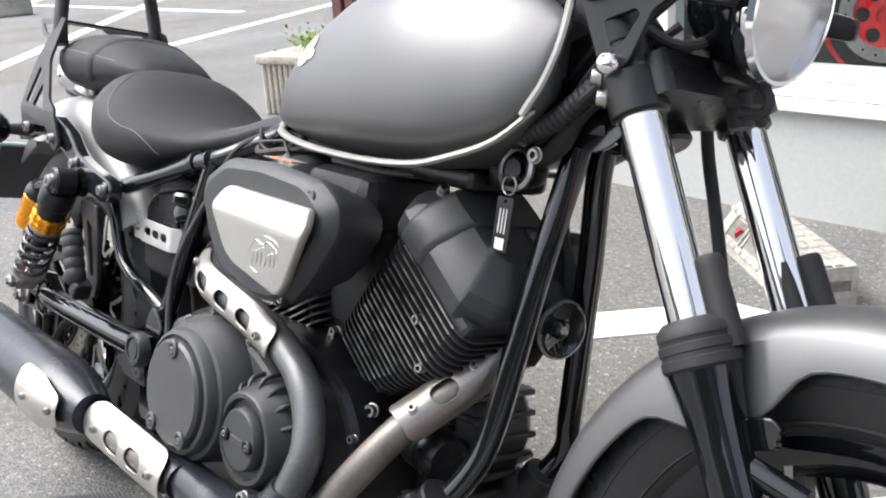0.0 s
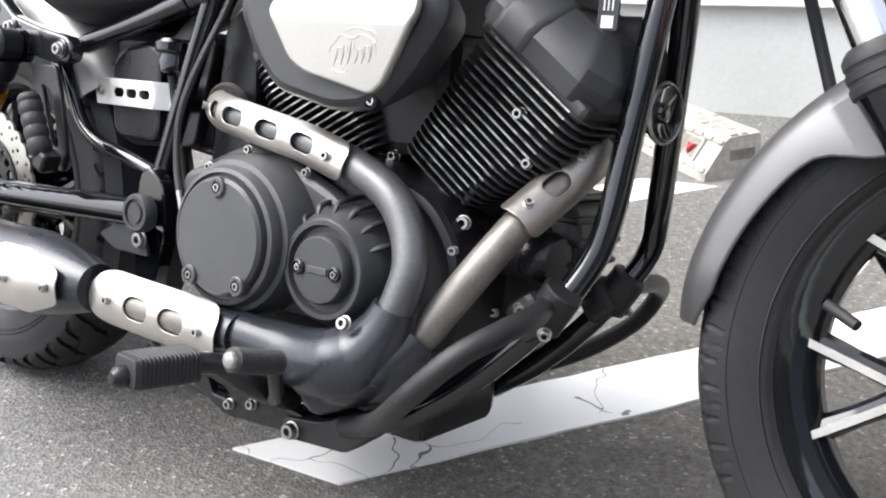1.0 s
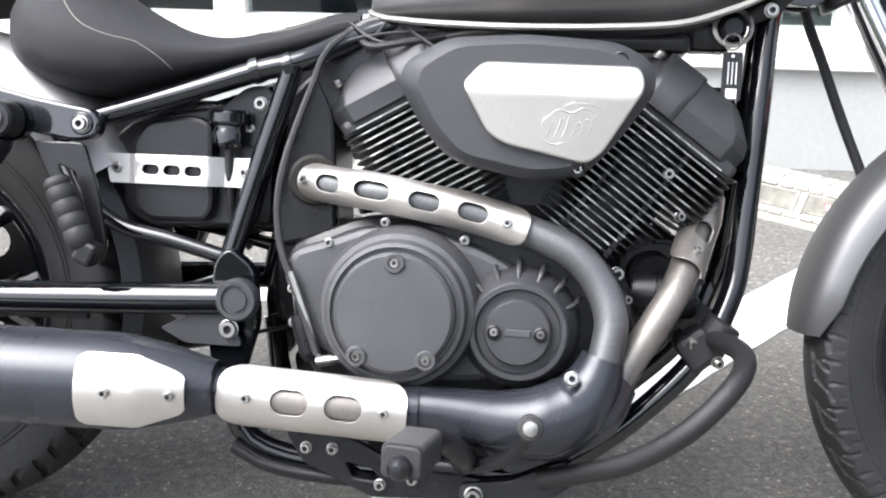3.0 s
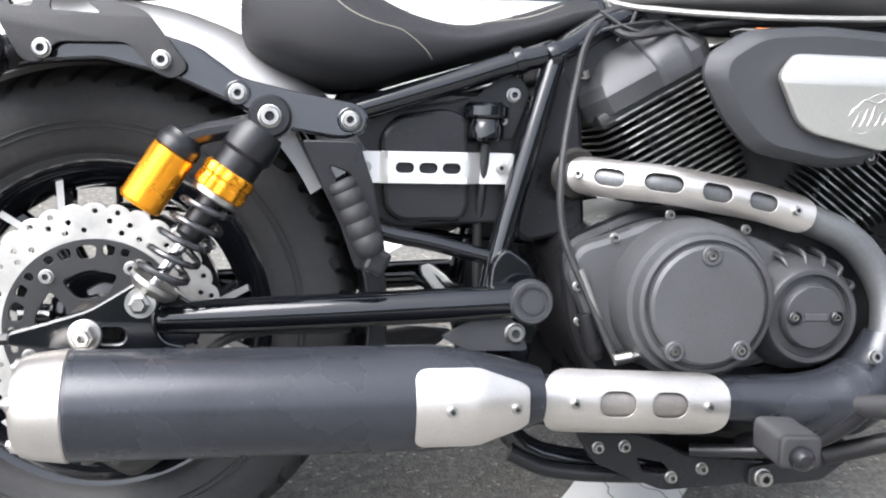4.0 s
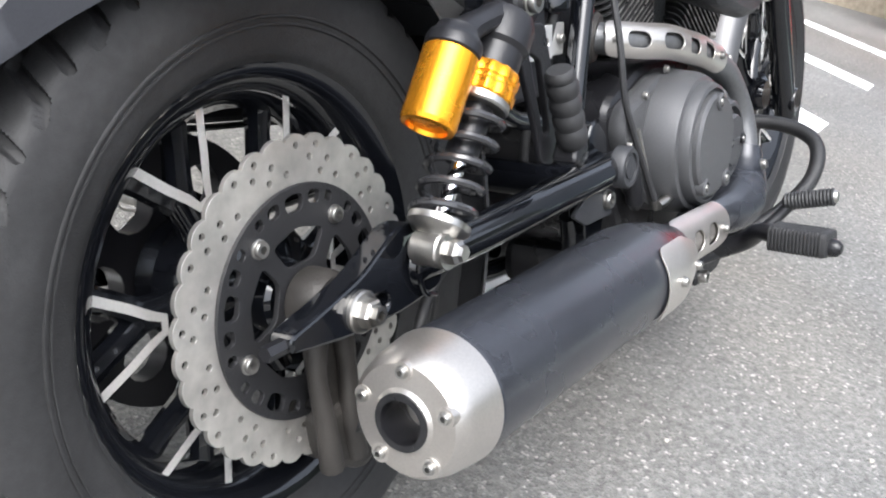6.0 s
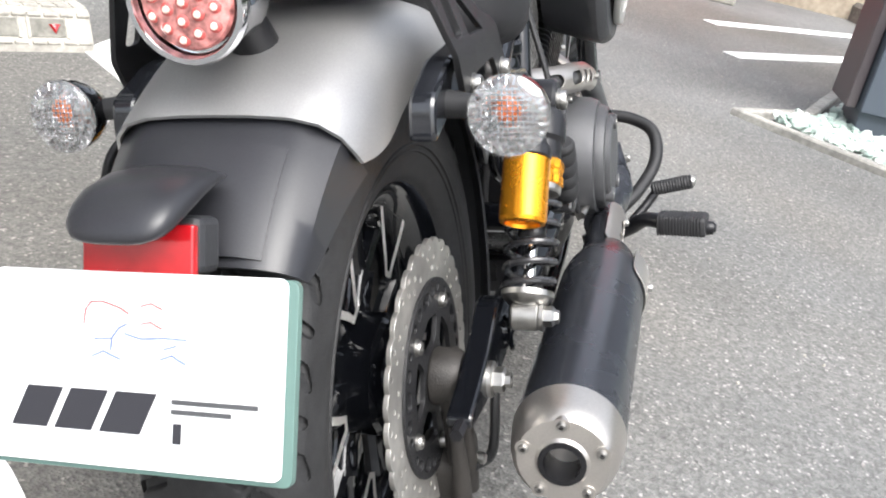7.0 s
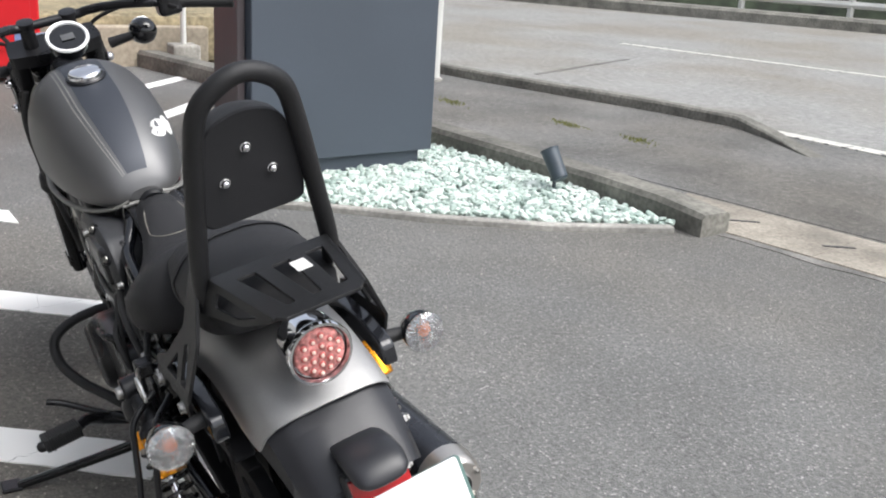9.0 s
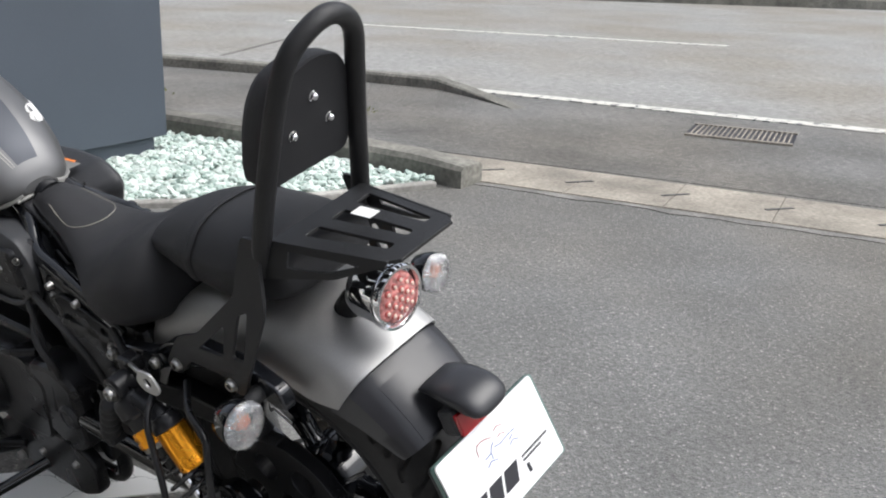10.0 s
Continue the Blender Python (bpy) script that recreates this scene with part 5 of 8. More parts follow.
# -- swing arm --
for s in (-1, 1):
    arm = B("swing_arm", tube([(0.515, s * 0.155, 0.361), (0.40, s * 0.155, 0.355), (0.20, s * 0.152, 0.345), (0.085, s * 0.148, 0.340)], [0.0205, 0.0208, 0.0208, 0.0200], 20), "gloss_black", "gloss black tubular swing arm")
    part("axle_plate", side_plate(softened([(0.125, 0.312), (0.13, 0.352), (0.098, 0.372), (0.078, 0.384), (0.055, 0.383), (0.005, 0.352), (-0.045, 0.336), (-0.085, 0.325), (-0.086, 0.311), (-0.02, 0.303), (0.06, 0.303)], 0.012), s * 0.132, s * 0.158, [rounded(0.028, 0.321, 0.03, 0.016, 0.008)], 0.003), "gloss_black", arm)
    part("end_cap", lathe([(0.0205, -0.002), (0.0195, 0.006), (0.0150, 0.013), (0.0080, 0.017), (0.0, 0.018)], (0.087, s * 0.148, 0.340), (-1, 0, -0.03), 20), "gloss_black", arm)
    part("weld_seam", tube([(0.100, s * 0.164, 0.372), (0.082, s * 0.166, 0.360), (0.076, s * 0.166, 0.338), (0.086, s * 0.165, 0.316), (0.108, s * 0.162, 0.308)], 0.0028, 8), "gloss_black", arm)
    part("axle_washer", lathe([(0.019, 0), (0.019, 0.004), (0.017, 0.005), (0, 0.005)], (0.0, s * 0.158, 0.322), (0, s, 0), 24), "steel", arm)
    part("axle_nut", lathe([(0.0135, 0), (0.0135, 0.010), (0.0115, 0.012), (0.0085, 0.012), (0.0085, 0.018), (0.0050, 0.018), (0.0050, 0.004), (0, 0.004)], (0.0, s * 0.163, 0.322), (0, s, 0), 6), "steel", arm, sharp=20)
    part("chain_adjuster", tube([(-0.03, s * 0.147, 0.319), (-0.085, s * 0.147, 0.3165), (-0.105, s * 0.147, 0.3155)], 0.007, 6, straight=True), "satin_black", arm)
    part("pivot_cap", lathe([(0.027, 0), (0.027, 0.014), (0.024, 0.018), (0.019, 0.018), (0.0185, 0.015), (0.014, 0.015), (0.0135, 0.0175), (0, 0.0175)], (0.512, s * 0.163, 0.362), (0, s, 0), 30), "plastic", arm, "ribbed black pivot cap")
B("cross_brace", tube([(0.43, -0.15, 0.352), (0.43, 0.15, 0.352)], 0.022, 12, straight=True), "gloss_black")

# -- shocks with piggyback reservoirs --
def shock(s):
    y = -0.186 if s < 0 else 0.203
    top, bot = Vector((0.205, y, 0.572)), Vector((0.067, y, 0.366))
    ax = (top - bot).normalized()
    n = Vector((-ax.z, 0, ax.x))
    sh = B("rear_shock", lathe([(0.0, 0.168), (0.024, 0.168), (0.0265, 0.172), (0.0265, 0.195), (0.030, 0.20), (0.030, 0.222), (0.026, 0.232), (0.0, 0.232)], bot, ax, 24), "satin_black", "black shock absorber with gold reservoir and collar")
    part("top_eye", lathe([(0.021, -0.019), (0.024, -0.015), (0.024, 0.015), (0.021, 0.019)], top, (0, 1, 0), 24), "satin_black", sh)
    bolt(top + Vector((0, s * 0.019, 0)), (0, s, 0), 0.0110, sh, h=0.010)
    part("collar", lathe([(0.0275, 0.145), (0.0298, 0.147), (0.0298, 0.156), (0.0285, 0.158), (0.0285, 0.162), (0.0298, 0.164), (0.0298, 0.172), (0.0275, 0.175)], bot, ax, 64, wave=lambda a, r: 0.0009 * max(-1, min(1, 4 * math.sin(12 * a)))), "gold", sh, "gold preload collar")
    part("ring", lathe([(0.027, 0.137), (0.029, 0.139), (0.029, 0.145), (0.027, 0.146)], bot, ax, 24), "steel", sh)
    part("damper_body", lathe([(0.0, 0.085), (0.014, 0.085), (0.0155, 0.09), (0.0155, 0.15), (0, 0.15)], bot, ax, 20), "satin_black", sh)
    part("rod", lathe([(0.0072, 0.015), (0.0072, 0.09)], bot, ax, 14), "chrome", sh)
    part("spring_seat", lathe([(0.010, 0.008), (0.022, 0.012), (0.029, 0.02), (0.029, 0.026), (0.02, 0.028), (0.01, 0.028)], bot, ax, 22), "steel", sh)
    pts, turns = [], 5.0
    u, w = frame_on(ax)
    for k in range(int(turns * 14) + 1):
        a = math.tau * k / 14
        pts.append(bot + ax * (0.028 + 0.108 * k / (turns * 14)) + (u * math.cos(a) + w * math.sin(a)) * 0.0275)
    part("spring", tube(pts, 0.0040, 8, straight=True), "spring", sh, "dark enamelled coil spring")
    part("lower_eye", lathe([(0.014, -0.016), (0.0165, -0.013), (0.0165, 0.013), (0.014, 0.016)], bot, (0, 1, 0), 22), "steel", sh)
    part("lower_washer", lathe([(0.0165, 0), (0.0165, 0.004), (0, 0.004)], bot + Vector((0, s * 0.016, 0)), (0, s, 0), 22), "steel", sh)
    part("lower_nut", lathe([(0.0115, 0), (0.0115, 0.009), (0.008, 0.012), (0.007, 0.016), (0, 0.016)], bot + Vector((0, s * 0.02, 0)), (0, s, 0), 6), "steel", sh, sharp=20)
    rb, rt = Vector((0.063, y, 0.472)), Vector((0.1035, y, 0.5335))
    ra = (rt - rb).normalized()
    L = (rt - rb).length
    part("reservoir", lathe([(0.0, 0.004), (0.018, 0.004), (0.019, 0.0), (0.0238, 0.001), (0.0252, 0.005), (0.0252, L * 0.95), (0.0238, L * 0.97)], rb, ra, 32), "gold", sh, "gold anodised shock reservoir")
    part("reservoir_cap", lathe([(0.0245, L * 0.97), (0.0258, L * 0.99), (0.0258, L * 1.10), (0.0240, L * 1.16), (0.0205, L * 1.21), (0.0195, L * 1.28), (0.0, L * 1.30)], rb, ra, 28), "satin_black", sh)
    part("bridge", tube([rb + ra * L * 1.08, Vector((0.125, y, 0.550)), Vector((0.160, y, 0.558)), Vector((0.198, y, 0.566))], [0.016, 0.0125, 0.0115, 0.012], 10, flat=1.3, up=(0, 0, 1)), "satin_black", sh)
    return sh


shock(-1)
shock(1)

# -- fender struts, rear fender, tail --
for s in (-1, 1):
    strut = B("fender_strut", side_plate(softened([(-0.125, 0.605), (-0.12, 0.645), (-0.06, 0.667), (0.05, 0.672), (0.124, 0.650), (0.170, 0.617), (0.232, 0.603), (0.306, 0.591), (0.319, 0.577), (0.313, 0.556), (0.285, 0.549), (0.218, 0.560), (0.167, 0.584), (0.095, 0.615), (0.02, 0.632), (-0.05, 0.626)], 0.012), s * 0.128, s * 0.152, bevel=0.004), "strut_steel", "dark polished fender strut")
    for x, z in ((0.168, 0.599), (0.295, 0.572)):
        part("boss", lathe([(0.0145, 0), (0.0145, 0.002), (0.013, 0.003), (0, 0.003)], (x, s * 0.152, z), (0, s, 0), 24), "gloss_black", strut)
        bolt((x, s * 0.155, z), (0, s, 0), 0.0088, strut, h=0.008)
    part("boss", lathe([(0.026, 0), (0.026, 0.014), (0, 0.014)], (0.205, s * 0.15, 0.572), (0, s, 0), 24), "gloss_black", strut)


def fender_rows(c, t0, t1, steps, prof):
    rows = []
    for k in range(steps + 1):
        a = radians(t0 + (t1 - t0) * k / steps)
        rows.append([(c.x + r * math.cos(a), c.y + y, c.z + r * math.sin(a)) for y, r in prof(k / steps)])
    return rows


def rear_prof(k):
    drop = 0.30 + 0.018 * math.sin(k * math.pi) + 0.040 * max(0, 1 - k / 0.16) ** 2
    half = [(0.0, 0.392), (0.03, 0.3915), (0.06, 0.389), (0.082, 0.382), (0.096, 0.368), (0.103, 0.35), (0.106, drop)]
    return [(-y, r) for y, r in half[::-1]] + half[1:]


B("rear_fender", skin(fender_rows(RC, 122.5, 33, 26, rear_prof), -0.003), "fender_lit", "matte grey steel rear fender")


def guard_prof(k):
    """k runs from the tip, at 0, up to the fender."""
    low = 0.352 - 0.036 * k**0.7
    half = [(0.0, 0.383), (0.05, 0.382), (0.066, 0.379), (0.078, 0.372), (0.086 + 0.008 * k, 0.362), (0.088 + 0.012 * k, low)]
    return [(-y, r) for y, r in half[::-1]] + half[1:]


tail = B("mudguard", skin(fender_rows(RC, 141, 120.5, 12, guard_prof), -0.003), "guard_plastic", "dark grey plastic mudguard tail")
part("raised_panel", skin(fender_rows(RC, 140, 126, 8, lambda k: [(-0.064, 0.3805), (-0.048, 0.3865), (-0.02, 0.3885), (0.02, 0.3885), (0.048, 0.3865), (0.064, 0.3805)]), -0.003), "guard_plastic", tail)
pod_rows = []
for u, z, hw, hh in ((-0.268, 0.621, 0.034, 0.004), (-0.286, 0.625, 0.038, 0.009), (-0.313, 0.625, 0.041, 0.014), (-0.340, 0.621, 0.0415, 0.0165), (-0.354, 0.617, 0.040, 0.0155), (-0.364, 0.6135, 0.0365, 0.0125), (-0.370, 0.611, 0.030, 0.0085), (-0.373, 0.6095, 0.020, 0.0045), (-0.374, 0.609, 0.006, 0.0012)):
    pod_rows.append([(u, hw * math.copysign(abs(math.cos(a)) ** 0.75, math.cos(a)), z + hh * math.copysign(abs(math.sin(a)) ** 0.8, math.sin(a)) * (1.0 if math.sin(a) > 0 else 0.75)) for a in [math.tau * q / 24 for q in range(24)]])
part("plate_lamp_hood", loft(pod_rows), "guard_plastic", tail, "rounded grey plate lamp hood")
part("reflector_holder", box((-0.322, 0, 0.588), (0.03, 0.088, 0.040), 0.006, rot=Euler((0, radians(18), 0)).to_matrix()), "plastic", tail)
part("reflector", box((-0.340, 0, 0.590), (0.008, 0.085, 0.036), 0.002, rot=Euler((0, radians(18), 0)).to_matrix()), "red_lens", tail, "red rectangular reflector")

# -- plate: a white dealer card in a green-edged holder --
pr = Matrix.Translation((-0.372, 0, 0.514)) @ Matrix.Rotation(radians(-90), 4, "Z") @ Matrix.Rotation(radians(68), 4, "X")


def on_plate(bm):
    bm.transform(pr)
    return bm


def flat_on(outer, z0, z1, bev=0.0, holes=()):
    bm = plate(outer, holes, z1 - z0, bev)
    bmesh.ops.translate(bm, vec=(0, 0, (z0 + z1) / 2), verts=bm.verts)
    return bm


plate_ob = B("number_plate_holder", on_plate(flat_on(rounded(0.0025, -0.0015, 0.230, 0.135, 0.006), -0.008, -0.0006, 0.0008)), "plate_green", "green-edged plate holder with a white dealer card")
part("backing", on_plate(flat_on(rounded(0.0, -0.001, 0.226, 0.131, 0.006), -0.0125, -0.0085, 0.0008)), "plastic", plate_ob, "black plastic backing")
part("card", on_plate(flat_on(rounded(0, 0.001, 0.222, 0.132, 0.006), 0.0, 0.003, 0.0005)), "plate_white", plate_ob, "white dealer card")


def ink(name, pts, w, material):
    for a, b in zip(pts, pts[1:]):
        a, b = Vector((*a, 0)), Vector((*b, 0))
        d = (b - a).normalized()
        s = Vector((-d.y, d.x, 0)) * w / 2
        e = d * w * 0.3
        bm = plate([tuple((a + s - e)[:2]), tuple((b + s + e)[:2]), tuple((b - s + e)[:2]), tuple((a - s - e)[:2])], (), 0.0006)
        bmesh.ops.translate(bm, vec=(0, 0, 0.0037), verts=bm.verts)
        part(name, on_plate(bm), material, plate_ob)


# the dealer mark is drawn as plain slanted blocks, the small print as bars
def block(u0, u1, v0, v1, lean):
    bm = plate([(u0, v0), (u1, v0), (u1 + lean, v1), (u0 + lean, v1)], (), 0.0006)
    bmesh.ops.translate(bm, vec=(0, 0, 0.0037), verts=bm.verts)
    part("mark_block", on_plate(bm), "ink", plate_ob)


for u0, u1 in ((-0.092, -0.064), (-0.058, -0.029), (-0.023, 0.008)):
    block(u0, u1, -0.0415, -0.0135, 0.012)
for v, a, b in ((-0.018, 0.032, 0.093), (-0.0245, 0.032, 0.074)):
    ink("print_bar", [(a, v), (b, v)], 0.0032, "pipe")
ink("print_bar", [(0.036, -0.034), (0.036, -0.044)], 0.006, "ink")
for pts in ([(-0.038, 0.031), (-0.037, 0.041), (-0.033, 0.046), (-0.024, 0.0465), (-0.011, 0.043), (-0.004, 0.039)], [(0.005, 0.0445), (0.013, 0.0465), (0.0215, 0.043)], [(0.006, 0.0325), (0.013, 0.034), (0.0215, 0.030)]):
    ink("sketch_stroke", pts, 0.0011, "ink_red")
for pts in ([(-0.029, 0.021), (-0.016, 0.022), (-0.011, 0.029), (-0.005, 0.032)], [(-0.016, 0.022), (-0.0165, 0.014)], [(-0.031, 0.009), (-0.022, 0.013), (-0.009, 0.008)], [(-0.006, 0.0255), (0.006, 0.0225), (0.024, 0.024), (0.040, 0.0235)], [(0.0215, 0.0095), (0.030, 0.0125), (0.040, 0.0075)], [(0.024, 0.0165), (0.0325, 0.019)]):
    ink("sketch_stroke", pts, 0.0013, "ink_blue")

# -- tail light and turn signals --
tl_ax = Vector((-0.99, 0, -0.06)).normalized()
tl = B("tail_light", lathe([(0.0, -0.065), (0.03, -0.065), (0.041, -0.055), (0.0435, -0.045), (0.0445, -0.008), (0.0475, -0.004), (0.0485, 0.003), (0.0465, 0.008), (0.0425, 0.008), (0.040, 0.003), (0.040, -0.004), (0, -0.004)], (-0.225, 0, 0.742), tl_ax, 40), "chrome", "round chrome tail light with red dotted lens")
part("lens", lathe([(0.0375, 0.001), (0.0355, 0.005), (0.025, 0.0085), (0, 0.0100)], (-0.225, 0, 0.742), tl_ax, 36), "pink", tl, "pale red lens")
tu, tw = frame_on(tl_ax)
for q in range(-2, 3):
    for r in range(-2, 3):
        if abs(q + r) > 2:
            continue
        p, h = 0.0142 * (q + r / 2), 0.0142 * 0.866 * r
        du, dw = p * 0.94 - h * 0.34, p * 0.34 + h * 0.94
        at = Vector((-0.225, 0, 0.742)) + tu * du + tw * dw + tl_ax * (0.0098 - 0.0030 * (du * du + dw * dw) / 0.0009)
        part("lens_dot", lathe([(0.0058, -0.003), (0.0052, 0.0004), (0.0032, 0.0018), (0, 0.0022)], at, tl_ax, 10), "red_dot", tl)
        part("led", lathe([(0.0035, 0.0010), (0.0024, 0.0033), (0, 0.0040)], at, tl_ax, 8), "led_amber", tl)
part("mount", tube([(-0.120, 0, 0.685), (-0.140, 0, 0.715), (-0.165, 0, 0.735)], [0.022, 0.018, 0.016], 14), "satin_black", tl)


def turn_signal(at, facing, stem_to, parent, lens="clear"):
    at, f = Vector(at), Vector(facing).normalized()
    ts = B("turn_signal", lathe([(0.0, -0.045), (0.016, -0.043), (0.027, -0.033), (0.0325, -0.016), (0.0340, -0.006), (0.0340, -0.002), (0.0325, -0.002), (0.032, -0.008), (0, -0.008)], at, f, 30), "gloss_black", "black turn signal with clear ribbed lens")
    part("reflector_bowl", lathe([(0.0345, 0.002), (0.030, -0.001), (0.022, -0.006), (0.012, -0.0075), (0, -0.0078)], at, f, 28), "facet", ts)
    u, w = frame_on(f)
    part("bulb", lathe([(0.0, 0.005), (0.007, 0.0045), (0.0125, 0.001), (0.0145, -0.004)], at + w * 0.005, f, 16), "orange", ts, "amber bulb")
    part("lens", lathe([(0.0355, 0.002), (0.0352, 0.008), (0.030, 0.0125), (0.018, 0.0155), (0, 0.0165), (0, 0.0125), (0.017, 0.0115), (0.028, 0.009), (0.033, 0.002)], at, f, 36), "clear", ts, "clear faceted lens")
    for k in range(-5, 6):
        h = math.sqrt(max(0.0, 0.0245**2 - (0.0044 * k) ** 2))
        part("lens_rib", tube([at + f * 0.005 + w * 0.0044 * k - u * h, at + f * 0.006 + w * 0.0044 * k, at + f * 0.005 + w * 0.0044 * k + u * h], 0.0008, 5, per=3), "facet", ts)
        part("lens_rib", tube([at + f * 0.0045 + u * 0.0044 * k - w * h, at + f * 0.0055 + u * 0.0044 * k, at + f * 0.0045 + u * 0.0044 * k + w * h], 0.0007, 5, per=3), "facet", ts)
    for k in range(28):
        a = math.tau * k / 28
        d = u * math.cos(a) + w * math.sin(a)
        part("edge_rib", tube([at + d * 0.0265 + f * 0.0075, at + d * 0.0325 + f * 0.0045], 0.0009, 5, straight=True), "facet", ts)
    part("stem", tube([at - f * 0.02, (at - f * 0.02).lerp(Vector(stem_to), 0.3), stem_to], [0.013, 0.010, 0.014], 12), "grip", ts)
    return ts


for s in (-1, 1):
    turn_signal((-0.108, s * 0.211, 0.628), (-1, 0, 0.04), (-0.075, s * 0.135, 0.632), bike)

# -- rack, sissy bar and its pad --
rack = B("luggage_rack", plate([(-0.105, -0.092), (-0.285, -0.064), (-0.300, -0.052), (-0.300, 0.052), (-0.285, 0.064), (-0.105, 0.092)], [softened([(-0.140, -0.070 + 0.0515 * k), (-0.268, -0.049 + 0.0370 * k), (-0.268, -0.049 + 0.0370 * k + 0.013), (-0.140, -0.070 + 0.0515 * k + 0.028)], 0.005) for k in range(3)], 0.005, 0.0008), "matte_black", "matte black slotted steel luggage rack")
rack.data.transform(Matrix.Translation((0, 0, 0.847)) @ Matrix.Rotation(radians(0), 4, "Y"))
part("sticker", box((-0.175, -0.022, 0.8505), (0.035, 0.022, 0.001)), "white", rack, "small white sticker")
for s in (-1, 1):
    side = part("side_bracket", side_plate(softened([(-0.092, 0.852), (-0.112, 0.76), (-0.088, 0.675), (-0.062, 0.626), (-0.042, 0.624), (-0.026, 0.648), (0.050, 0.650), (0.076, 0.620), (0.098, 0.610), (0.116, 0.625), (0.070, 0.685), (0.030, 0.698), (-0.048, 0.770), (-0.060, 0.852)], 0.01), s * 0.0, s * 0.006, [softened([(-0.078, 0.755), (-0.074, 0.685), (-0.05, 0.685), (-0.058, 0.745)], 0.006), softened([(-0.030, 0.725), (-0.032, 0.682), (0.022, 0.680)], 0.005)], 0.0006), "matte_black", rack, "matte black side bracket")
    for v in side.data.vertices:
        k = (0.85 - v.co.z) / 0.23
        v.co.y += s * (0.098 + 0.062 * min(max(k * 1.3, 0), 1))
    bolt((-0.040, s * 0.166, 0.640), (0, s, 0), 0.009, side, h=0.008)
    bolt((0.086, s * 0.166, 0.632), (0, s, 0), 0.009, side, h=0.008)
    wing = part("rack_wing", side_plate(softened([(-0.10, 0.85), (-0.290, 0.85), (-0.285, 0.842), (-0.21, 0.815), (-0.10, 0.80)], 0.006), s * 0.088, s * 0.092, [softened([(-0.135, 0.84), (-0.25, 0.838), (-0.20, 0.822), (-0.135, 0.818)], 0.004)], 0.0005), "matte_black", rack)
    for v in wing.data.vertices:
        v.co.y += s * ((0.85 - v.co.z) * 0.35 - 0.028 * min(max((-0.1 - v.co.x) / 0.2, 0), 1))
sissy = B("sissy_bar", tube([(-0.085, 0.098, 0.80), (-0.098, 0.098, 0.85), (-0.128, 0.085, 0.95), (-0.158, 0.072, 1.04), (-0.180, 0.058, 1.095), (-0.194, 0.030, 1.122), (-0.198, 0, 1.131), (-0.194, -0.030, 1.122), (-0.180, -0.058, 1.095), (-0.158, -0.072, 1.04), (-0.128, -0.085, 0.95), (-0.098, -0.098, 0.85), (-0.085, -0.098, 0.80)], 0.0135, 16), "matte_black", "matte black tubular sissy bar")
PAD = softened([(-0.074, 0.915), (0.074, 0.915), (0.074, 0.99), (0.066, 1.035), (0.045, 1.068), (0.0, 1.080), (-0.045, 1.068), (-0.066, 1.035), (-0.074, 0.99)], 0.018, 4)
pad = part("backrest_pad", loft([[(-0.128 + dx - 0.32 * (0.997 + (z - 0.997) * k - 0.98), y * k, 0.997 + (z - 0.997) * k) for y, z in PAD] for dx, k in ((-0.006, 0.97), (-0.002, 1.0), (0.022, 1.03), (0.046, 1.0), (0.062, 0.86), (0.068, 0.5))]), "leather", sissy, "black vinyl backrest pad")
for y, z in ((0.002, 1.024), (-0.0305, 0.981), (0.0375, 0.981)):
    part("dome_nut", lathe([(0.0078, 0), (0.0078, 0.0012), (0.0062, 0.002), (0.0058, 0.005), (0.0036, 0.0075), (0, 0.0082)], (-0.1335 - 0.32 * (z - 0.98), y, z), (-1, 0, -0.3), 16), "chrome", pad, "chrome dome nut")

# -- seats --
def seat_section(x, top, bot, hw, crown, n=30):
    out = []
    for q in range(n):
        a = math.tau * q / n
        c, s = math.cos(a), math.sin(a)
        y = hw * math.copysign(abs(c) ** 0.62, c)
        mid = bot + (top - bot) * 0.45
        z = mid + (top - mid) * abs(s) ** 0.7 if s >= 0 else mid - (mid - bot) * abs(s) ** 0.6
        z -= crown * (abs(y) / max(hw, 1e-4)) ** 2 * min(1.0, max(0.0, s) * 2.2)
        out.append((x, y, z))
    return out


def spread_sections(rows, n):
    """Smoothly fills in between rows of numbers."""
    t = np.linspace(0, len(rows) - 1, n)
    out = []
    for q in t:
        i = min(int(q), len(rows) - 2)
        f = q - i
        a, b, c, d = (np.array(rows[min(max(i + k, 0), len(rows) - 1)]) for k in (-1, 0, 1, 2))
        out.append(0.5 * (2 * b + (c - a) * f + (2 * a - 5 * b + 4 * c - d) * f * f + (3 * b - a - 3 * c + d) * f**3))
    return out


seat = B("rider_seat", loft([seat_section(*r) for r in spread_sections([(0.168, 0.722, 0.672, 0.085, 0.0), (0.178, 0.760, 0.645, 0.122, 0.012), (0.215, 0.782, 0.625, 0.152, 0.022), (0.27, 0.766, 0.612, 0.163, 0.024), (0.33, 0.733, 0.616, 0.150, 0.018), (0.39, 0.709, 0.634, 0.120, 0.010), (0.45, 0.703, 0.652, 0.090, 0.008), (0.52, 0.720, 0.674, 0.064, 0.010), (0.58, 0.740, 0.695, 0.052, 0.012), (0.625, 0.746, 0.714, 0.040, 0.01)], 40)]), "leather", "black vinyl rider seat with pale stitching", sharp=60)


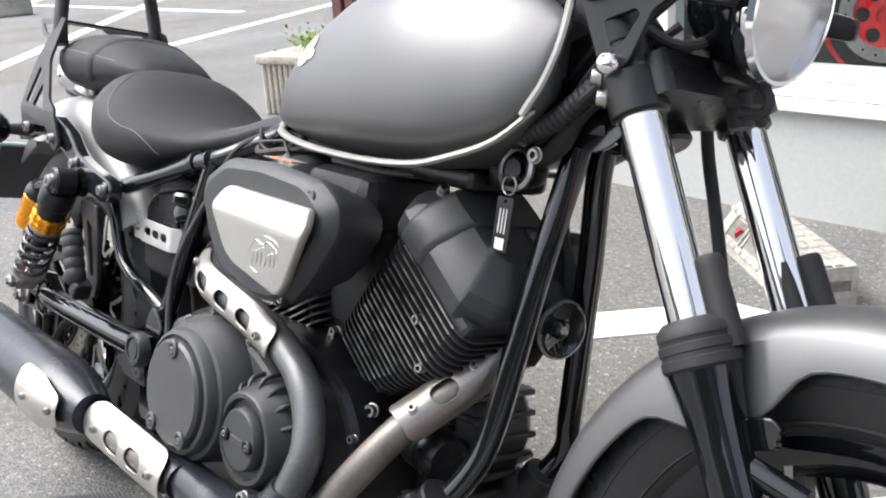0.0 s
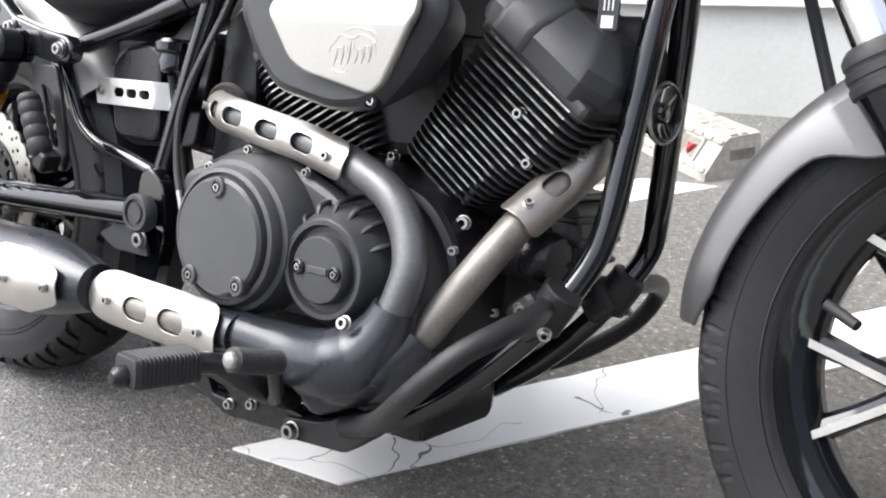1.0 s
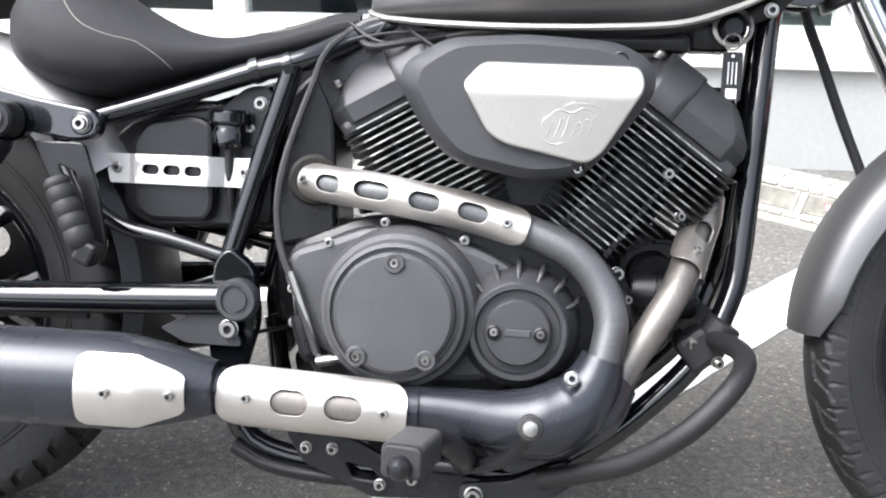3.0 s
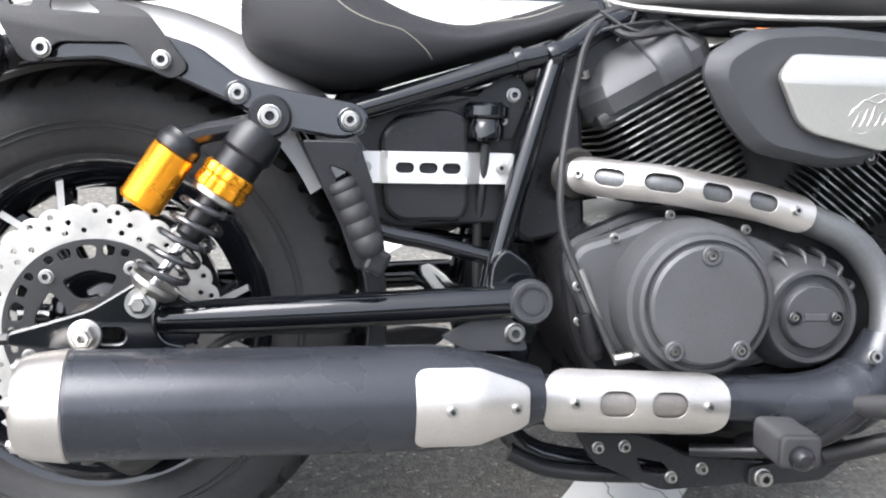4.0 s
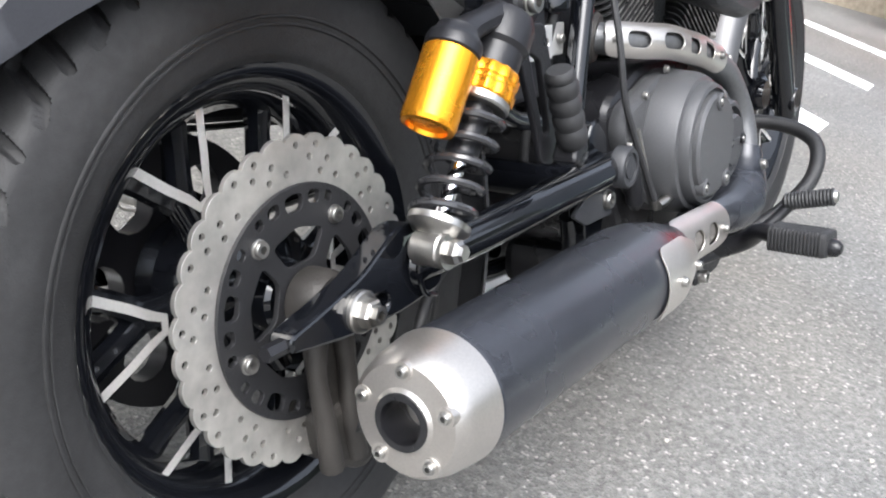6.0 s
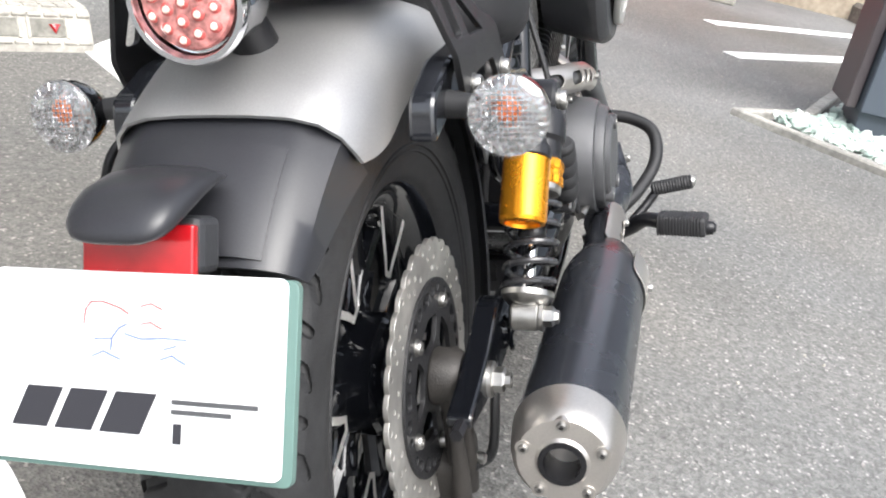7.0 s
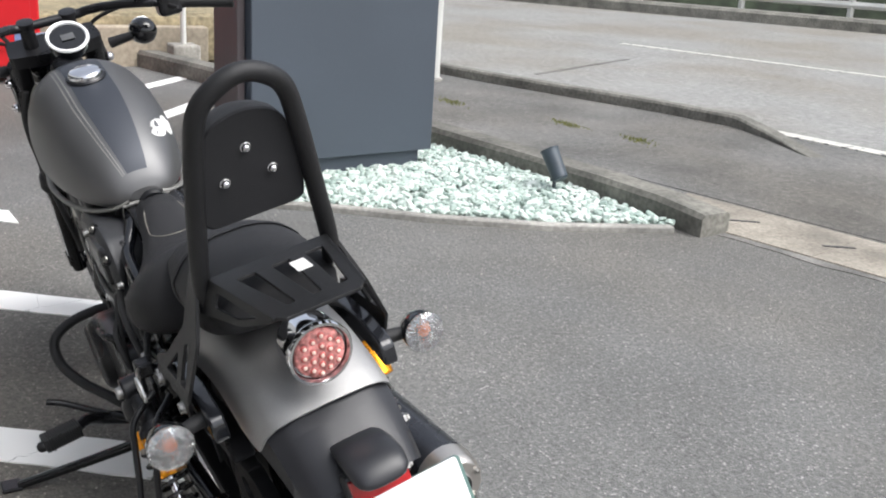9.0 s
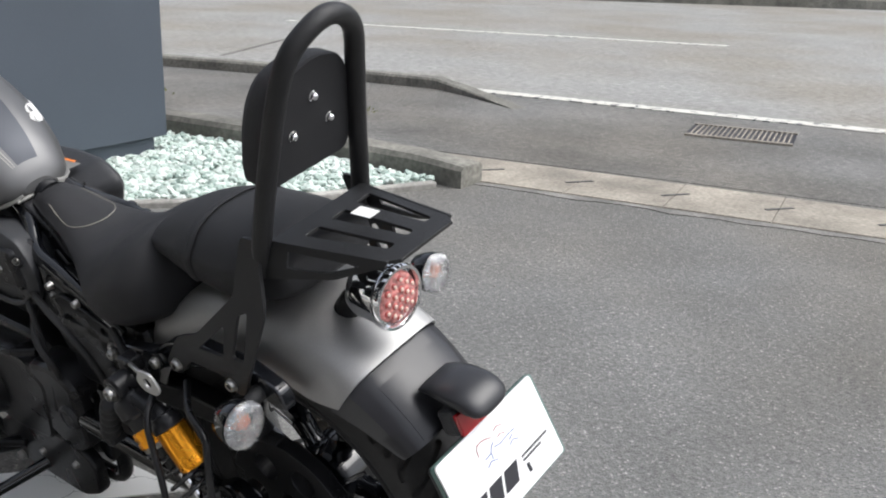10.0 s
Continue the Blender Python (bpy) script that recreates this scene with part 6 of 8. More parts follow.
def thread(pts, parent, r=0.0009):
    bpy.context.view_layer.update()
    laid = []
    for p in smooth_path(pts, 6):
        hit, at, n, _ = parent.closest_point_on_mesh(p)
        laid.append(at + n * 0.0004 if hit else p)
    part("stitching", tube(laid, r, 5, straight=True), "thread", parent)


for s in (-1,):
    thread([(x, s * y, z) for x, y, z in ((0.226, 0.082, 0.772), (0.2453, 0.118, 0.7512), (0.2653, 0.144, 0.7245), (0.2909, 0.1535, 0.6985), (0.3214, 0.148, 0.6850), (0.3552, 0.135, 0.6785), (0.3812, 0.1255, 0.6633), (0.396, 0.112, 0.648))], seat, 0.0008)
thread([(0.577, 0.036, 0.7365), (0.54, 0.0455, 0.7212), (0.505, 0.047, 0.7085), (0.480, 0.030, 0.7075), (0.472, 0, 0.7078), (0.480, -0.030, 0.7075), (0.505, -0.047, 0.7085), (0.54, -0.0465, 0.7205), (0.577, -0.038, 0.7360)], seat)
pillion = B("pillion_seat", loft([seat_section(*r) for r in spread_sections([(-0.122, 0.785, 0.762, 0.060, 0.0), (-0.114, 0.812, 0.752, 0.084, 0.006), (-0.085, 0.826, 0.738, 0.100, 0.014), (-0.02, 0.834, 0.720, 0.110, 0.016), (0.08, 0.830, 0.730, 0.106, 0.016), (0.15, 0.816, 0.740, 0.094, 0.014), (0.20, 0.796, 0.746, 0.078, 0.008), (0.222, 0.776, 0.750, 0.05, 0.0)], 34)]), "leather", "black vinyl pillion pad with a strap", sharp=60)
bpy.context.view_layer.update()
strap_path = []
for p in smooth_path([(0.075, -0.110, 0.735), (0.077, -0.1105, 0.775), (0.08, -0.099, 0.813), (0.085, -0.055, 0.829), (0.088, 0, 0.8325), (0.085, 0.055, 0.829), (0.08, 0.099, 0.813), (0.077, 0.1105, 0.775), (0.075, 0.110, 0.735)], 5):
    hit, at, n, _ = pillion.closest_point_on_mesh(p)
    strap_path.append(at + n * 0.0010)
B("seat_strap", tube(strap_path, 0.011, 8, flat=0.25, up=(1, 0, 0), straight=True), "leather", "black strap across the pillion pad")
for s in (-1,):
    thread([(-0.095, s * 0.0955, 0.79), (-0.02, s * 0.1055, 0.795), (0.08, s * 0.1015, 0.79), (0.15, s * 0.0895, 0.785)], pillion, 0.0006)

# -- fuel tank --
TY, TZ = 0.86, 0.95


def tank_section(x, top, bot, hw, n=40):
    out = []
    for q in range(n):
        a = math.tau * q / n
        c, s = math.cos(a), math.sin(a)
        y = hw * math.copysign(abs(c) ** (TY if s >= 0 else 0.72), c)
        wide = bot + (top - bot) * 0.34
        if s >= 0:
            z = wide + (top - wide) * abs(s) ** TZ
        else:
            z = wide - (wide - bot) * abs(s) ** 0.5
            y *= 1 - 0.10 * abs(s) ** 2
        out.append((x, y, z))
    return out


TANK = [(0.636, 0.762, 0.742, 0.030), (0.646, 0.788, 0.733, 0.058), (0.672, 0.828, 0.725, 0.082), (0.72, 0.872, 0.718, 0.106), (0.78, 0.912, 0.714, 0.124), (0.86, 0.950, 0.712, 0.138), (0.96, 0.978, 0.714, 0.146), (1.035, 0.968, 0.721, 0.141), (1.085, 0.957, 0.737, 0.131), (1.130, 0.946, 0.757, 0.121), (1.160, 0.936, 0.782, 0.112), (1.180, 0.924, 0.808, 0.104), (1.190, 0.910, 0.835, 0.094)]
tank_rows = spread_sections(TANK, 60)
def notched(bm):
    """The tank's front is hollowed round the steering head."""
    for v in bm.verts:
        k = min(1, max(0, (v.co.x - 1.07) / 0.11))
        v.co.x -= 0.085 * k * k * (3 - 2 * k) * max(0, 1 - (abs(v.co.y) / 0.075) ** 2)
    return bm


tank = B("fuel_tank", notched(loft([tank_section(*r) for r in tank_rows])), "tank", "matte grey metallic fuel tank with a dark centre band", sharp=70)
# painted band along the top, the same sheet a hair above
def top_band(y0, y1, lift):
    rows = []
    for x, top, bot, hw in tank_rows[6:50]:
        row = []
        for k in range(7):
            y = y0 + (y1 - y0) * k / 6
            y *= min(1, hw / 0.13)
            c = min(1.0, (abs(y) / hw) ** (1 / TY))
            wide = bot + (top - bot) * 0.34
            row.append((x, y, wide + (top - wide) * math.sqrt(max(0, 1 - c * c)) ** TZ + lift))
        rows.append(row)
    return skin(rows, 0.0006)


part("centre_band", top_band(-0.046, 0.040, 0.0012), "tank_band", tank, "dark graphite centre band")
for s in (-1, 1):
    if s > 0:
        part("pinstripe", top_band(0.049, 0.052, 0.0012), "lip", tank, "pale pinstripe")
        part("pinstripe", top_band(0.058, 0.061, 0.0012), "lip", tank, "pale pinstripe")
    lipp = []
    for x, top, bot, hw in tank_rows[2:54:2]:
        k = 0.94 if hw > 0.09 else 0.88
        lipp.append((x, s * hw * k, bot + 0.004))
    lipp += [(1.166, s * 0.108, 0.796), (1.182, s * 0.104, 0.826), (1.191, s * 0.098, 0.862), (1.188, s * 0.088, 0.892), (1.174, s * 0.070, 0.918)]
    part("seam_lip", tube(lipp, 0.0062, 8, per=2, flat=0.7), "lip", tank, "pale welded seam along the tank's lower edge")
part("seam_lip", tube([(x, 0.9 * hw * math.cos(a), z) for x, hw, z, a in [(0.641, 0.055, 0.736, math.pi * q / 8) for q in range(9)]], 0.005, 8, per=2), "lip", tank)
def tank_emblem(s, x0, z0):
    rows = np.array(tank_rows)
    bm = bmesh.new()
    for du, dv, r in ((-0.030, 0.002, 0.016), (-0.010, 0.010, 0.021), (0.008, -0.008, 0.020), (0.024, 0.010, 0.014), (0.036, -0.004, 0.011)):
        ring = []
        for q in range(10):
            a = math.tau * q / 10
            x, zz = x0 + du + r * math.cos(a) * 1.1, z0 + dv + r * math.sin(a) * 0.7
            top, bot, hw = (float(np.interp(x, rows[:, 0], rows[:, k])) for k in (1, 2, 3))
            wide = bot + (top - bot) * 0.34
            sn = min(1, (max(0, zz - wide) / (top - wide)) ** (1 / TZ))
            y = hw * math.sqrt(max(0, 1 - sn * sn)) ** TY
            ring.append(bm.verts.new((x, s * (y + 0.0016), zz)))
        bm.faces.new(ring)
    bmesh.ops.solidify(bm, geom=bm.faces[:], thickness=0.001)
    return bm


part("emblem", tank_emblem(-1, 0.752, 0.838), "white", tank, "pale irregular tank emblem")
tank.location.y = 0.011
cap = part("filler_cap", lathe([(0.0, -0.02), (0.034, -0.02), (0.036, -0.004), (0.0365, 0.010), (0.034, 0.014), (0.028, 0.0165), (0.012, 0.0185), (0, 0.0185)], (0.892, 0.0, 0.959), (-0.2, 0, 1), 36), "chrome", tank, "chrome filler cap")
part("cap_ring", lathe([(0.040, -0.006), (0.043, 0.0), (0.040, 0.003)], (0.892, 0.0, 0.959), (-0.2, 0, 1), 36), "satin_black", tank)

# -- engine --
case = B("crankcase", side_plate(softened([(0.555, 0.43), (0.575, 0.31), (0.62, 0.23), (0.70, 0.18), (0.90, 0.165), (0.97, 0.205), (1.005, 0.30), (1.005, 0.38), (0.96, 0.44), (0.85, 0.475), (0.66, 0.475)], 0.03), -0.125, 0.125, bevel=0.012), "satin_black", "black V-twin crankcase")
cover = B("clutch_housing", side_plate(softened([(0.560, 0.395), (0.572, 0.428), (0.618, 0.442), (0.668, 0.462), (0.735, 0.464), (0.795, 0.446), (0.84, 0.428), (0.875, 0.40), (0.89, 0.355), (0.88, 0.315), (0.85, 0.285), (0.80, 0.272), (0.655, 0.277), (0.600, 0.312)], 0.02), -0.12, -0.150, bevel=0.010), "engine", "charcoal right-hand engine cover")
part("clutch_cover", lathe([(0.1015, 0.115), (0.1010, 0.150), (0.0985, 0.180), (0.0930, 0.194), (0.0865, 0.196), (0.086, 0.203), (0.083, 0.210), (0.078, 0.212), (0.077, 0.207), (0.073, 0.207), (0.072, 0.216), (0.068, 0.220), (0.0, 0.221)], (0.716, 0, 0.364), (0, -1, 0), 56), "engine", cover, "round charcoal clutch cover")
for x, z in ((0.715, 0.424), (0.674, 0.311), (0.757, 0.311)):
    a = math.atan2(z - 0.364, x - 0.716)
    lug = part("bolt_lug", lathe([(0.0125, 0.20), (0.0125, 0.2225), (0.011, 0.224), (0.0075, 0.224), (0.0075, 0.219), (0, 0.219)], (x, 0, z), (0, -1, 0), 18), "engine", cover)
    bolt((x, -0.2195, z), (0, -1, 0), 0.0052, lug, h=0.005)
part("generator_cover", lathe([(0.076, 0.115), (0.074, 0.150), (0.069, 0.170), (0.062, 0.178), (0.0605, 0.189), (0.0575, 0.192), (0.052, 0.192), (0.0495, 0.184), (0.041, 0.184), (0.040, 0.196), (0.0375, 0.199), (0.0, 0.2)], (0.862, 0, 0.347), (0, -1, 0), 48), "head_grey", cover, "stepped round charcoal cover")
part("cap_plate", box((0.862, -0.2000, 0.347), (0.030, 0.0028, 0.0085), 0.001), "engine", cover, "raised name bar without lettering")
for x in (0.834, 0.889):
    part("screw_recess", lathe([(0.0088, -0.002), (0.0088, 0.0035), (0.0072, 0.0045), (0.0068, 0.001), (0, 0.001)], (x, -0.199, 0.347), (0, -1, 0), 16), "satin_black", cover)
    bolt((x, -0.199, 0.347), (0, -1, 0), 0.0044, cover, h=0.005)
for k in range(6):
    a = radians(28 + 21.5 * k)
    rr = Vector((math.cos(a), 0, math.sin(a)))
    c0 = Vector((0.862, 0, 0.347))
    part("rib", tube([c0 + rr * 0.058 + Vector((0, -0.176, 0)), c0 + rr * 0.074 + Vector((0, -0.168, 0)), c0 + rr * 0.080 + Vector((0, -0.145, 0)), c0 + rr * 0.082 + Vector((0, -0.118, 0))], [0.0022, 0.0034, 0.0036, 0.0034], 8), "head_grey", cover)
for x, z in ((0.620, 0.438), (0.690, 0.467), (0.790, 0.450), (0.575, 0.378), (0.578, 0.335)):
    bolt((x, -0.1485, z), (0, -1, 0), 0.0052, cover, h=0.006)
left_cover = B("left_cover", side_plate(softened([(0.56, 0.42), (0.64, 0.465), (0.80, 0.455), (0.93, 0.41), (0.955, 0.34), (0.91, 0.27), (0.78, 0.235), (0.62, 0.25)], 0.03), 0.115, 0.175, bevel=0.015), "satin_black", "black left-hand engine cover")
part("alternator_cover", lathe([(0.095, 0.115), (0.09, 0.175), (0.08, 0.195), (0.07, 0.2), (0, 0.202)], (0.84, 0, 0.345), (0, 1, 0), 40), "satin_black", left_cover)


def cylinder(tilt, lean, name, label):
    """A finned cylinder and its head, leaning by tilt degrees from upright, ahead positive."""
    a = radians(tilt)
    o = Vector((0.852, 0, 0.345))
    up, fw = Vector((math.sin(a), 0, math.cos(a))), Vector((math.cos(a), 0, -math.sin(a)))

    def place(bm):
        for v in bm.verts:
            v.co = o + fw * v.co.x + Vector((0, v.co.y, 0)) + up * v.co.z
        return bm

    cyl = B(name, place(lathe([(0.062, 0.10), (0.066, 0.30)], (0, 0, 0), (0, 0, 1), 30)), "fin", label)
    for k in range(19):
        s = 0.134 + 0.00995 * k
        g = min(1, k / 11.6)
        half, mid, yy = 0.060 + 0.028 * g, lean * (-0.012 + 0.030 * g), 0.078 + 0.010 * g
        bm = plate(rounded(mid, 0, 2 * half, 2 * yy, 0.024, 4), (), 0.0030, 0.0006)
        for v in bm.verts:
            v.co.z += s
        fin = part("fin", place(bm), "fin", cyl)
        bm = box((mid, -yy - 0.0002, s), (2 * half - 0.05, 0.0012, 0.0022))
        part("machined_edge", place(bm), "fin_edge", fin, "bright machined fin edge")
    for k in (-1, 1):
        part("stud_column", place(box((0.034 * k + lean * 0.006, -0.066, 0.222), (0.008, 0.012, 0.17), 0.002)), "fin", cyl)
    head = part("head", place(box((lean * 0.012, 0, 0.318), (0.172, 0.17, 0.024), 0.008)), "fin", cyl)
    rows = []
    for z, hx, hy in ((0.322, 0.096, 0.092), (0.345, 0.098, 0.094), (0.360, 0.092, 0.088), (0.384, 0.066, 0.066), (0.391, 0.056, 0.058)):
        rows.append([(x, y, z) for x, y in softened([(hx, hy * 0.62), (hx * 0.72, hy), (-hx * 0.72, hy), (-hx, hy * 0.62), (-hx, -hy * 0.62), (-hx * 0.72, -hy), (hx * 0.72, -hy), (hx, -hy * 0.62)], 0.006, 2)])
    part("head_cover", place(loft(rows)), "head_grey", cyl, "dark grey chamfered head cover", sharp=24)
    strap = []
    for z, hy in ((0.322, 0.0955), (0.346, 0.0975), (0.362, 0.0915), (0.387, 0.069), (0.395, 0.060)):
        strap.append([(x, y, z) for x, y in rounded(-0.030 * lean / abs(lean), 0, 0.058, 2 * hy, 0.012, 3)])
    part("cover_band", place(loft(strap)), "head_grey", cyl)
    for w in (-0.07,):
        bolt(o + fw * w + Vector((0, -0.055, 0)) + up * 0.378, up + Vector((0, -0.4, 0)), 0.007, cyl, h=0.01)
    return cyl, place


rear_cyl, place_r = cylinder(-29.5, -0.4, "rear_cylinder", "black finned rear cylinder with grey head cover")
front_cyl, place_f = cylinder(36, 1.0, "front_cylinder", "black finned front cylinder with grey head cover")
for x, y, z in ((1.038, -0.089, 0.544), (0.851, -0.065, 0.477)):
    bolt((x, y + 0.010, z), (0, -1, 0), 0.0065, front_cyl, h=0.012)
for x, y, z, r in ((0.981, -0.089, 0.413, 0.0082), (0.993, -0.122, 0.385, 0.0052), (1.003, -0.036, 0.305, 0.0052), (1.055, -0.086, 0.490, 0.0056)):
    bolt((x - 0.002, y + 0.004, z), (0.35, -1, 0.1), r, front_cyl, h=0.011)
B("valley_cover", box((0.845, 0, 0.555), (0.16, 0.12, 0.16), 0.02), "fin", "dark intake housing between the cylinders")
B("oil_filter", lathe([(0.030, 0), (0.032, 0.01), (0.032, 0.03), (0.0305, 0.031), (0.0305, 0.033), (0.032, 0.034), (0.032, 0.052), (0.0305, 0.053), (0.0305, 0.055), (0.032, 0.056), (0.031, 0.076), (0.026, 0.084), (0, 0.085)], (1.005, -0.04, 0.388), (1.0, -0.12, -0.06), 28), "satin_black", "black oil filter can")
B("starter_motor", lathe([(0.03, 0), (0.032, 0.01), (0.032, 0.09), (0.026, 0.10), (0, 0.10)], (1.005, 0.06, 0.41), (0.3, -1, 0), 24), "satin_black")
nose = B("crankcase_nose", side_plate(softened([(0.985, 0.47), (1.040, 0.475), (1.085, 0.445), (1.098, 0.40), (1.080, 0.35), (1.05, 0.30), (0.985, 0.27)], 0.02), -0.02, 0.085, bevel=0.012), "case_black", "black ribbed front of the crankcase")
for k in range(6):
    part("rib", box((1.072 - 0.006 * abs(k - 2.2), 0.03, 0.455 - 0.026 * k), (0.06, 0.11, 0.008), 0.002, 1), "case_black", nose)
B("sensor_block", box((1.105, 0.055, 0.615), (0.055, 0.07, 0.10), 0.012), "satin_black", "black sensor block beside the front head")
B("wire_bundle", tube([(1.13, 0.03, 0.70), (1.125, 0.045, 0.66), (1.135, 0.06, 0.61), (1.120, 0.06, 0.55), (1.10, 0.05, 0.50)], 0.009, 8), "grip")
B("sump", box((0.80, 0, 0.165), (0.30, 0.18, 0.07), 0.02), "satin_black", "black sump under the crankcase")

# -- airbox covers --
AB = softened([(0.706, 0.635), (0.712, 0.660), (0.760, 0.690), (0.855, 0.697), (0.962, 0.691), (1.002, 0.668), (1.006, 0.636), (0.962, 0.572), (0.926, 0.534), (0.868, 0.527), (0.772, 0.546), (0.735, 0.584)], 0.02, 5)


def airbox(s, outline, y_in, y_out, ctr, name, label):
    rows = []
    for q, k in ((0.0, 0.70), (0.25, 0.80), (0.50, 0.90), (0.72, 0.975), (0.80, 1.0), (0.86, 1.0), (0.95, 0.94), (1.0, 0.85)):
        y = y_in + q * (y_out - y_in)
        rows.append([(ctr[0] + (x - ctr[0]) * k, s * y, ctr[1] + (z - ctr[1]) * k) for x, z in outline])
    return B(name, loft(rows), "plastic", label, sharp=30)


abx = airbox(-1, AB, 0.095, 0.206, (0.866, 0.612), "airbox_cover", "dark grey airbox cover with a silver panel")
face = plate(softened([(0.784, 0.634), (0.806, 0.661), (0.985, 0.661), (0.991, 0.636), (0.947, 0.562), (0.930, 0.549), (0.836, 0.568), (0.815, 0.580)], 0.010), (), 0.012, 0.003, cuts_v=(0.600, 0.612, 0.620, 0.625, 0.630, 0.635, 0.641, 0.647, 0.653))
for v in face.verts:
    x, z = v.co.x, v.co.y
    ridge = 0.016 - 0.0085 * max(0.0, (z - 0.628) / 0.033) ** 1.6 - 0.012 * max(0.0, (0.625 - z) / 0.076)
    v.co = Vector((x, -0.2055 + v.co.z - ridge, z))
panel = part("silver_panel", face, "silver", abx, "brushed silver airbox panel with an embossed mark")
def emboss(pts, r=0.0017):
    part("embossed_stroke", tube([(x, -0.2108 - 0.016 + 0.012 * max(0.0, (0.625 - z) / 0.076), z) for x, z in pts], [r * 0.7, r, r * 0.6], 6, flat=0.7), "silver", panel)


# a curled crest and a row of slanting strokes, raised from the sheet
for k in range(6):
    x, h = 0.882 + 0.0095 * k, 0.018 + 0.004 * (k % 3)
    emboss([(x, 0.577 + 0.001 * k), (x + 0.0045, 0.577 + h * 0.55), (x + 0.0062, 0.577 + h)])
    emboss([(x + 0.0062, 0.577 + h), (x + 0.0105, 0.579 + h * 0.9), (x + 0.0120, 0.577 + h * 0.55)], 0.0013)
emboss([(0.884, 0.600), (0.894, 0.609), (0.910, 0.606), (0.922, 0.611), (0.938, 0.606)], 0.0016)
emboss([(0.900, 0.612), (0.912, 0.617), (0.930, 0.616), (0.941, 0.612), (0.944, 0.603)], 0.0014)
emboss([(0.878, 0.574), (0.892, 0.570), (0.904, 0.573)], 0.0013)
emboss([(0.876, 0.590), (0.880, 0.598), (0.888, 0.603)], 0.0013)
for x, y, z in ((0.757, -0.186, 0.660), (0.962, -0.196, 0.670), (0.765, -0.176, 0.571), (0.921, -0.194, 0.543)):
    part("bolt_recess", lathe([(0.0095, -0.002), (0.0095, 0.008), (0.0075, 0.009), (0.0072, 0.002), (0, 0.002)], (x, y, z), (0, -1, 0), 18), "satin_black", abx)
    bolt((x, y - 0.002, z), (0, -1, 0), 0.0052, abx, h=0.006)
part("warning_label", box((0.80, -0.135, 0.6955), (0.06, 0.03, 0.0015)), "lip", abx, "white and orange warning label")
part("label_bar", box((0.815, -0.150, 0.6968), (0.05, 0.006, 0.0012)), "warn", abx)
LB = softened([(0.535, 0.640), (0.56, 0.700), (0.64, 0.722), (0.76, 0.715), (0.82, 0.68), (0.82, 0.60), (0.74, 0.555), (0.62, 0.550), (0.555, 0.58)], 0.025, 4)
lbx = airbox(1, LB, 0.05, 0.135, (0.68, 0.640), "left_side_cover", "dark grey left side cover with a moulded box")
for x, y, z in ((0.634, 0.131, 0.713), (0.563, 0.133, 0.669)):
    part("bolt_recess", lathe([(0.012, -0.004), (0.012, 0.003), (0.0095, 0.004), (0.009, 0.001), (0, 0.001)], (x, y, z), (-0.25, 0.75, 0.6), 18), "satin_black", lbx)
    bolt((x, y, z), (-0.25, 0.75, 0.6), 0.0065, lbx, h=0.007)
part("moulded_box", box((0.615, 0.115, 0.650), (0.10, 0.06, 0.085), 0.010), "satin_black", lbx)
part("lower_rib", tube([(0.56, 0.128, 0.60), (0.60, 0.140, 0.575), (0.68, 0.142, 0.572), (0.76, 0.136, 0.59)], 0.006, 8), "satin_black", lbx)
for x, z in ((0.679, 0.694), (0.614, 0.648)):
    bolt((x, 0.138, z), (0, 1, 0), 0.008, lbx, h=0.01)

# -- exhaust --
muf = B("muffler", lathe([(0.057, 0.045), (0.0588, 0.05), (0.0588, 0.43), (0.0555, 0.46), (0.046, 0.505), (0.038, 0.535), (0.032, 0.555), (0.0, 0.555)], (-0.045, -0.2405, 0.2625), (1, 0.016, 0.003), 56), "muffler", "satin black round muffler")
part("end_cap", lathe([(0.0215, 0.03), (0.0215, -0.002), (0.0240, -0.004), (0.028, -0.001), (0.047, 0.001), (0.0525, 0.007), (0.0562, 0.020), (0.0595, 0.046), (0.060, 0.052), (0.058, 0.054)], (-0.052, -0.2405, 0.2625), (1, 0.016, 0.003), 56), "shield", muf, "satin nickel muffler end cap")
part("outlet", lathe([(0.0190, 0.0), (0.0245, 0.0), (0.0250, 0.004), (0.0250, 0.10), (0.0190, 0.10), (0.0190, 0.0)], (-0.0575, -0.2405, 0.2625), (1, 0.016, 0), 32), "satin_black", muf)
# black disc across the bore, painted as the shade within the pipe
part("outlet_shade", lathe([(0.022, 0.0), (0, 0.0)], (0.04, -0.239, 0.2625), (1, 0.016, 0), 24), "ink", muf)
for k in range(5):
    a = radians(90 + 72 * k)
    part("cap_boss", lathe([(0.0095, -0.004), (0.0085, 0.003), (0, 0.003)], (-0.050, -0.2405 + 0.0415 * math.cos(a), 0.2625 + 0.0415 * math.sin(a)), (-1, 0, 0), 14), "shield", muf)
    bolt((-0.053, -0.2405 + 0.0415 * math.cos(a), 0.2625 + 0.0415 * math.sin(a)), (-1, 0, 0), 0.0048, muf, h=0.004)
shield("muffler_shield", [(0.360, -0.2345, 0.2635), (0.42, -0.2335, 0.2637), (0.487, -0.2325, 0.264)], 0.0613, 0.0475, (), ((0.038, 0.0), (0.111, 0.002)), muf, "shield", (0, -1, 0.0), label="curved satin nickel heat shield", ends=0.014, taper=0.22)
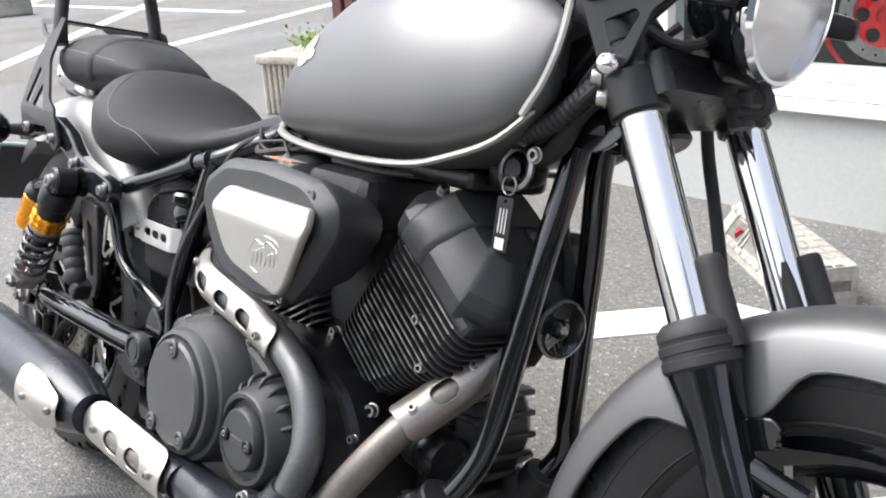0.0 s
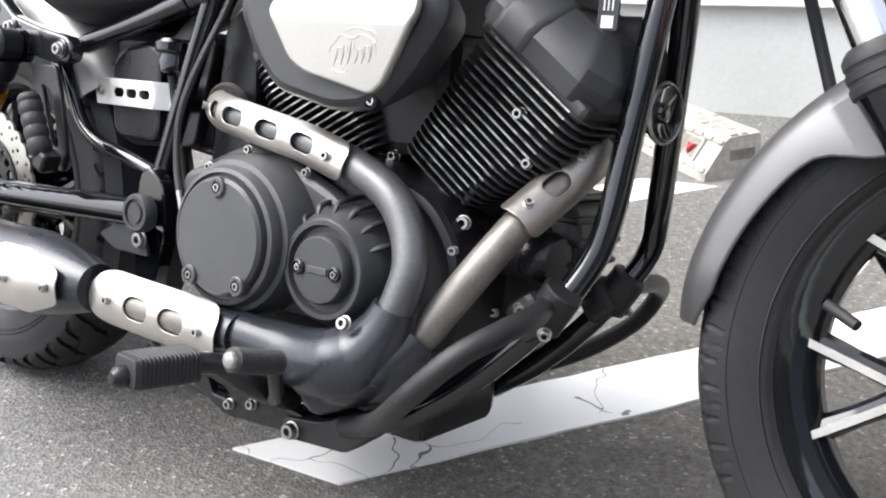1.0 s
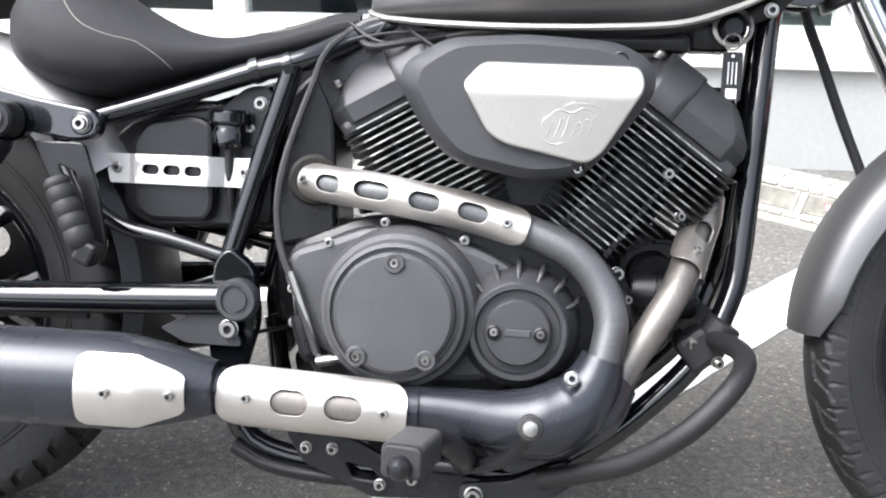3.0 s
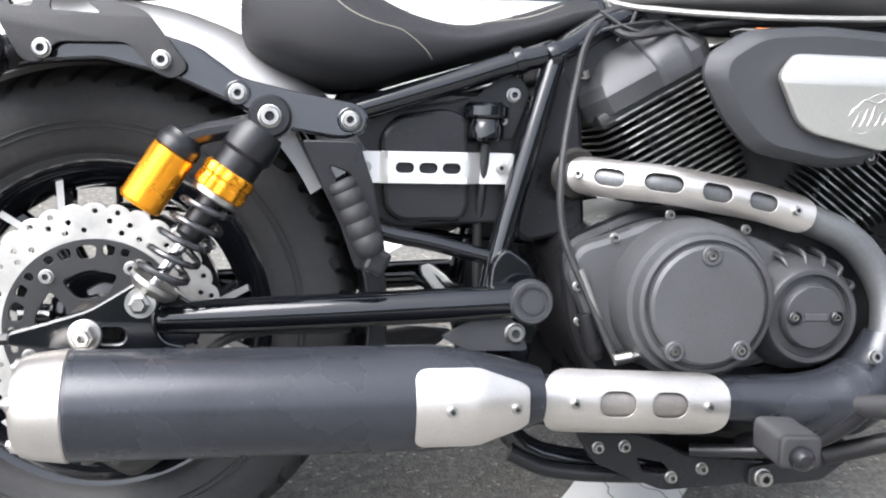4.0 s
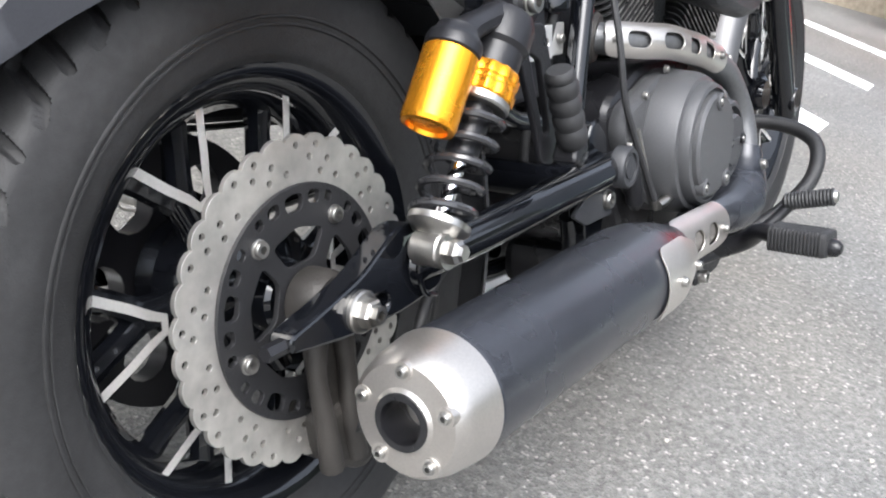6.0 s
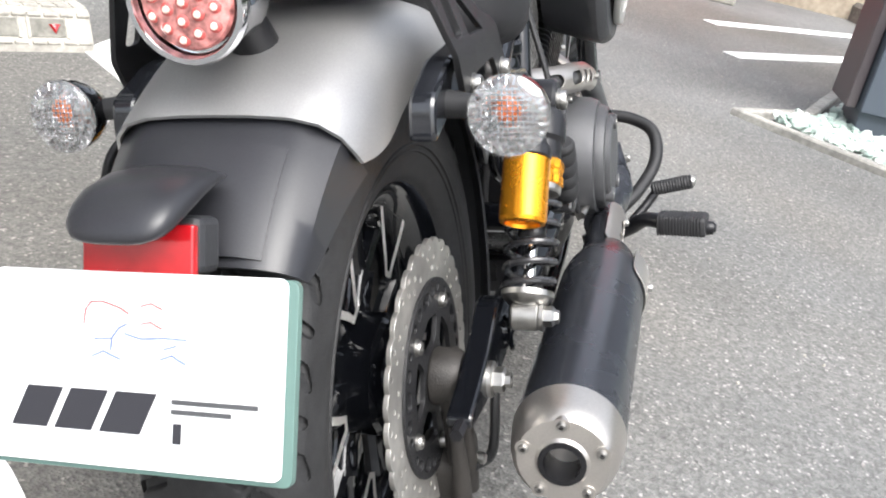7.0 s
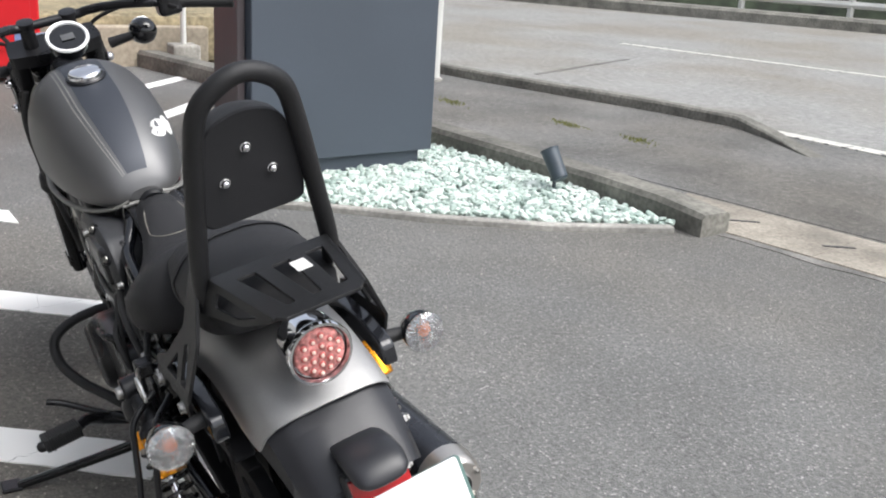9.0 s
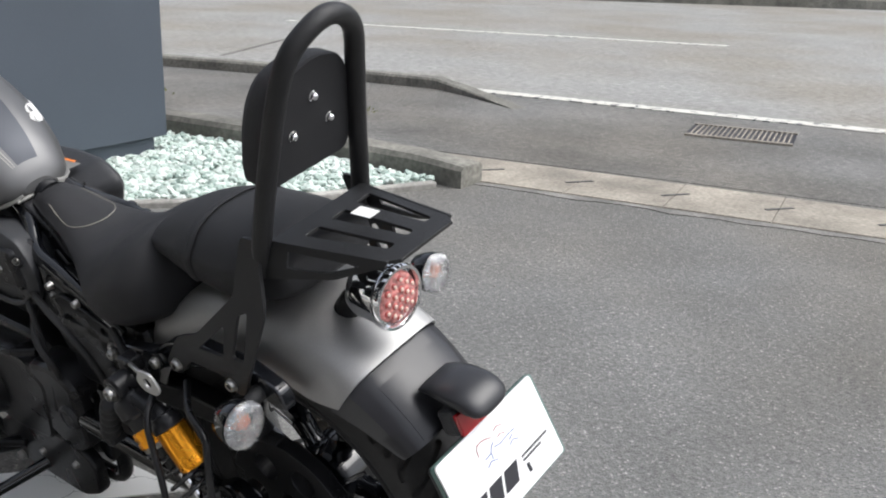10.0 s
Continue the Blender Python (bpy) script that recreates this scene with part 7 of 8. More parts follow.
mid = B("mid_pipe", tube([(0.48, -0.226, 0.262), (0.56, -0.214, 0.256), (0.66, -0.208, 0.250), (0.75, -0.204, 0.248)], 0.0265, 20), "muffler", "black mid pipe")
shield("mid_pipe_shield", [(0.511, -0.2045, 0.2565), (0.58, -0.2015, 0.2525), (0.66, -0.198, 0.2485), (0.738, -0.1945, 0.2445)], 0.0420, 0.044, ((0.066, 0.110, 0.030, 0), (0.130, 0.174, 0.030, 0)), ((0.036, 0.0), (0.200, 0.0)), mid, "shield", (0, -1, 0.06), label="satin nickel shield with two slots", ends=0.032)
part("pipe_inner", tube([(0.53, -0.217, 0.2545), (0.72, -0.207, 0.2465)], 0.027, 18, straight=True), "pipe_warm", mid)
col = B("collector", tube([(0.70, -0.196, 0.249), (0.79, -0.196, 0.246), (0.85, -0.195, 0.240), (0.90, -0.194, 0.244), (0.935, -0.188, 0.262), (0.955, -0.184, 0.292), (0.965, -0.182, 0.322)], [0.0265, 0.030, 0.037, 0.044, 0.043, 0.034, 0.026], 24), "muffler", "satin black exhaust collector")
part("lower_plate", side_plate(softened([(0.80, 0.225), (0.86, 0.168), (0.945, 0.208), (0.985, 0.255), (0.985, 0.305), (0.95, 0.29), (0.90, 0.25)], 0.018), -0.165, -0.19, bevel=0.008), "muffler", col)
part("branch", tube([(0.855, -0.192, 0.232), (0.91, -0.186, 0.238), (0.955, -0.175, 0.258), (0.985, -0.160, 0.292)], [0.036, 0.043, 0.040, 0.027], 20), "muffler", col)
bolt((0.928, -0.222, 0.302), (0, -1, 0.2), 0.0075, col, h=0.008)
bolt((0.976, -0.192, 0.248), (0, -1, 0), 0.007, col, h=0.008)
hdr = B("rear_header", tube([(0.578, -0.070, 0.518), (0.59, -0.10, 0.513), (0.626, -0.12, 0.507), (0.679, -0.143, 0.503), (0.74, -0.146, 0.493), (0.80, -0.147, 0.483), (0.865, -0.149, 0.466), (0.922, -0.156, 0.442), (0.955, -0.162, 0.408), (0.971, -0.171, 0.370), (0.969, -0.180, 0.335), (0.960, -0.188, 0.30)], 0.0205, 20), "pipe", "grey curved rear exhaust header")
shield("rear_header_shield", [(0.582, -0.092, 0.512), (0.626, -0.12, 0.507), (0.679, -0.143, 0.503), (0.74, -0.146, 0.493), (0.80, -0.147, 0.483), (0.868, -0.149, 0.465)], 0.0265, 0.0285, ((0.034, 0.070, 0.022, 0), (0.091, 0.130, 0.022, 0), (0.153, 0.192, 0.022, 0), (0.215, 0.252, 0.022, 0)), ((0.016, 0.002), (0.277, 0.0)), hdr, "shield", (0, -1, 0.12), label="satin nickel shield with four slots", ends=0.022)
part("flange", lathe([(0.03, -0.006), (0.034, 0), (0.03, 0.006)], (0.584, -0.09, 0.514), (0.2, -0.8, -0.1), 20), "brown", hdr)
fh = B("front_header", tube([(1.072, 0.018, 0.535), (1.094, 0.0, 0.508), (1.089, -0.026, 0.487), (1.076, -0.058, 0.459), (1.065, -0.096, 0.431), (1.050, -0.122, 0.398), (1.028, -0.137, 0.36), (1.003, -0.147, 0.32), (0.980, -0.160, 0.282), (0.945, -0.180, 0.245)], 0.0195, 20), "pipe_warm", "heat-tinted front exhaust header")
shield("front_header_shield", [(1.096, 0.004, 0.512), (1.089, -0.026, 0.487), (1.076, -0.057, 0.459), (1.058, -0.108, 0.42)], 0.0265, 0.037, ((0.066, 0.103, 0.026, 0),), ((0.040, 0.003), (0.129, 0.003)), fh, "shield_warm", (0.50, -0.60, 0.55), label="browned nickel shield with one slot", ends=0.018)
bolt((1.0985, -0.034, 0.503), (0.50, -0.60, 0.55), 0.0060, fh, h=0.007)
B("muffler_bracket", side_plate(softened([(0.405, 0.318), (0.47, 0.35), (0.50, 0.335), (0.515, 0.30), (0.44, 0.30)], 0.008), -0.15, -0.156, bevel=0.001), "plastic", "grey muffler bracket")
bolt((0.497, -0.156, 0.322), (0, -1, 0), 0.011, bike, h=0.008)

# -- side panel with silver strip, brake fluid bottle, pillion pegs --
box_r = B("battery_cover", side_plate(softened([(0.300, 0.560), (0.330, 0.585), (0.44, 0.605), (0.505, 0.622), (0.535, 0.60), (0.50, 0.45), (0.36, 0.440), (0.32, 0.462)], 0.015), -0.055, -0.072, bevel=0.004), "satin_black", "black side cover")
part("raised_box", side_plate(softened([(0.335, 0.556), (0.356, 0.582), (0.418, 0.592), (0.445, 0.582), (0.449, 0.470), (0.438, 0.452), (0.36, 0.450), (0.342, 0.466)], 0.012), -0.072, -0.094, bevel=0.006), "satin_black", box_r)
sl = [rounded(x, 0.5175, 0.023, 0.013, 0.0062) for x in (0.366, 0.395, 0.424)]
strip = plate(softened([(0.300, 0.537), (0.505, 0.538), (0.503, 0.499), (0.308, 0.498)], 0.004), sl, 0.003, 0.0006, cuts_u=(0.335, 0.34, 0.345, 0.443, 0.448, 0.455, 0.462))
for v in strip.verts:
    d = 0.0 if v.co.x < 0.337 else (v.co.x - 0.337) / 0.008 * 0.006 if v.co.x < 0.345 else 0.006 if v.co.x < 0.445 else 0.006 - min(1, (v.co.x - 0.445) / 0.015) * 0.016
    v.co = Vector((v.co.x, -0.096 - d + v.co.z, v.co.y))
strip_ob = part("silver_strip", strip, "strip_silver", box_r, "bright silver strap with three slots")
bolt((0.318, -0.098, 0.518), (0, -1, 0), 0.0062, strip_ob)
bolt((0.489, -0.089, 0.519), (0, -1, 0), 0.0062, strip_ob)
bottle = B("brake_fluid_bottle", lathe([(0.0, 0.004), (0.018, 0.004), (0.0225, 0.008), (0.0235, 0.022), (0.021, 0.027), (0.021, 0.031), (0.0275, 0.033), (0.0285, 0.036), (0.0285, 0.047), (0.024, 0.052), (0, 0.053)], (0.468, -0.088, 0.548), (0, 0, 1), 24), "gloss_black", "black brake fluid bottle with a screw cap")
part("hose", tube([(0.468, -0.092, 0.55), (0.467, -0.080, 0.50), (0.466, -0.06, 0.43), (0.47, -0.05, 0.35)], 0.006, 10), "grip", bottle)
part("bracket", side_plate(softened([(0.440, 0.555), (0.448, 0.600), (0.485, 0.632), (0.512, 0.636), (0.527, 0.615), (0.505, 0.555)], 0.010), -0.074, -0.078, bevel=0.0008), "satin_black", bottle)
bolt((0.505, -0.078, 0.611), (0, -1, 0), 0.008, bottle)
bolt((0.492, -0.078, 0.578), (0, -1, 0), 0.005, bottle)
for s in (-1, 1):
    peg = B("pillion_peg", lathe([(0.0, 0.0), (0.013, 0.0), (0.016, 0.004), (0.0165, 0.010)] + [(0.0172 if k % 4 else 0.0152, 0.012 + 0.0046 * k) for k in range(16)] + [(0.015, 0.088), (0.012, 0.092), (0, 0.092)], (0.283, s * 0.196, 0.503), (0.40, 0, -0.88), 22), "grip", "folded black rubber pillion peg")
    part("clevis", box((0.325, s * 0.19, 0.412), (0.026, 0.03, 0.03), 0.005, rot=Euler((0, radians(25), 0)).to_matrix()), "satin_black", peg)
    part("hanger", side_plate(softened([(0.238, 0.548), (0.305, 0.548), (0.322, 0.50), (0.338, 0.42), (0.33, 0.395), (0.302, 0.40), (0.285, 0.45)], 0.008), s * 0.160, s * 0.168, [softened([(0.272, 0.52), (0.296, 0.51), (0.318, 0.43), (0.306, 0.43)], 0.006)], 0.002), "satin_black", peg)
B("inner_fender", skin(fender_rows(RC, 45, -25, 14, lambda k: [(-0.085, 0.325), (-0.07, 0.345), (-0.03, 0.352), (0.03, 0.352), (0.07, 0.345), (0.085, 0.325)]), -0.003), "plastic", "dark plastic inner fender ahead of the rear tyre")

# -- rider pegs, pedal, guard bars, side stand --
for s in (-1, 1):
    ax = Vector((0.14, -s * 0.99, -0.02)).normalized()
    fwd = Vector((0.99, s * 0.14, 0)).normalized()
    upw = fwd.cross(ax) * -s
    end = Vector((0.754, s * 0.378, 0.234))
    secs = []
    for k in range(60):
        low = 0.0016 if k % 4 in (0, 3) else 0.0
        secs.append([end + ax * (0.010 + 0.0013 * k) + fwd * u + upw * w for u, w in rounded(0, 0, 0.046 - 2 * low, 0.037 - 2 * low, 0.0075, 4)])
    fp = B("rider_peg", loft(secs), "grip", "ribbed black rubber rider peg")
    part("end_plate", loft([[end + ax * q + fwd * u + upw * w for u, w in rounded(0, 0, 0.046 * k, 0.037 * k, 0.008 * k, 4)] for q, k in ((0.004, 0.80), (0.005, 0.92), (0.0105, 0.98))]), "grip", fp)
    part("end_knob", lathe([(0.0, -0.012), (0.006, -0.011), (0.0115, -0.006), (0.0130, 0.001), (0.0130, 0.008)], end - upw * 0.005, ax, 20), "satin_black", fp, "rounded black end knob")
    part("clevis", tube([(0.767, s * 0.300, 0.233), (0.785, s * 0.268, 0.230), (0.808, s * 0.235, 0.205), (0.80, s * 0.16, 0.175)], [0.014, 0.013, 0.015, 0.018], 10), "satin_black", fp)
pedal = B("brake_pedal", lathe([(0.0, 0.0), (0.0115, 0.0)] + [(0.0125 if k % 2 else 0.0140, 0.002 + 0.0026 * k) for k in range(27)] + [(0.009, 0.074), (0.0, 0.074)], (0.885, -0.345, 0.272), (-0.02, 0.976, -0.217), 18), "grip", "black brake pedal with a rubber pad")
part("arm", tube([(0.886, -0.285, 0.258), (0.872, -0.265, 0.230), (0.845, -0.235, 0.200), (0.80, -0.20, 0.182), (0.72, -0.17, 0.176)], 0.0085, 10), "satin_black", pedal)
part("tip", lathe([(0.0098, -0.002), (0.0100, 0.002), (0.0080, 0.006), (0, 0.008)], (0.885, -0.344, 0.272), (0, -1, 0.1), 14), "steel", pedal)
shift = B("shift_lever", tube([(0.885, 0.335, 0.262), (0.875, 0.30, 0.245), (0.84, 0.24, 0.21), (0.76, 0.18, 0.20)], 0.008, 10), "satin_black", "black shift lever")
for s in (-1, 1):
    g = B("engine_guard", tube([(1.094, s * 0.075, 0.338), (1.106 if s > 0 else 1.120, s * 0.150, 0.340), (1.104 if s > 0 else 1.122, s * 0.215, 0.333), (1.088 if s > 0 else 1.100, s * 0.262, 0.310), (1.055, s * 0.270, 0.262), (1.00, s * 0.240, 0.215), (0.945, s * 0.200, 0.185), (0.90, s * 0.172, 0.165)], 0.0126, 16), "matte_black", "matte black tubular engine guard")
    part("foot_plate", side_plate(softened([(0.80, 0.125), (0.80, 0.152), (0.86, 0.160), (0.925, 0.190), (0.945, 0.165), (0.90, 0.132)], 0.008), s * 0.150, s * 0.172, bevel=0.003), "matte_black", g)
    part("clamp", box((1.086, s * 0.084, 0.325), (0.045, 0.052, 0.05), 0.01, rot=Euler((0, radians(-38), 0)).to_matrix()), "matte_black", g)
    part("sleeve", lathe([(0.021, -0.026), (0.0235, -0.024), (0.0235, 0.024), (0.021, 0.026)], (1.106, s * 0.086, 0.338), (0.5, 0.05 * s, 0.85), 20), "matte_black", g)
    bolt((0.818, s * 0.172, 0.139), (0, s, 0), 0.010, g, h=0.012)
    for x, z in ((1.109, 0.313), (1.076, 0.335)):
        bolt((x, s * 0.104, z), (0.5, s, -0.4), 0.007, g, h=0.008)
stand = B("side_stand", tube([(0.70, 0.13, 0.165), (0.74, 0.25, 0.150), (0.785, 0.40, 0.138), (0.80, 0.455, 0.136)], [0.014, 0.012, 0.011, 0.010], 12), "gloss_black", "black side stand, folded out")
part("foot", box((0.812, 0.470, 0.1345), (0.05, 0.045, 0.010), 0.004, rot=Euler((radians(15.4), 0, 0)).to_matrix()), "satin_black", stand)
lp = B("link_plate", side_plate(softened([(0.575, 0.200), (0.660, 0.196), (0.720, 0.168), (0.830, 0.156), (0.838, 0.130), (0.690, 0.122), (0.600, 0.160)], 0.010), -0.150, -0.164, [softened([(0.655, 0.165), (0.690, 0.158), (0.700, 0.144), (0.665, 0.146)], 0.004)], 0.003), "satin_black", "black link plate under the exhaust")
for x, z in ((0.604, 0.180), (0.638, 0.181), (0.700, 0.140), (0.740, 0.150)):
    bolt((x, -0.164, z), (0, -1, 0), 0.0065, lp, h=0.008)
B("lower_rail", tube([(0.50, -0.13, 0.165), (0.56, -0.135, 0.142), (0.68, -0.14, 0.135), (0.80, -0.15, 0.139)], 0.010, 10), "satin_black", "black lower rail")
link = B("brake_link", tube([(0.575, -0.16, 0.40), (0.60, -0.165, 0.34), (0.622, -0.172, 0.285)], 0.004, 8), "steel", "thin brake rod with a cable end")
part("ferrule", lathe([(0.007, 0), (0.007, 0.02), (0.005, 0.024), (0.005, 0.034), (0, 0.034)], (0.618, -0.176, 0.292), (1, -0.2, 0.25), 12), "steel", link)
B("brake_switch", lathe([(0.011, 0), (0.012, 0.01), (0.012, 0.05), (0.007, 0.06), (0, 0.06)], (0.585, -0.15, 0.345), (0.3, 0, -0.95), 14), "satin_black")
caliper = B("rear_caliper", side_plate(softened([(-0.010, 0.215), (0.000, 0.165), (0.045, 0.140), (0.085, 0.165), (0.080, 0.215), (0.035, 0.232)], 0.015), -0.068, -0.122, bevel=0.008), "brown", "dusty dark brown brake caliper")
part("knuckle", lathe([(0.0, -0.096), (0.028, -0.096), (0.031, -0.100), (0.031, -0.122), (0.026, -0.130), (0.0, -0.130)], (0, 0, 0.322), (0, 1, 0), 26), "brown", caliper)
for dx in (-0.016, 0.018):
    part("carrier_arm", tube([(dx * 0.9, -0.119, 0.315), (dx * 1.2, -0.122, 0.262), (dx + 0.004, -0.124, 0.210), (dx + 0.014, -0.120, 0.165)], [0.014, 0.009, 0.010, 0.012], 10), "brown", caliper)
part("carrier_web", side_plate(softened([(-0.018, 0.30), (0.022, 0.30), (0.026, 0.235), (0.034, 0.185), (0.004, 0.185), (-0.012, 0.235)], 0.008), -0.108, -0.116, bevel=0.002), "brown", caliper)
part("pin", lathe([(0.007, 0), (0.007, 0.018), (0.005, 0.020), (0, 0.020)], (0.030, -0.122, 0.205), (0, -1, 0), 12), "steel", caliper)
part("hose", tube([(0.02, -0.13, 0.20), (0.07, -0.14, 0.19), (0.10, -0.14, 0.25), (0.16, -0.135, 0.315), (0.30, -0.135, 0.325)], 0.006, 10), "grip", caliper)
hoop = B("bag_guard", tube([(0.08, 0.165, 0.60), (0.03, 0.205, 0.592), (-0.018, 0.222, 0.575), (-0.029, 0.236, 0.54), (-0.03, 0.252, 0.47), (-0.03, 0.275, 0.40), (-0.03, 0.305, 0.31), (-0.005, 0.308, 0.285), (0.03, 0.303, 0.31), (0.056, 0.285, 0.38), (0.080, 0.258, 0.46), (0.100, 0.242, 0.52), (0.113, 0.228, 0.562), (0.14, 0.18, 0.585)], 0.0055, 10), "satin_black", "thin black steel bag guard hoop")

# -- fork, front fender, handlebar, headlight --
RAKE = Vector((-0.4726, 0, 0.8813))
for s in (-1, 1):
    y = 0.012 + s * 0.0915
    o = Vector((1.392, y, 0.641))
    leg = B("fork_leg", lathe([(0.0215, -0.01), (0.0215, 0.33)], o, RAKE, 28), "chrome", "chrome fork tube over a gloss black slider")
    part("slider", lathe([(0.0, -0.40), (0.022, -0.40), (0.024, -0.385), (0.0245, -0.12), (0.027, -0.09), (0.0315, -0.06), (0.0335, -0.048)], o, RAKE, 28), "gloss_black", leg)
    part("dust_seal", lathe([(0.0335, -0.049), (0.0362, -0.046), (0.0362, -0.038), (0.0345, -0.037), (0.0345, -0.033), (0.0355, -0.032), (0.0355, -0.025), (0.0338, -0.024), (0.0338, -0.020), (0.0345, -0.019), (0.0340, -0.012), (0.031, -0.008), (0.027, -0.004), (0.022, -0.003)], o, RAKE, 28), "grip", leg)
    f = Vector((0.881, 0, 0.473))
    g = f * 0.026 + Vector((0, 0.010, 0))
    part("tube_guard", tube([o + g - RAKE * 0.035, o + g + RAKE * 0.015, o + g + RAKE * 0.043, o + g + RAKE * 0.049], [0.0145, 0.0135, 0.0125, 0.0095], 14), "grip", leg, "black rubber stub guard")
    part("guard_prong", tube([o + f * 0.012 + Vector((0, -s * 0.019, 0)) - RAKE * 0.03, o + f * 0.013 + Vector((0, -s * 0.019, 0)) + RAKE * 0.02, o + f * 0.013 + Vector((0, -s * 0.018, 0)) + RAKE * 0.045], [0.011, 0.007, 0.003], 10), "grip", leg)
    part("axle_lug", lathe([(0.024, -0.026), (0.026, -0.02), (0.026, 0.02), (0.024, 0.026)], (1.568, y, 0.325), (0, 1, 0), 22), "gloss_black", leg)
    part("upper_sleeve", lathe([(0.0245, 0.190), (0.0285, 0.193), (0.0285, 0.232), (0.0265, 0.236), (0.0255, 0.26), (0.0275, 0.262), (0.0275, 0.285), (0.0245, 0.29), (0.0245, 0.37), (0.0, 0.372)], o, RAKE, 24), "satin_black", leg)
    for k in range(2):
        bolt(o + RAKE * (0.205 + 0.022 * k) + Vector((-0.026, s * 0.014, 0)), (-0.8, s * 0.6, 0), 0.008, leg, h=0.01)
    part("fender_bracket", side_plate(softened([(1.455, 0.535), (1.455, 0.566), (1.480, 0.574), (1.492, 0.566), (1.488, 0.546)], 0.006), y - s * 0.012, y - s * 0.022, bevel=0.002), "gloss_black", leg)
    part("fender_mount", tube([o - RAKE * 0.13 + Vector((0.02, -s * 0.005, 0)), o - RAKE * 0.15 + Vector((0.06, -s * 0.012, 0.005))], 0.012, 10, straight=True), "gloss_black", leg)
def clamp(at, w, h, name):
    rows = []
    for z in (-h / 2, h / 2):
        rows.append([(at[0] + x - 0.536 * z * 1.0, at[1] + y, at[2] + z + 0.53 * (x) * 1.0) for x, y in softened([(0.035, -w), (0.035, w), (-0.02, w + 0.006), (-0.034, 0.03), (-0.034, -0.03), (-0.02, -w - 0.006)], 0.012)])
    return B(name, loft(rows), "satin_black", "black triple clamp")


clamp((1.290, 0.012, 0.838), 0.098, 0.036, "lower_clamp")
B("neck_cover", box((1.165, 0.006, 0.875), (0.10, 0.075, 0.17), 0.02, rot=Euler((0, radians(-28), 0)).to_matrix()), "satin_black", "black cover round the steering head")
wires = B("wire_box", box((1.305, 0.035, 0.865), (0.042, 0.075, 0.040), 0.010), "case_black", "black wiring box behind the headlight")
part("connector", lathe([(0.0, 0.0), (0.012, 0.0), (0.013, 0.003), (0.013, 0.034), (0.010, 0.038), (0.0, 0.038)], (1.335, 0.040, 0.812), (-0.3, 0, 0.95), 16), "plastic", wires, "grey wiring connector")
for pts in ([(1.325, 0.02, 0.866), (1.350, 0.02, 0.858), (1.370, 0.02, 0.846), (1.367, 0.02, 0.829), (1.342, 0.02, 0.827)], [(1.26, -0.06, 0.875), (1.30, -0.02, 0.858), (1.335, 0.02, 0.835), (1.345, 0.06, 0.82)], [(1.27, -0.08, 0.90), (1.31, -0.05, 0.88), (1.33, 0.0, 0.90), (1.345, 0.04, 0.91)]):
    part("lead", tube(pts, 0.0055, 8), "grip", wires)
part("tag", box((1.295, -0.055, 0.862), (0.016, 0.002, 0.024), 0.0006, 1), "strip_silver", wires, "small bright metal tag")
clamp((1.200, 0.012, 0.985), 0.105, 0.030, "upper_clamp")
for s in (-1, 1):
    arm2 = B("headlight_ear", side_plate(softened([(1.222, 0.945), (1.245, 0.950), (1.33, 0.948), (1.39, 0.935), (1.39, 0.912), (1.335, 0.918), (1.315, 0.905), (1.297, 0.856), (1.280, 0.843), (1.264, 0.850), (1.240, 0.893), (1.228, 0.915)], 0.008), 0.012 + s * 0.112, 0.012 + s * 0.119, [softened([(1.262, 0.893), (1.296, 0.905), (1.302, 0.900), (1.285, 0.870), (1.275, 0.868)], 0.005)], 0.001), "satin_black", "black headlight ear")
    part("stay", tube([(1.325, 0.012 + s * 0.115, 0.928), (1.350, 0.012 + s * 0.100, 0.925), (1.370, 0.012 + s * 0.075, 0.925)], 0.010, 10), "satin_black", arm2)
    for x, z in ((1.240, 0.922), (1.279, 0.853)):
        part("cap_nut", lathe([(0.0105, 0), (0.0122, 0.004), (0.0105, 0.011), (0.006, 0.015), (0, 0.0155)], (x, 0.012 + s * 0.119, z), (0, s, 0), 18), "chrome", arm2)
hl = Vector((1.372, 0.018, 0.927))
ha = Vector((0.985, 0.02, -0.10)).normalized()
head_l = B("headlight", lathe([(0.0, -0.0935), (0.024, -0.0918), (0.048, -0.0765), (0.064, -0.0467), (0.0704, -0.017), (0.0708, -0.0102)], hl, ha, 40), "gloss_black", "round headlight in a chrome rim")
part("chrome_rim", lathe([(0.0708, -0.0119), (0.0744, -0.0068), (0.0744, 0.0051), (0.0704, 0.0102), (0.0664, 0.0102), (0.0648, 0.0034), (0.0648, -0.0085), (0.0708, -0.0119)], hl, ha, 44), "chrome", head_l)
part("reflector_bowl", lathe([(0.0648, -0.0017), (0.056, -0.009), (0.032, -0.018), (0.0, -0.020)], hl, ha, 40), "reflector_silver", head_l)
part("lens", lathe([(0.0656, 0.0017), (0.048, 0.0085), (0.024, 0.0123), (0.0, 0.0136), (0.0, 0.0102), (0.024, 0.0089), (0.048, 0.0051), (0.0648, -0.0008)], hl, ha, 40), "clear", head_l)


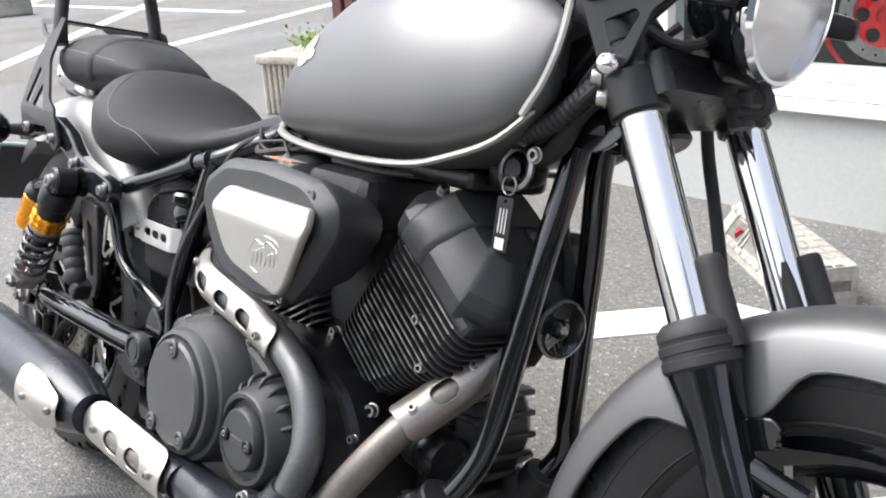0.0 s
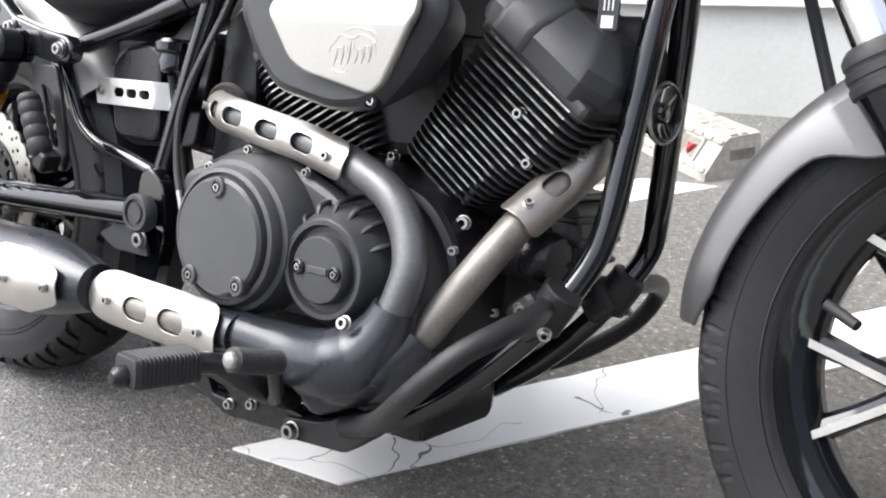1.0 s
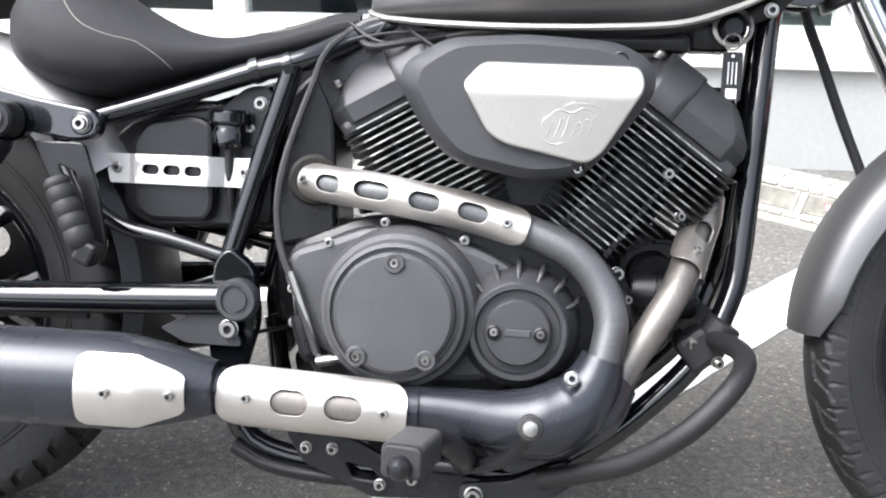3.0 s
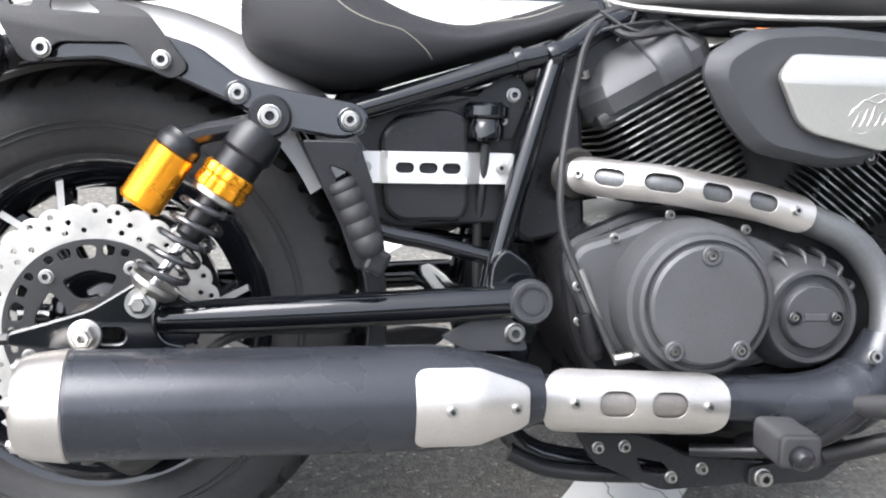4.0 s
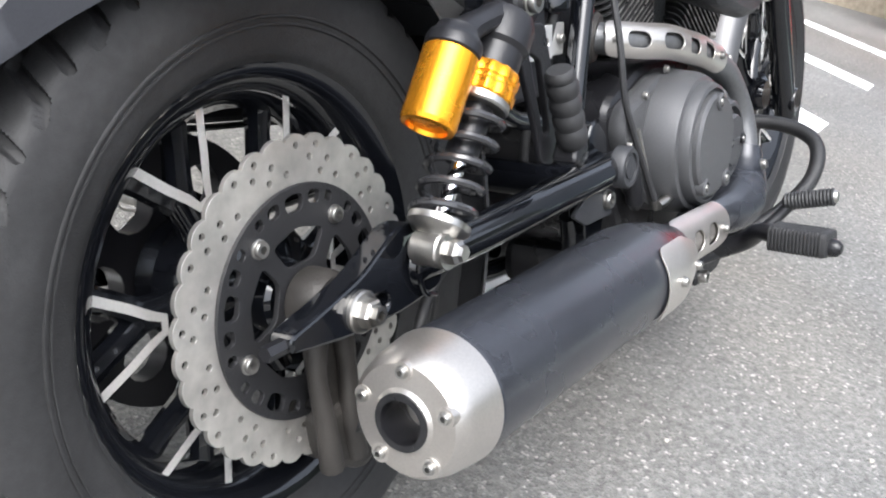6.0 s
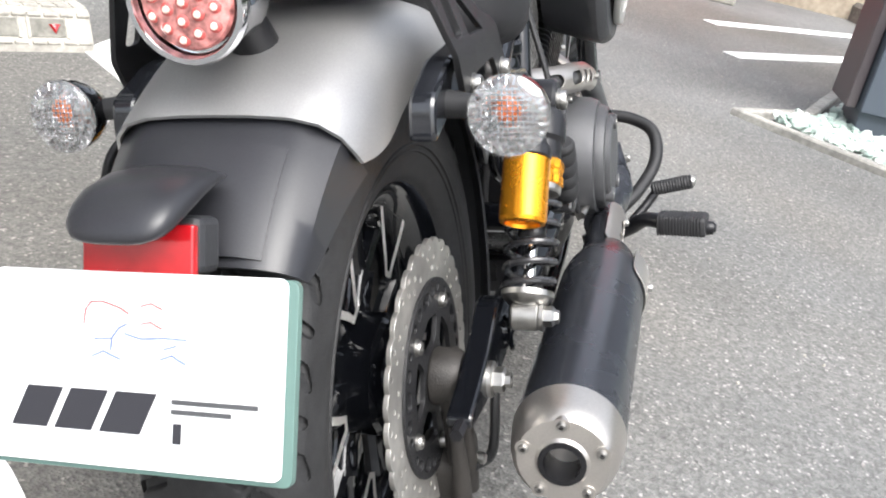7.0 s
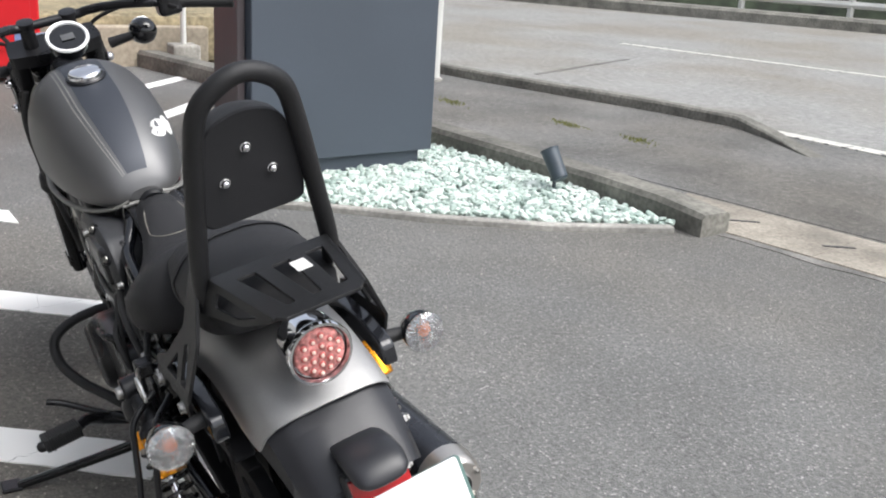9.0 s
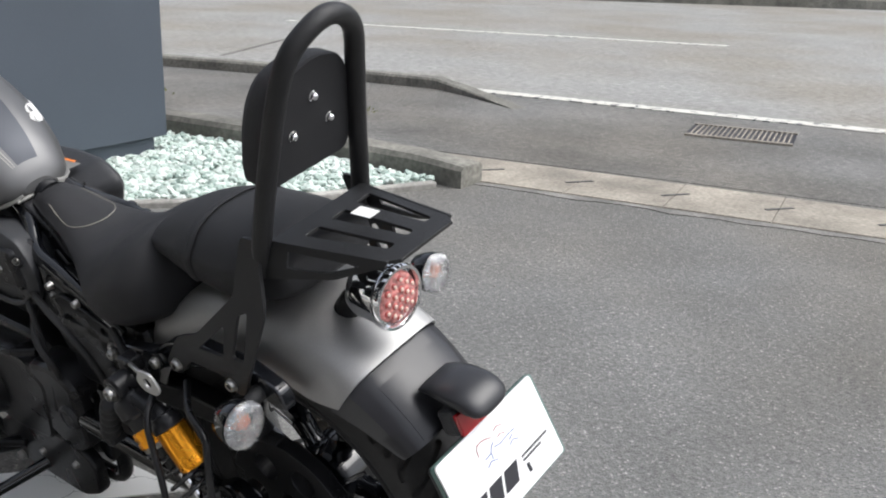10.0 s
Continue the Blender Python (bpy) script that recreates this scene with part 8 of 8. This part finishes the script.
def front_prof(k):
    tab = math.exp(-(((k - 0.448) / 0.105) ** 4))
    edge = 0.309 - 0.010 * min(1, k / 0.3) - 0.040 * tab + 0.014 * max(0, 1 - k / 0.06)
    hw = 0.070 - 0.022 * max(0, 1 - k / 0.10) ** 2
    half = [(0.0, 0.347), (hw * 0.36, 0.3455), (hw * 0.66, 0.341), (hw * 0.86, 0.333), (hw * 0.96, 0.323), (hw, edge)]
    return [(-y, r) for y, r in half[::-1]] + half[1:]


front_rows = fender_rows(FC, 178, 50, 96, front_prof)
ff = B("front_fender", skin(front_rows, -0.003), "tank", "matte grey steel front fender")
for q in (0, -1):
    part("rolled_edge", tube([row[q] for row in front_rows[::2]], 0.0030, 8, straight=True), "tank", ff)
bars = B("handlebar", tube([(1.032, -0.385, 1.015), (1.055, -0.28, 1.036), (1.065, -0.20, 1.052), (1.11, -0.14, 1.058), (1.165, -0.085, 1.055), (1.18, -0.05, 1.05), (1.18, 0.07, 1.05), (1.165, 0.105, 1.055), (1.11, 0.16, 1.058), (1.065, 0.22, 1.052), (1.055, 0.30, 1.036), (1.032, 0.385, 1.013)], 0.011, 14), "satin_black", "black handlebar with rubber grips")
for s in (-1, 1):
    e = Vector((1.024, s * 0.398, 1.011))
    d = Vector((0.32, -s * 1.0, 0.22)).normalized()
    part("grip", lathe([(0.0, 0), (0.014, 0), (0.0175, 0.003), (0.0178, 0.010)] + [(0.0165 + (0.0006 if k % 2 else -0.0004), 0.013 + 0.005 * k) for k in range(22)] + [(0.019, 0.125), (0.019, 0.130), (0.012, 0.131)], e, d, 22), "grip", bars, "ribbed black grip")
    part("switch_box", box(e + d * 0.158 + Vector((-0.004, 0, -0.002)), (0.050, 0.056, 0.062), 0.010), "satin_black", bars)
    part("lever", tube([e + d * 0.20 + Vector((0.03, 0, 0.004)), e + d * 0.15 + Vector((0.055, 0, 0.0)), e + d * 0.02 + Vector((0.06, 0, -0.006))], [0.008, 0.008, 0.005], 8), "satin_black", bars)
    part("riser", lathe([(0.018, -0.06), (0.017, 0.0), (0.020, 0.004), (0.020, 0.018), (0, 0.02)], (1.185, 0.012 + s * 0.05, 1.045), (-0.3, 0, 0.9), 18), "satin_black", bars)
    turn_signal((1.225, s * 0.208, 0.965), (1, 0, 0.0), (1.245, s * 0.125, 0.952), bike)
part("kill_switch", box((1.036, -0.247, 1.060), (0.012, 0.022, 0.016), 0.003), "red_lens", bars, "red kill switch")
part("master_cylinder", box((1.075, -0.205, 1.075), (0.045, 0.06, 0.034), 0.006), "satin_black", bars)
for s in (-1, 1):
    part("mirror_stem", tube([(1.07, s * 0.215, 1.07), (1.085, s * 0.225, 1.12), (1.09, s * 0.25, 1.18)], 0.005, 8), "satin_black", bars)
gauge = B("speedometer", lathe([(0.0, -0.045), (0.03, -0.042), (0.044, -0.02), (0.047, -0.003), (0.047, 0.004), (0.0, 0.004)], (1.068, -0.004, 1.018), (-0.62, 0, 0.78), 40), "gloss_black", "round speedometer with a bright ring")
part("ring", lathe([(0.040, 0.004), (0.047, 0.003), (0.0485, 0.006), (0.046, 0.010), (0.0415, 0.009), (0.040, 0.004)], (1.068, -0.004, 1.018), (-0.62, 0, 0.78), 40), "reflector_silver", gauge, "bright bezel ring")
part("display", box((1.064, -0.004, 1.023), (0.018, 0.03, 0.002), 0.0005, rot=Euler((0, radians(-38.5), 0)).to_matrix()), "pipe", gauge, "grey digital display")

# -- ignition, key, horn, cables --
ign = B("ignition_lock", lathe([(0.016, -0.03), (0.019, -0.02), (0.019, 0.0), (0.012, 0.004), (0, 0.004)], (1.112, -0.030, 0.735), (0, -1, 0.1), 20), "satin_black", "ignition lock with a key on a ring")
part("bezel", lathe([(0.022, -0.002), (0.0262, 0), (0.0262, 0.004), (0.022, 0.006), (0.0195, 0.003), (0.022, -0.002)], (1.112, -0.035, 0.735), (0, -1, 0.1), 22), "steel", ign)
part("key_bow", side_plate(softened([(1.100, 0.728), (1.100, 0.742), (1.112, 0.748), (1.124, 0.742), (1.124, 0.728), (1.112, 0.720)], 0.006), -0.040, -0.043, bevel=0.0005), "satin_black", ign)
part("key_ring", tube([(1.112 + 0.0105 * math.cos(a), -0.044, 0.716 + 0.0105 * math.sin(a)) for a in [math.tau * k / 20 for k in range(21)]], 0.0014, 6, straight=True), "steel", ign)
tag = part("key_tag", side_plate(rounded(1.113, 0.672, 0.025, 0.062, 0.003), -0.0445, -0.0475, [ring2(1.113, 0.698, 0.0022, 8)], 0.0006), "orange_tag", ign, "black key tag with white print bars")
part("tag_print", box((1.113, -0.0479, 0.650), (0.014, 0.0006, 0.013)), "white", tag)
for dx in (-0.005, 0.0, 0.005):
    part("tag_bar", box((1.113 + dx, -0.0479, 0.676), (0.0016, 0.0006, 0.028)), "white", tag)
horn = B("horn", lathe([(0.0, -0.024), (0.022, -0.022), (0.030, -0.008), (0.0345, -0.003), (0.0345, 0.003), (0.031, 0.005), (0.028, 0.002), (0.012, -0.001), (0.010, 0.003), (0.005, 0.005), (0, 0.005)], (1.160, 0.027, 0.559), (1.0, -0.15, 0.02), 36), "gloss_black", "round black horn between the down tubes")
part("rim", lathe([(0.0340, -0.002), (0.0360, 0.001), (0.0340, 0.0045), (0.0318, 0.003), (0.0340, -0.002)], (1.160, 0.027, 0.559), (1.0, -0.15, 0.02), 36), "steel", horn)
CABLES = (
    [(0.66, -0.03, 0.735), (0.60, -0.085, 0.69), (0.578, -0.105, 0.63), (0.553, -0.14, 0.52), (0.556, -0.15, 0.44), (0.585, -0.16, 0.37), (0.615, -0.172, 0.30)],
    [(1.30, -0.05, 0.93), (1.22, -0.06, 0.85), (1.14, -0.025, 0.775), (1.05, -0.02, 0.735), (0.95, -0.04, 0.72)],
    [(1.30, -0.04, 0.90), (1.22, -0.07, 0.82), (1.15, -0.020, 0.765), (1.04, -0.02, 0.72), (0.92, -0.05, 0.70), (0.80, -0.06, 0.70)],
    [(1.28, -0.03, 0.95), (1.18, -0.03, 0.86), (1.14, -0.02, 0.80), (1.10, -0.01, 0.745)],
    [(0.68, -0.05, 0.725), (0.72, -0.06, 0.705), (0.78, -0.07, 0.712), (0.86, -0.05, 0.72)],
    [(0.62, -0.05, 0.715), (0.65, -0.085, 0.690), (0.70, -0.08, 0.698), (0.76, -0.06, 0.71)],
    [(1.02, -0.26, 1.03), (1.12, -0.20, 1.05), (1.22, -0.10, 1.02), (1.27, -0.06, 0.95)],
    [(1.02, 0.27, 1.03), (1.12, 0.22, 1.05), (1.22, 0.12, 1.02), (1.27, 0.06, 0.95)],
    [(1.06, 0.24, 1.06), (1.15, 0.20, 1.11), (1.25, 0.13, 1.06), (1.28, 0.08, 0.96)],
)
for pts in ([(0.600, -0.070, 0.690), (0.630, -0.078, 0.700), (0.670, -0.074, 0.708), (0.730, -0.060, 0.716)], [(0.618, -0.065, 0.722), (0.650, -0.080, 0.700), (0.690, -0.082, 0.694), (0.745, -0.070, 0.708)], [(0.640, -0.072, 0.684), (0.655, -0.076, 0.705), (0.665, -0.066, 0.722)], [(0.700, -0.075, 0.712), (0.735, -0.085, 0.690), (0.760, -0.080, 0.672)]):
    B("wire", tube(pts, 0.0026, 6), "grip")
hose_path = smooth_path([(1.135, -0.055, 0.775), (1.180, -0.060, 0.795), (1.215, -0.062, 0.822), (1.250, -0.060, 0.852)], 12)
B("ribbed_hose", tube(hose_path, [0.0125 if k % 2 else 0.0108 for k in range(len(hose_path))], 12, straight=True), "grip", "black corrugated wiring hose")
B("brake_hose", tube([(1.21, 0.11, 0.90), (1.228, 0.130, 0.84), (1.242, 0.134, 0.780), (1.268, 0.130, 0.715), (1.295, 0.125, 0.645), (1.325, 0.116, 0.570), (1.352, 0.108, 0.505), (1.385, 0.100, 0.445), (1.43, 0.095, 0.39)], 0.0075, 12), "grip", "thick black front brake hose")
for pts in CABLES:
    B("cable", tube(pts, 0.0048, 8), "grip")
B("frame_gusset", side_plate(softened([(0.53, 0.63), (0.57, 0.69), (0.64, 0.735), (0.72, 0.735), (0.70, 0.66), (0.60, 0.60)], 0.02), -0.055, 0.055, bevel=0.006), "satin_black", "black frame gusset behind the rear cylinder")
B("wire_loom", tube([(1.24, -0.035, 0.85), (1.20, -0.045, 0.81), (1.16, -0.030, 0.765), (1.09, -0.005, 0.735)], 0.012, 12), "grip", "taped black wiring loom")
B("under_tank_tray", box((0.86, 0, 0.712), (0.40, 0.10, 0.026), 0.01), "satin_black", "black tray under the tank")
B("throttle_body", box((0.86, -0.03, 0.66), (0.14, 0.14, 0.07), 0.02), "fin")
B("coil", box((1.085, -0.005, 0.728), (0.06, 0.05, 0.045), 0.010), "satin_black", "black ignition coil")
bolt((1.155, -0.055, 0.755), (0, -1, 0), 0.008, bike)
B("engine_mount", side_plate(softened([(0.52, 0.42), (0.535, 0.62), (0.57, 0.66), (0.60, 0.60), (0.61, 0.44)], 0.02), -0.06, 0.06, bevel=0.006), "satin_black", "black rear engine mount")
B("under_seat_box", box((0.40, 0, 0.53), (0.24, 0.11, 0.17), 0.02), "satin_black", "black box under the seat")

lock = B("helmet_lock", box((0.205, 0.175, 0.600), (0.035, 0.03, 0.028), 0.006), "satin_black", "small helmet lock with a steel clip")
part("clip", side_plate(softened([(0.097, 0.600), (0.112, 0.625), (0.142, 0.625), (0.157, 0.600), (0.142, 0.585), (0.112, 0.585)], 0.008), 0.198, 0.202, [ring2(0.127, 0.605, 0.009, 12)], 0.0006), "strip_silver", lock)
part("clip_arm", tube([(0.150, 0.195, 0.612), (0.175, 0.190, 0.612), (0.205, 0.180, 0.605)], 0.004, 8), "steel", lock)
B("regulator", box((0.42, 0.105, 0.50), (0.16, 0.05, 0.14), 0.012), "satin_black", "black finned regulator on the left side")
B("left_cable", tube([(0.62, 0.12, 0.60), (0.55, 0.15, 0.56), (0.53, 0.165, 0.46), (0.56, 0.17, 0.36)], 0.005, 8), "grip")
# -- left side: belt guard, brackets and hoses --
guard = B("belt_guard", side_plate(softened([(0.02, 0.462), (0.05, 0.492), (0.20, 0.500), (0.44, 0.470), (0.47, 0.445), (0.46, 0.425), (0.30, 0.440), (0.10, 0.455)], 0.012), 0.072, 0.112, bevel=0.006), "satin_black", "black upper belt guard")
part("lower_guard", side_plate(softened([(0.10, 0.215), (0.12, 0.245), (0.40, 0.290), (0.46, 0.285), (0.44, 0.262), (0.20, 0.215)], 0.01), 0.076, 0.108, bevel=0.004), "satin_black", guard)
B("front_pulley_cover", side_plate(softened([(0.47, 0.44), (0.53, 0.47), (0.62, 0.455), (0.65, 0.38), (0.63, 0.29), (0.55, 0.25), (0.48, 0.30)], 0.025), 0.10, 0.172, bevel=0.012), "satin_black", "black front pulley cover")
B("left_bracket", side_plate(softened([(0.25, 0.565), (0.33, 0.585), (0.47, 0.622), (0.50, 0.60), (0.40, 0.555), (0.35, 0.47), (0.31, 0.47), (0.30, 0.54)], 0.012), 0.118, 0.126, [ring2(0.36, 0.575, 0.010, 12)], 0.0015), "satin_black", "black bracket under the seat")
B("tool_box", box((0.33, 0.085, 0.555), (0.16, 0.07, 0.10), 0.015), "satin_black", "black tool box under the seat")
for pts in ([(0.56, 0.13, 0.60), (0.47, 0.15, 0.585), (0.40, 0.15, 0.53), (0.39, 0.14, 0.45), (0.43, 0.14, 0.40)], [(0.62, 0.10, 0.57), (0.54, 0.165, 0.53), (0.50, 0.17, 0.48), (0.52, 0.16, 0.43)], [(0.30, 0.14, 0.61), (0.24, 0.165, 0.585), (0.22, 0.20, 0.55), (0.235, 0.19, 0.50)]):
    B("hose", tube(pts, 0.0065, 8), "grip")
for x, z in ((0.30, 0.600), (0.40, 0.628), (0.47, 0.645)):
    bolt((x, 0.132, z), (0, 1, 0), 0.007, bike, h=0.010)
left_panel = B("left_panel", side_plate(softened([(0.290, 0.590), (0.44, 0.618), (0.53, 0.640), (0.575, 0.60), (0.56, 0.47), (0.49, 0.435), (0.36, 0.43), (0.30, 0.46)], 0.02), 0.060, 0.112, bevel=0.010), "satin_black", "black left side panel under the seat")
for x, z in ((0.40, 0.585), (0.52, 0.60), (0.45, 0.47)):
    bolt((x, 0.112, z), (0, 1, 0), 0.006, left_panel, h=0.008)
B("clutch_arm", tube([(0.60, 0.15, 0.47), (0.64, 0.178, 0.475), (0.70, 0.185, 0.47)], [0.009, 0.008, 0.006], 10), "satin_black", "black clutch release arm")
lower_left = B("left_lower_bracket", side_plate(softened([(0.50, 0.24), (0.56, 0.28), (0.74, 0.27), (0.86, 0.22), (0.88, 0.165), (0.80, 0.125), (0.60, 0.120), (0.52, 0.16)], 0.02), 0.145, 0.172, bevel=0.006), "satin_black", "black lower bracket of the side stand")
for x, z in ((0.57, 0.22), (0.70, 0.20), (0.82, 0.18)):
    bolt((x, 0.172, z), (0, 1, 0), 0.007, lower_left, h=0.009)
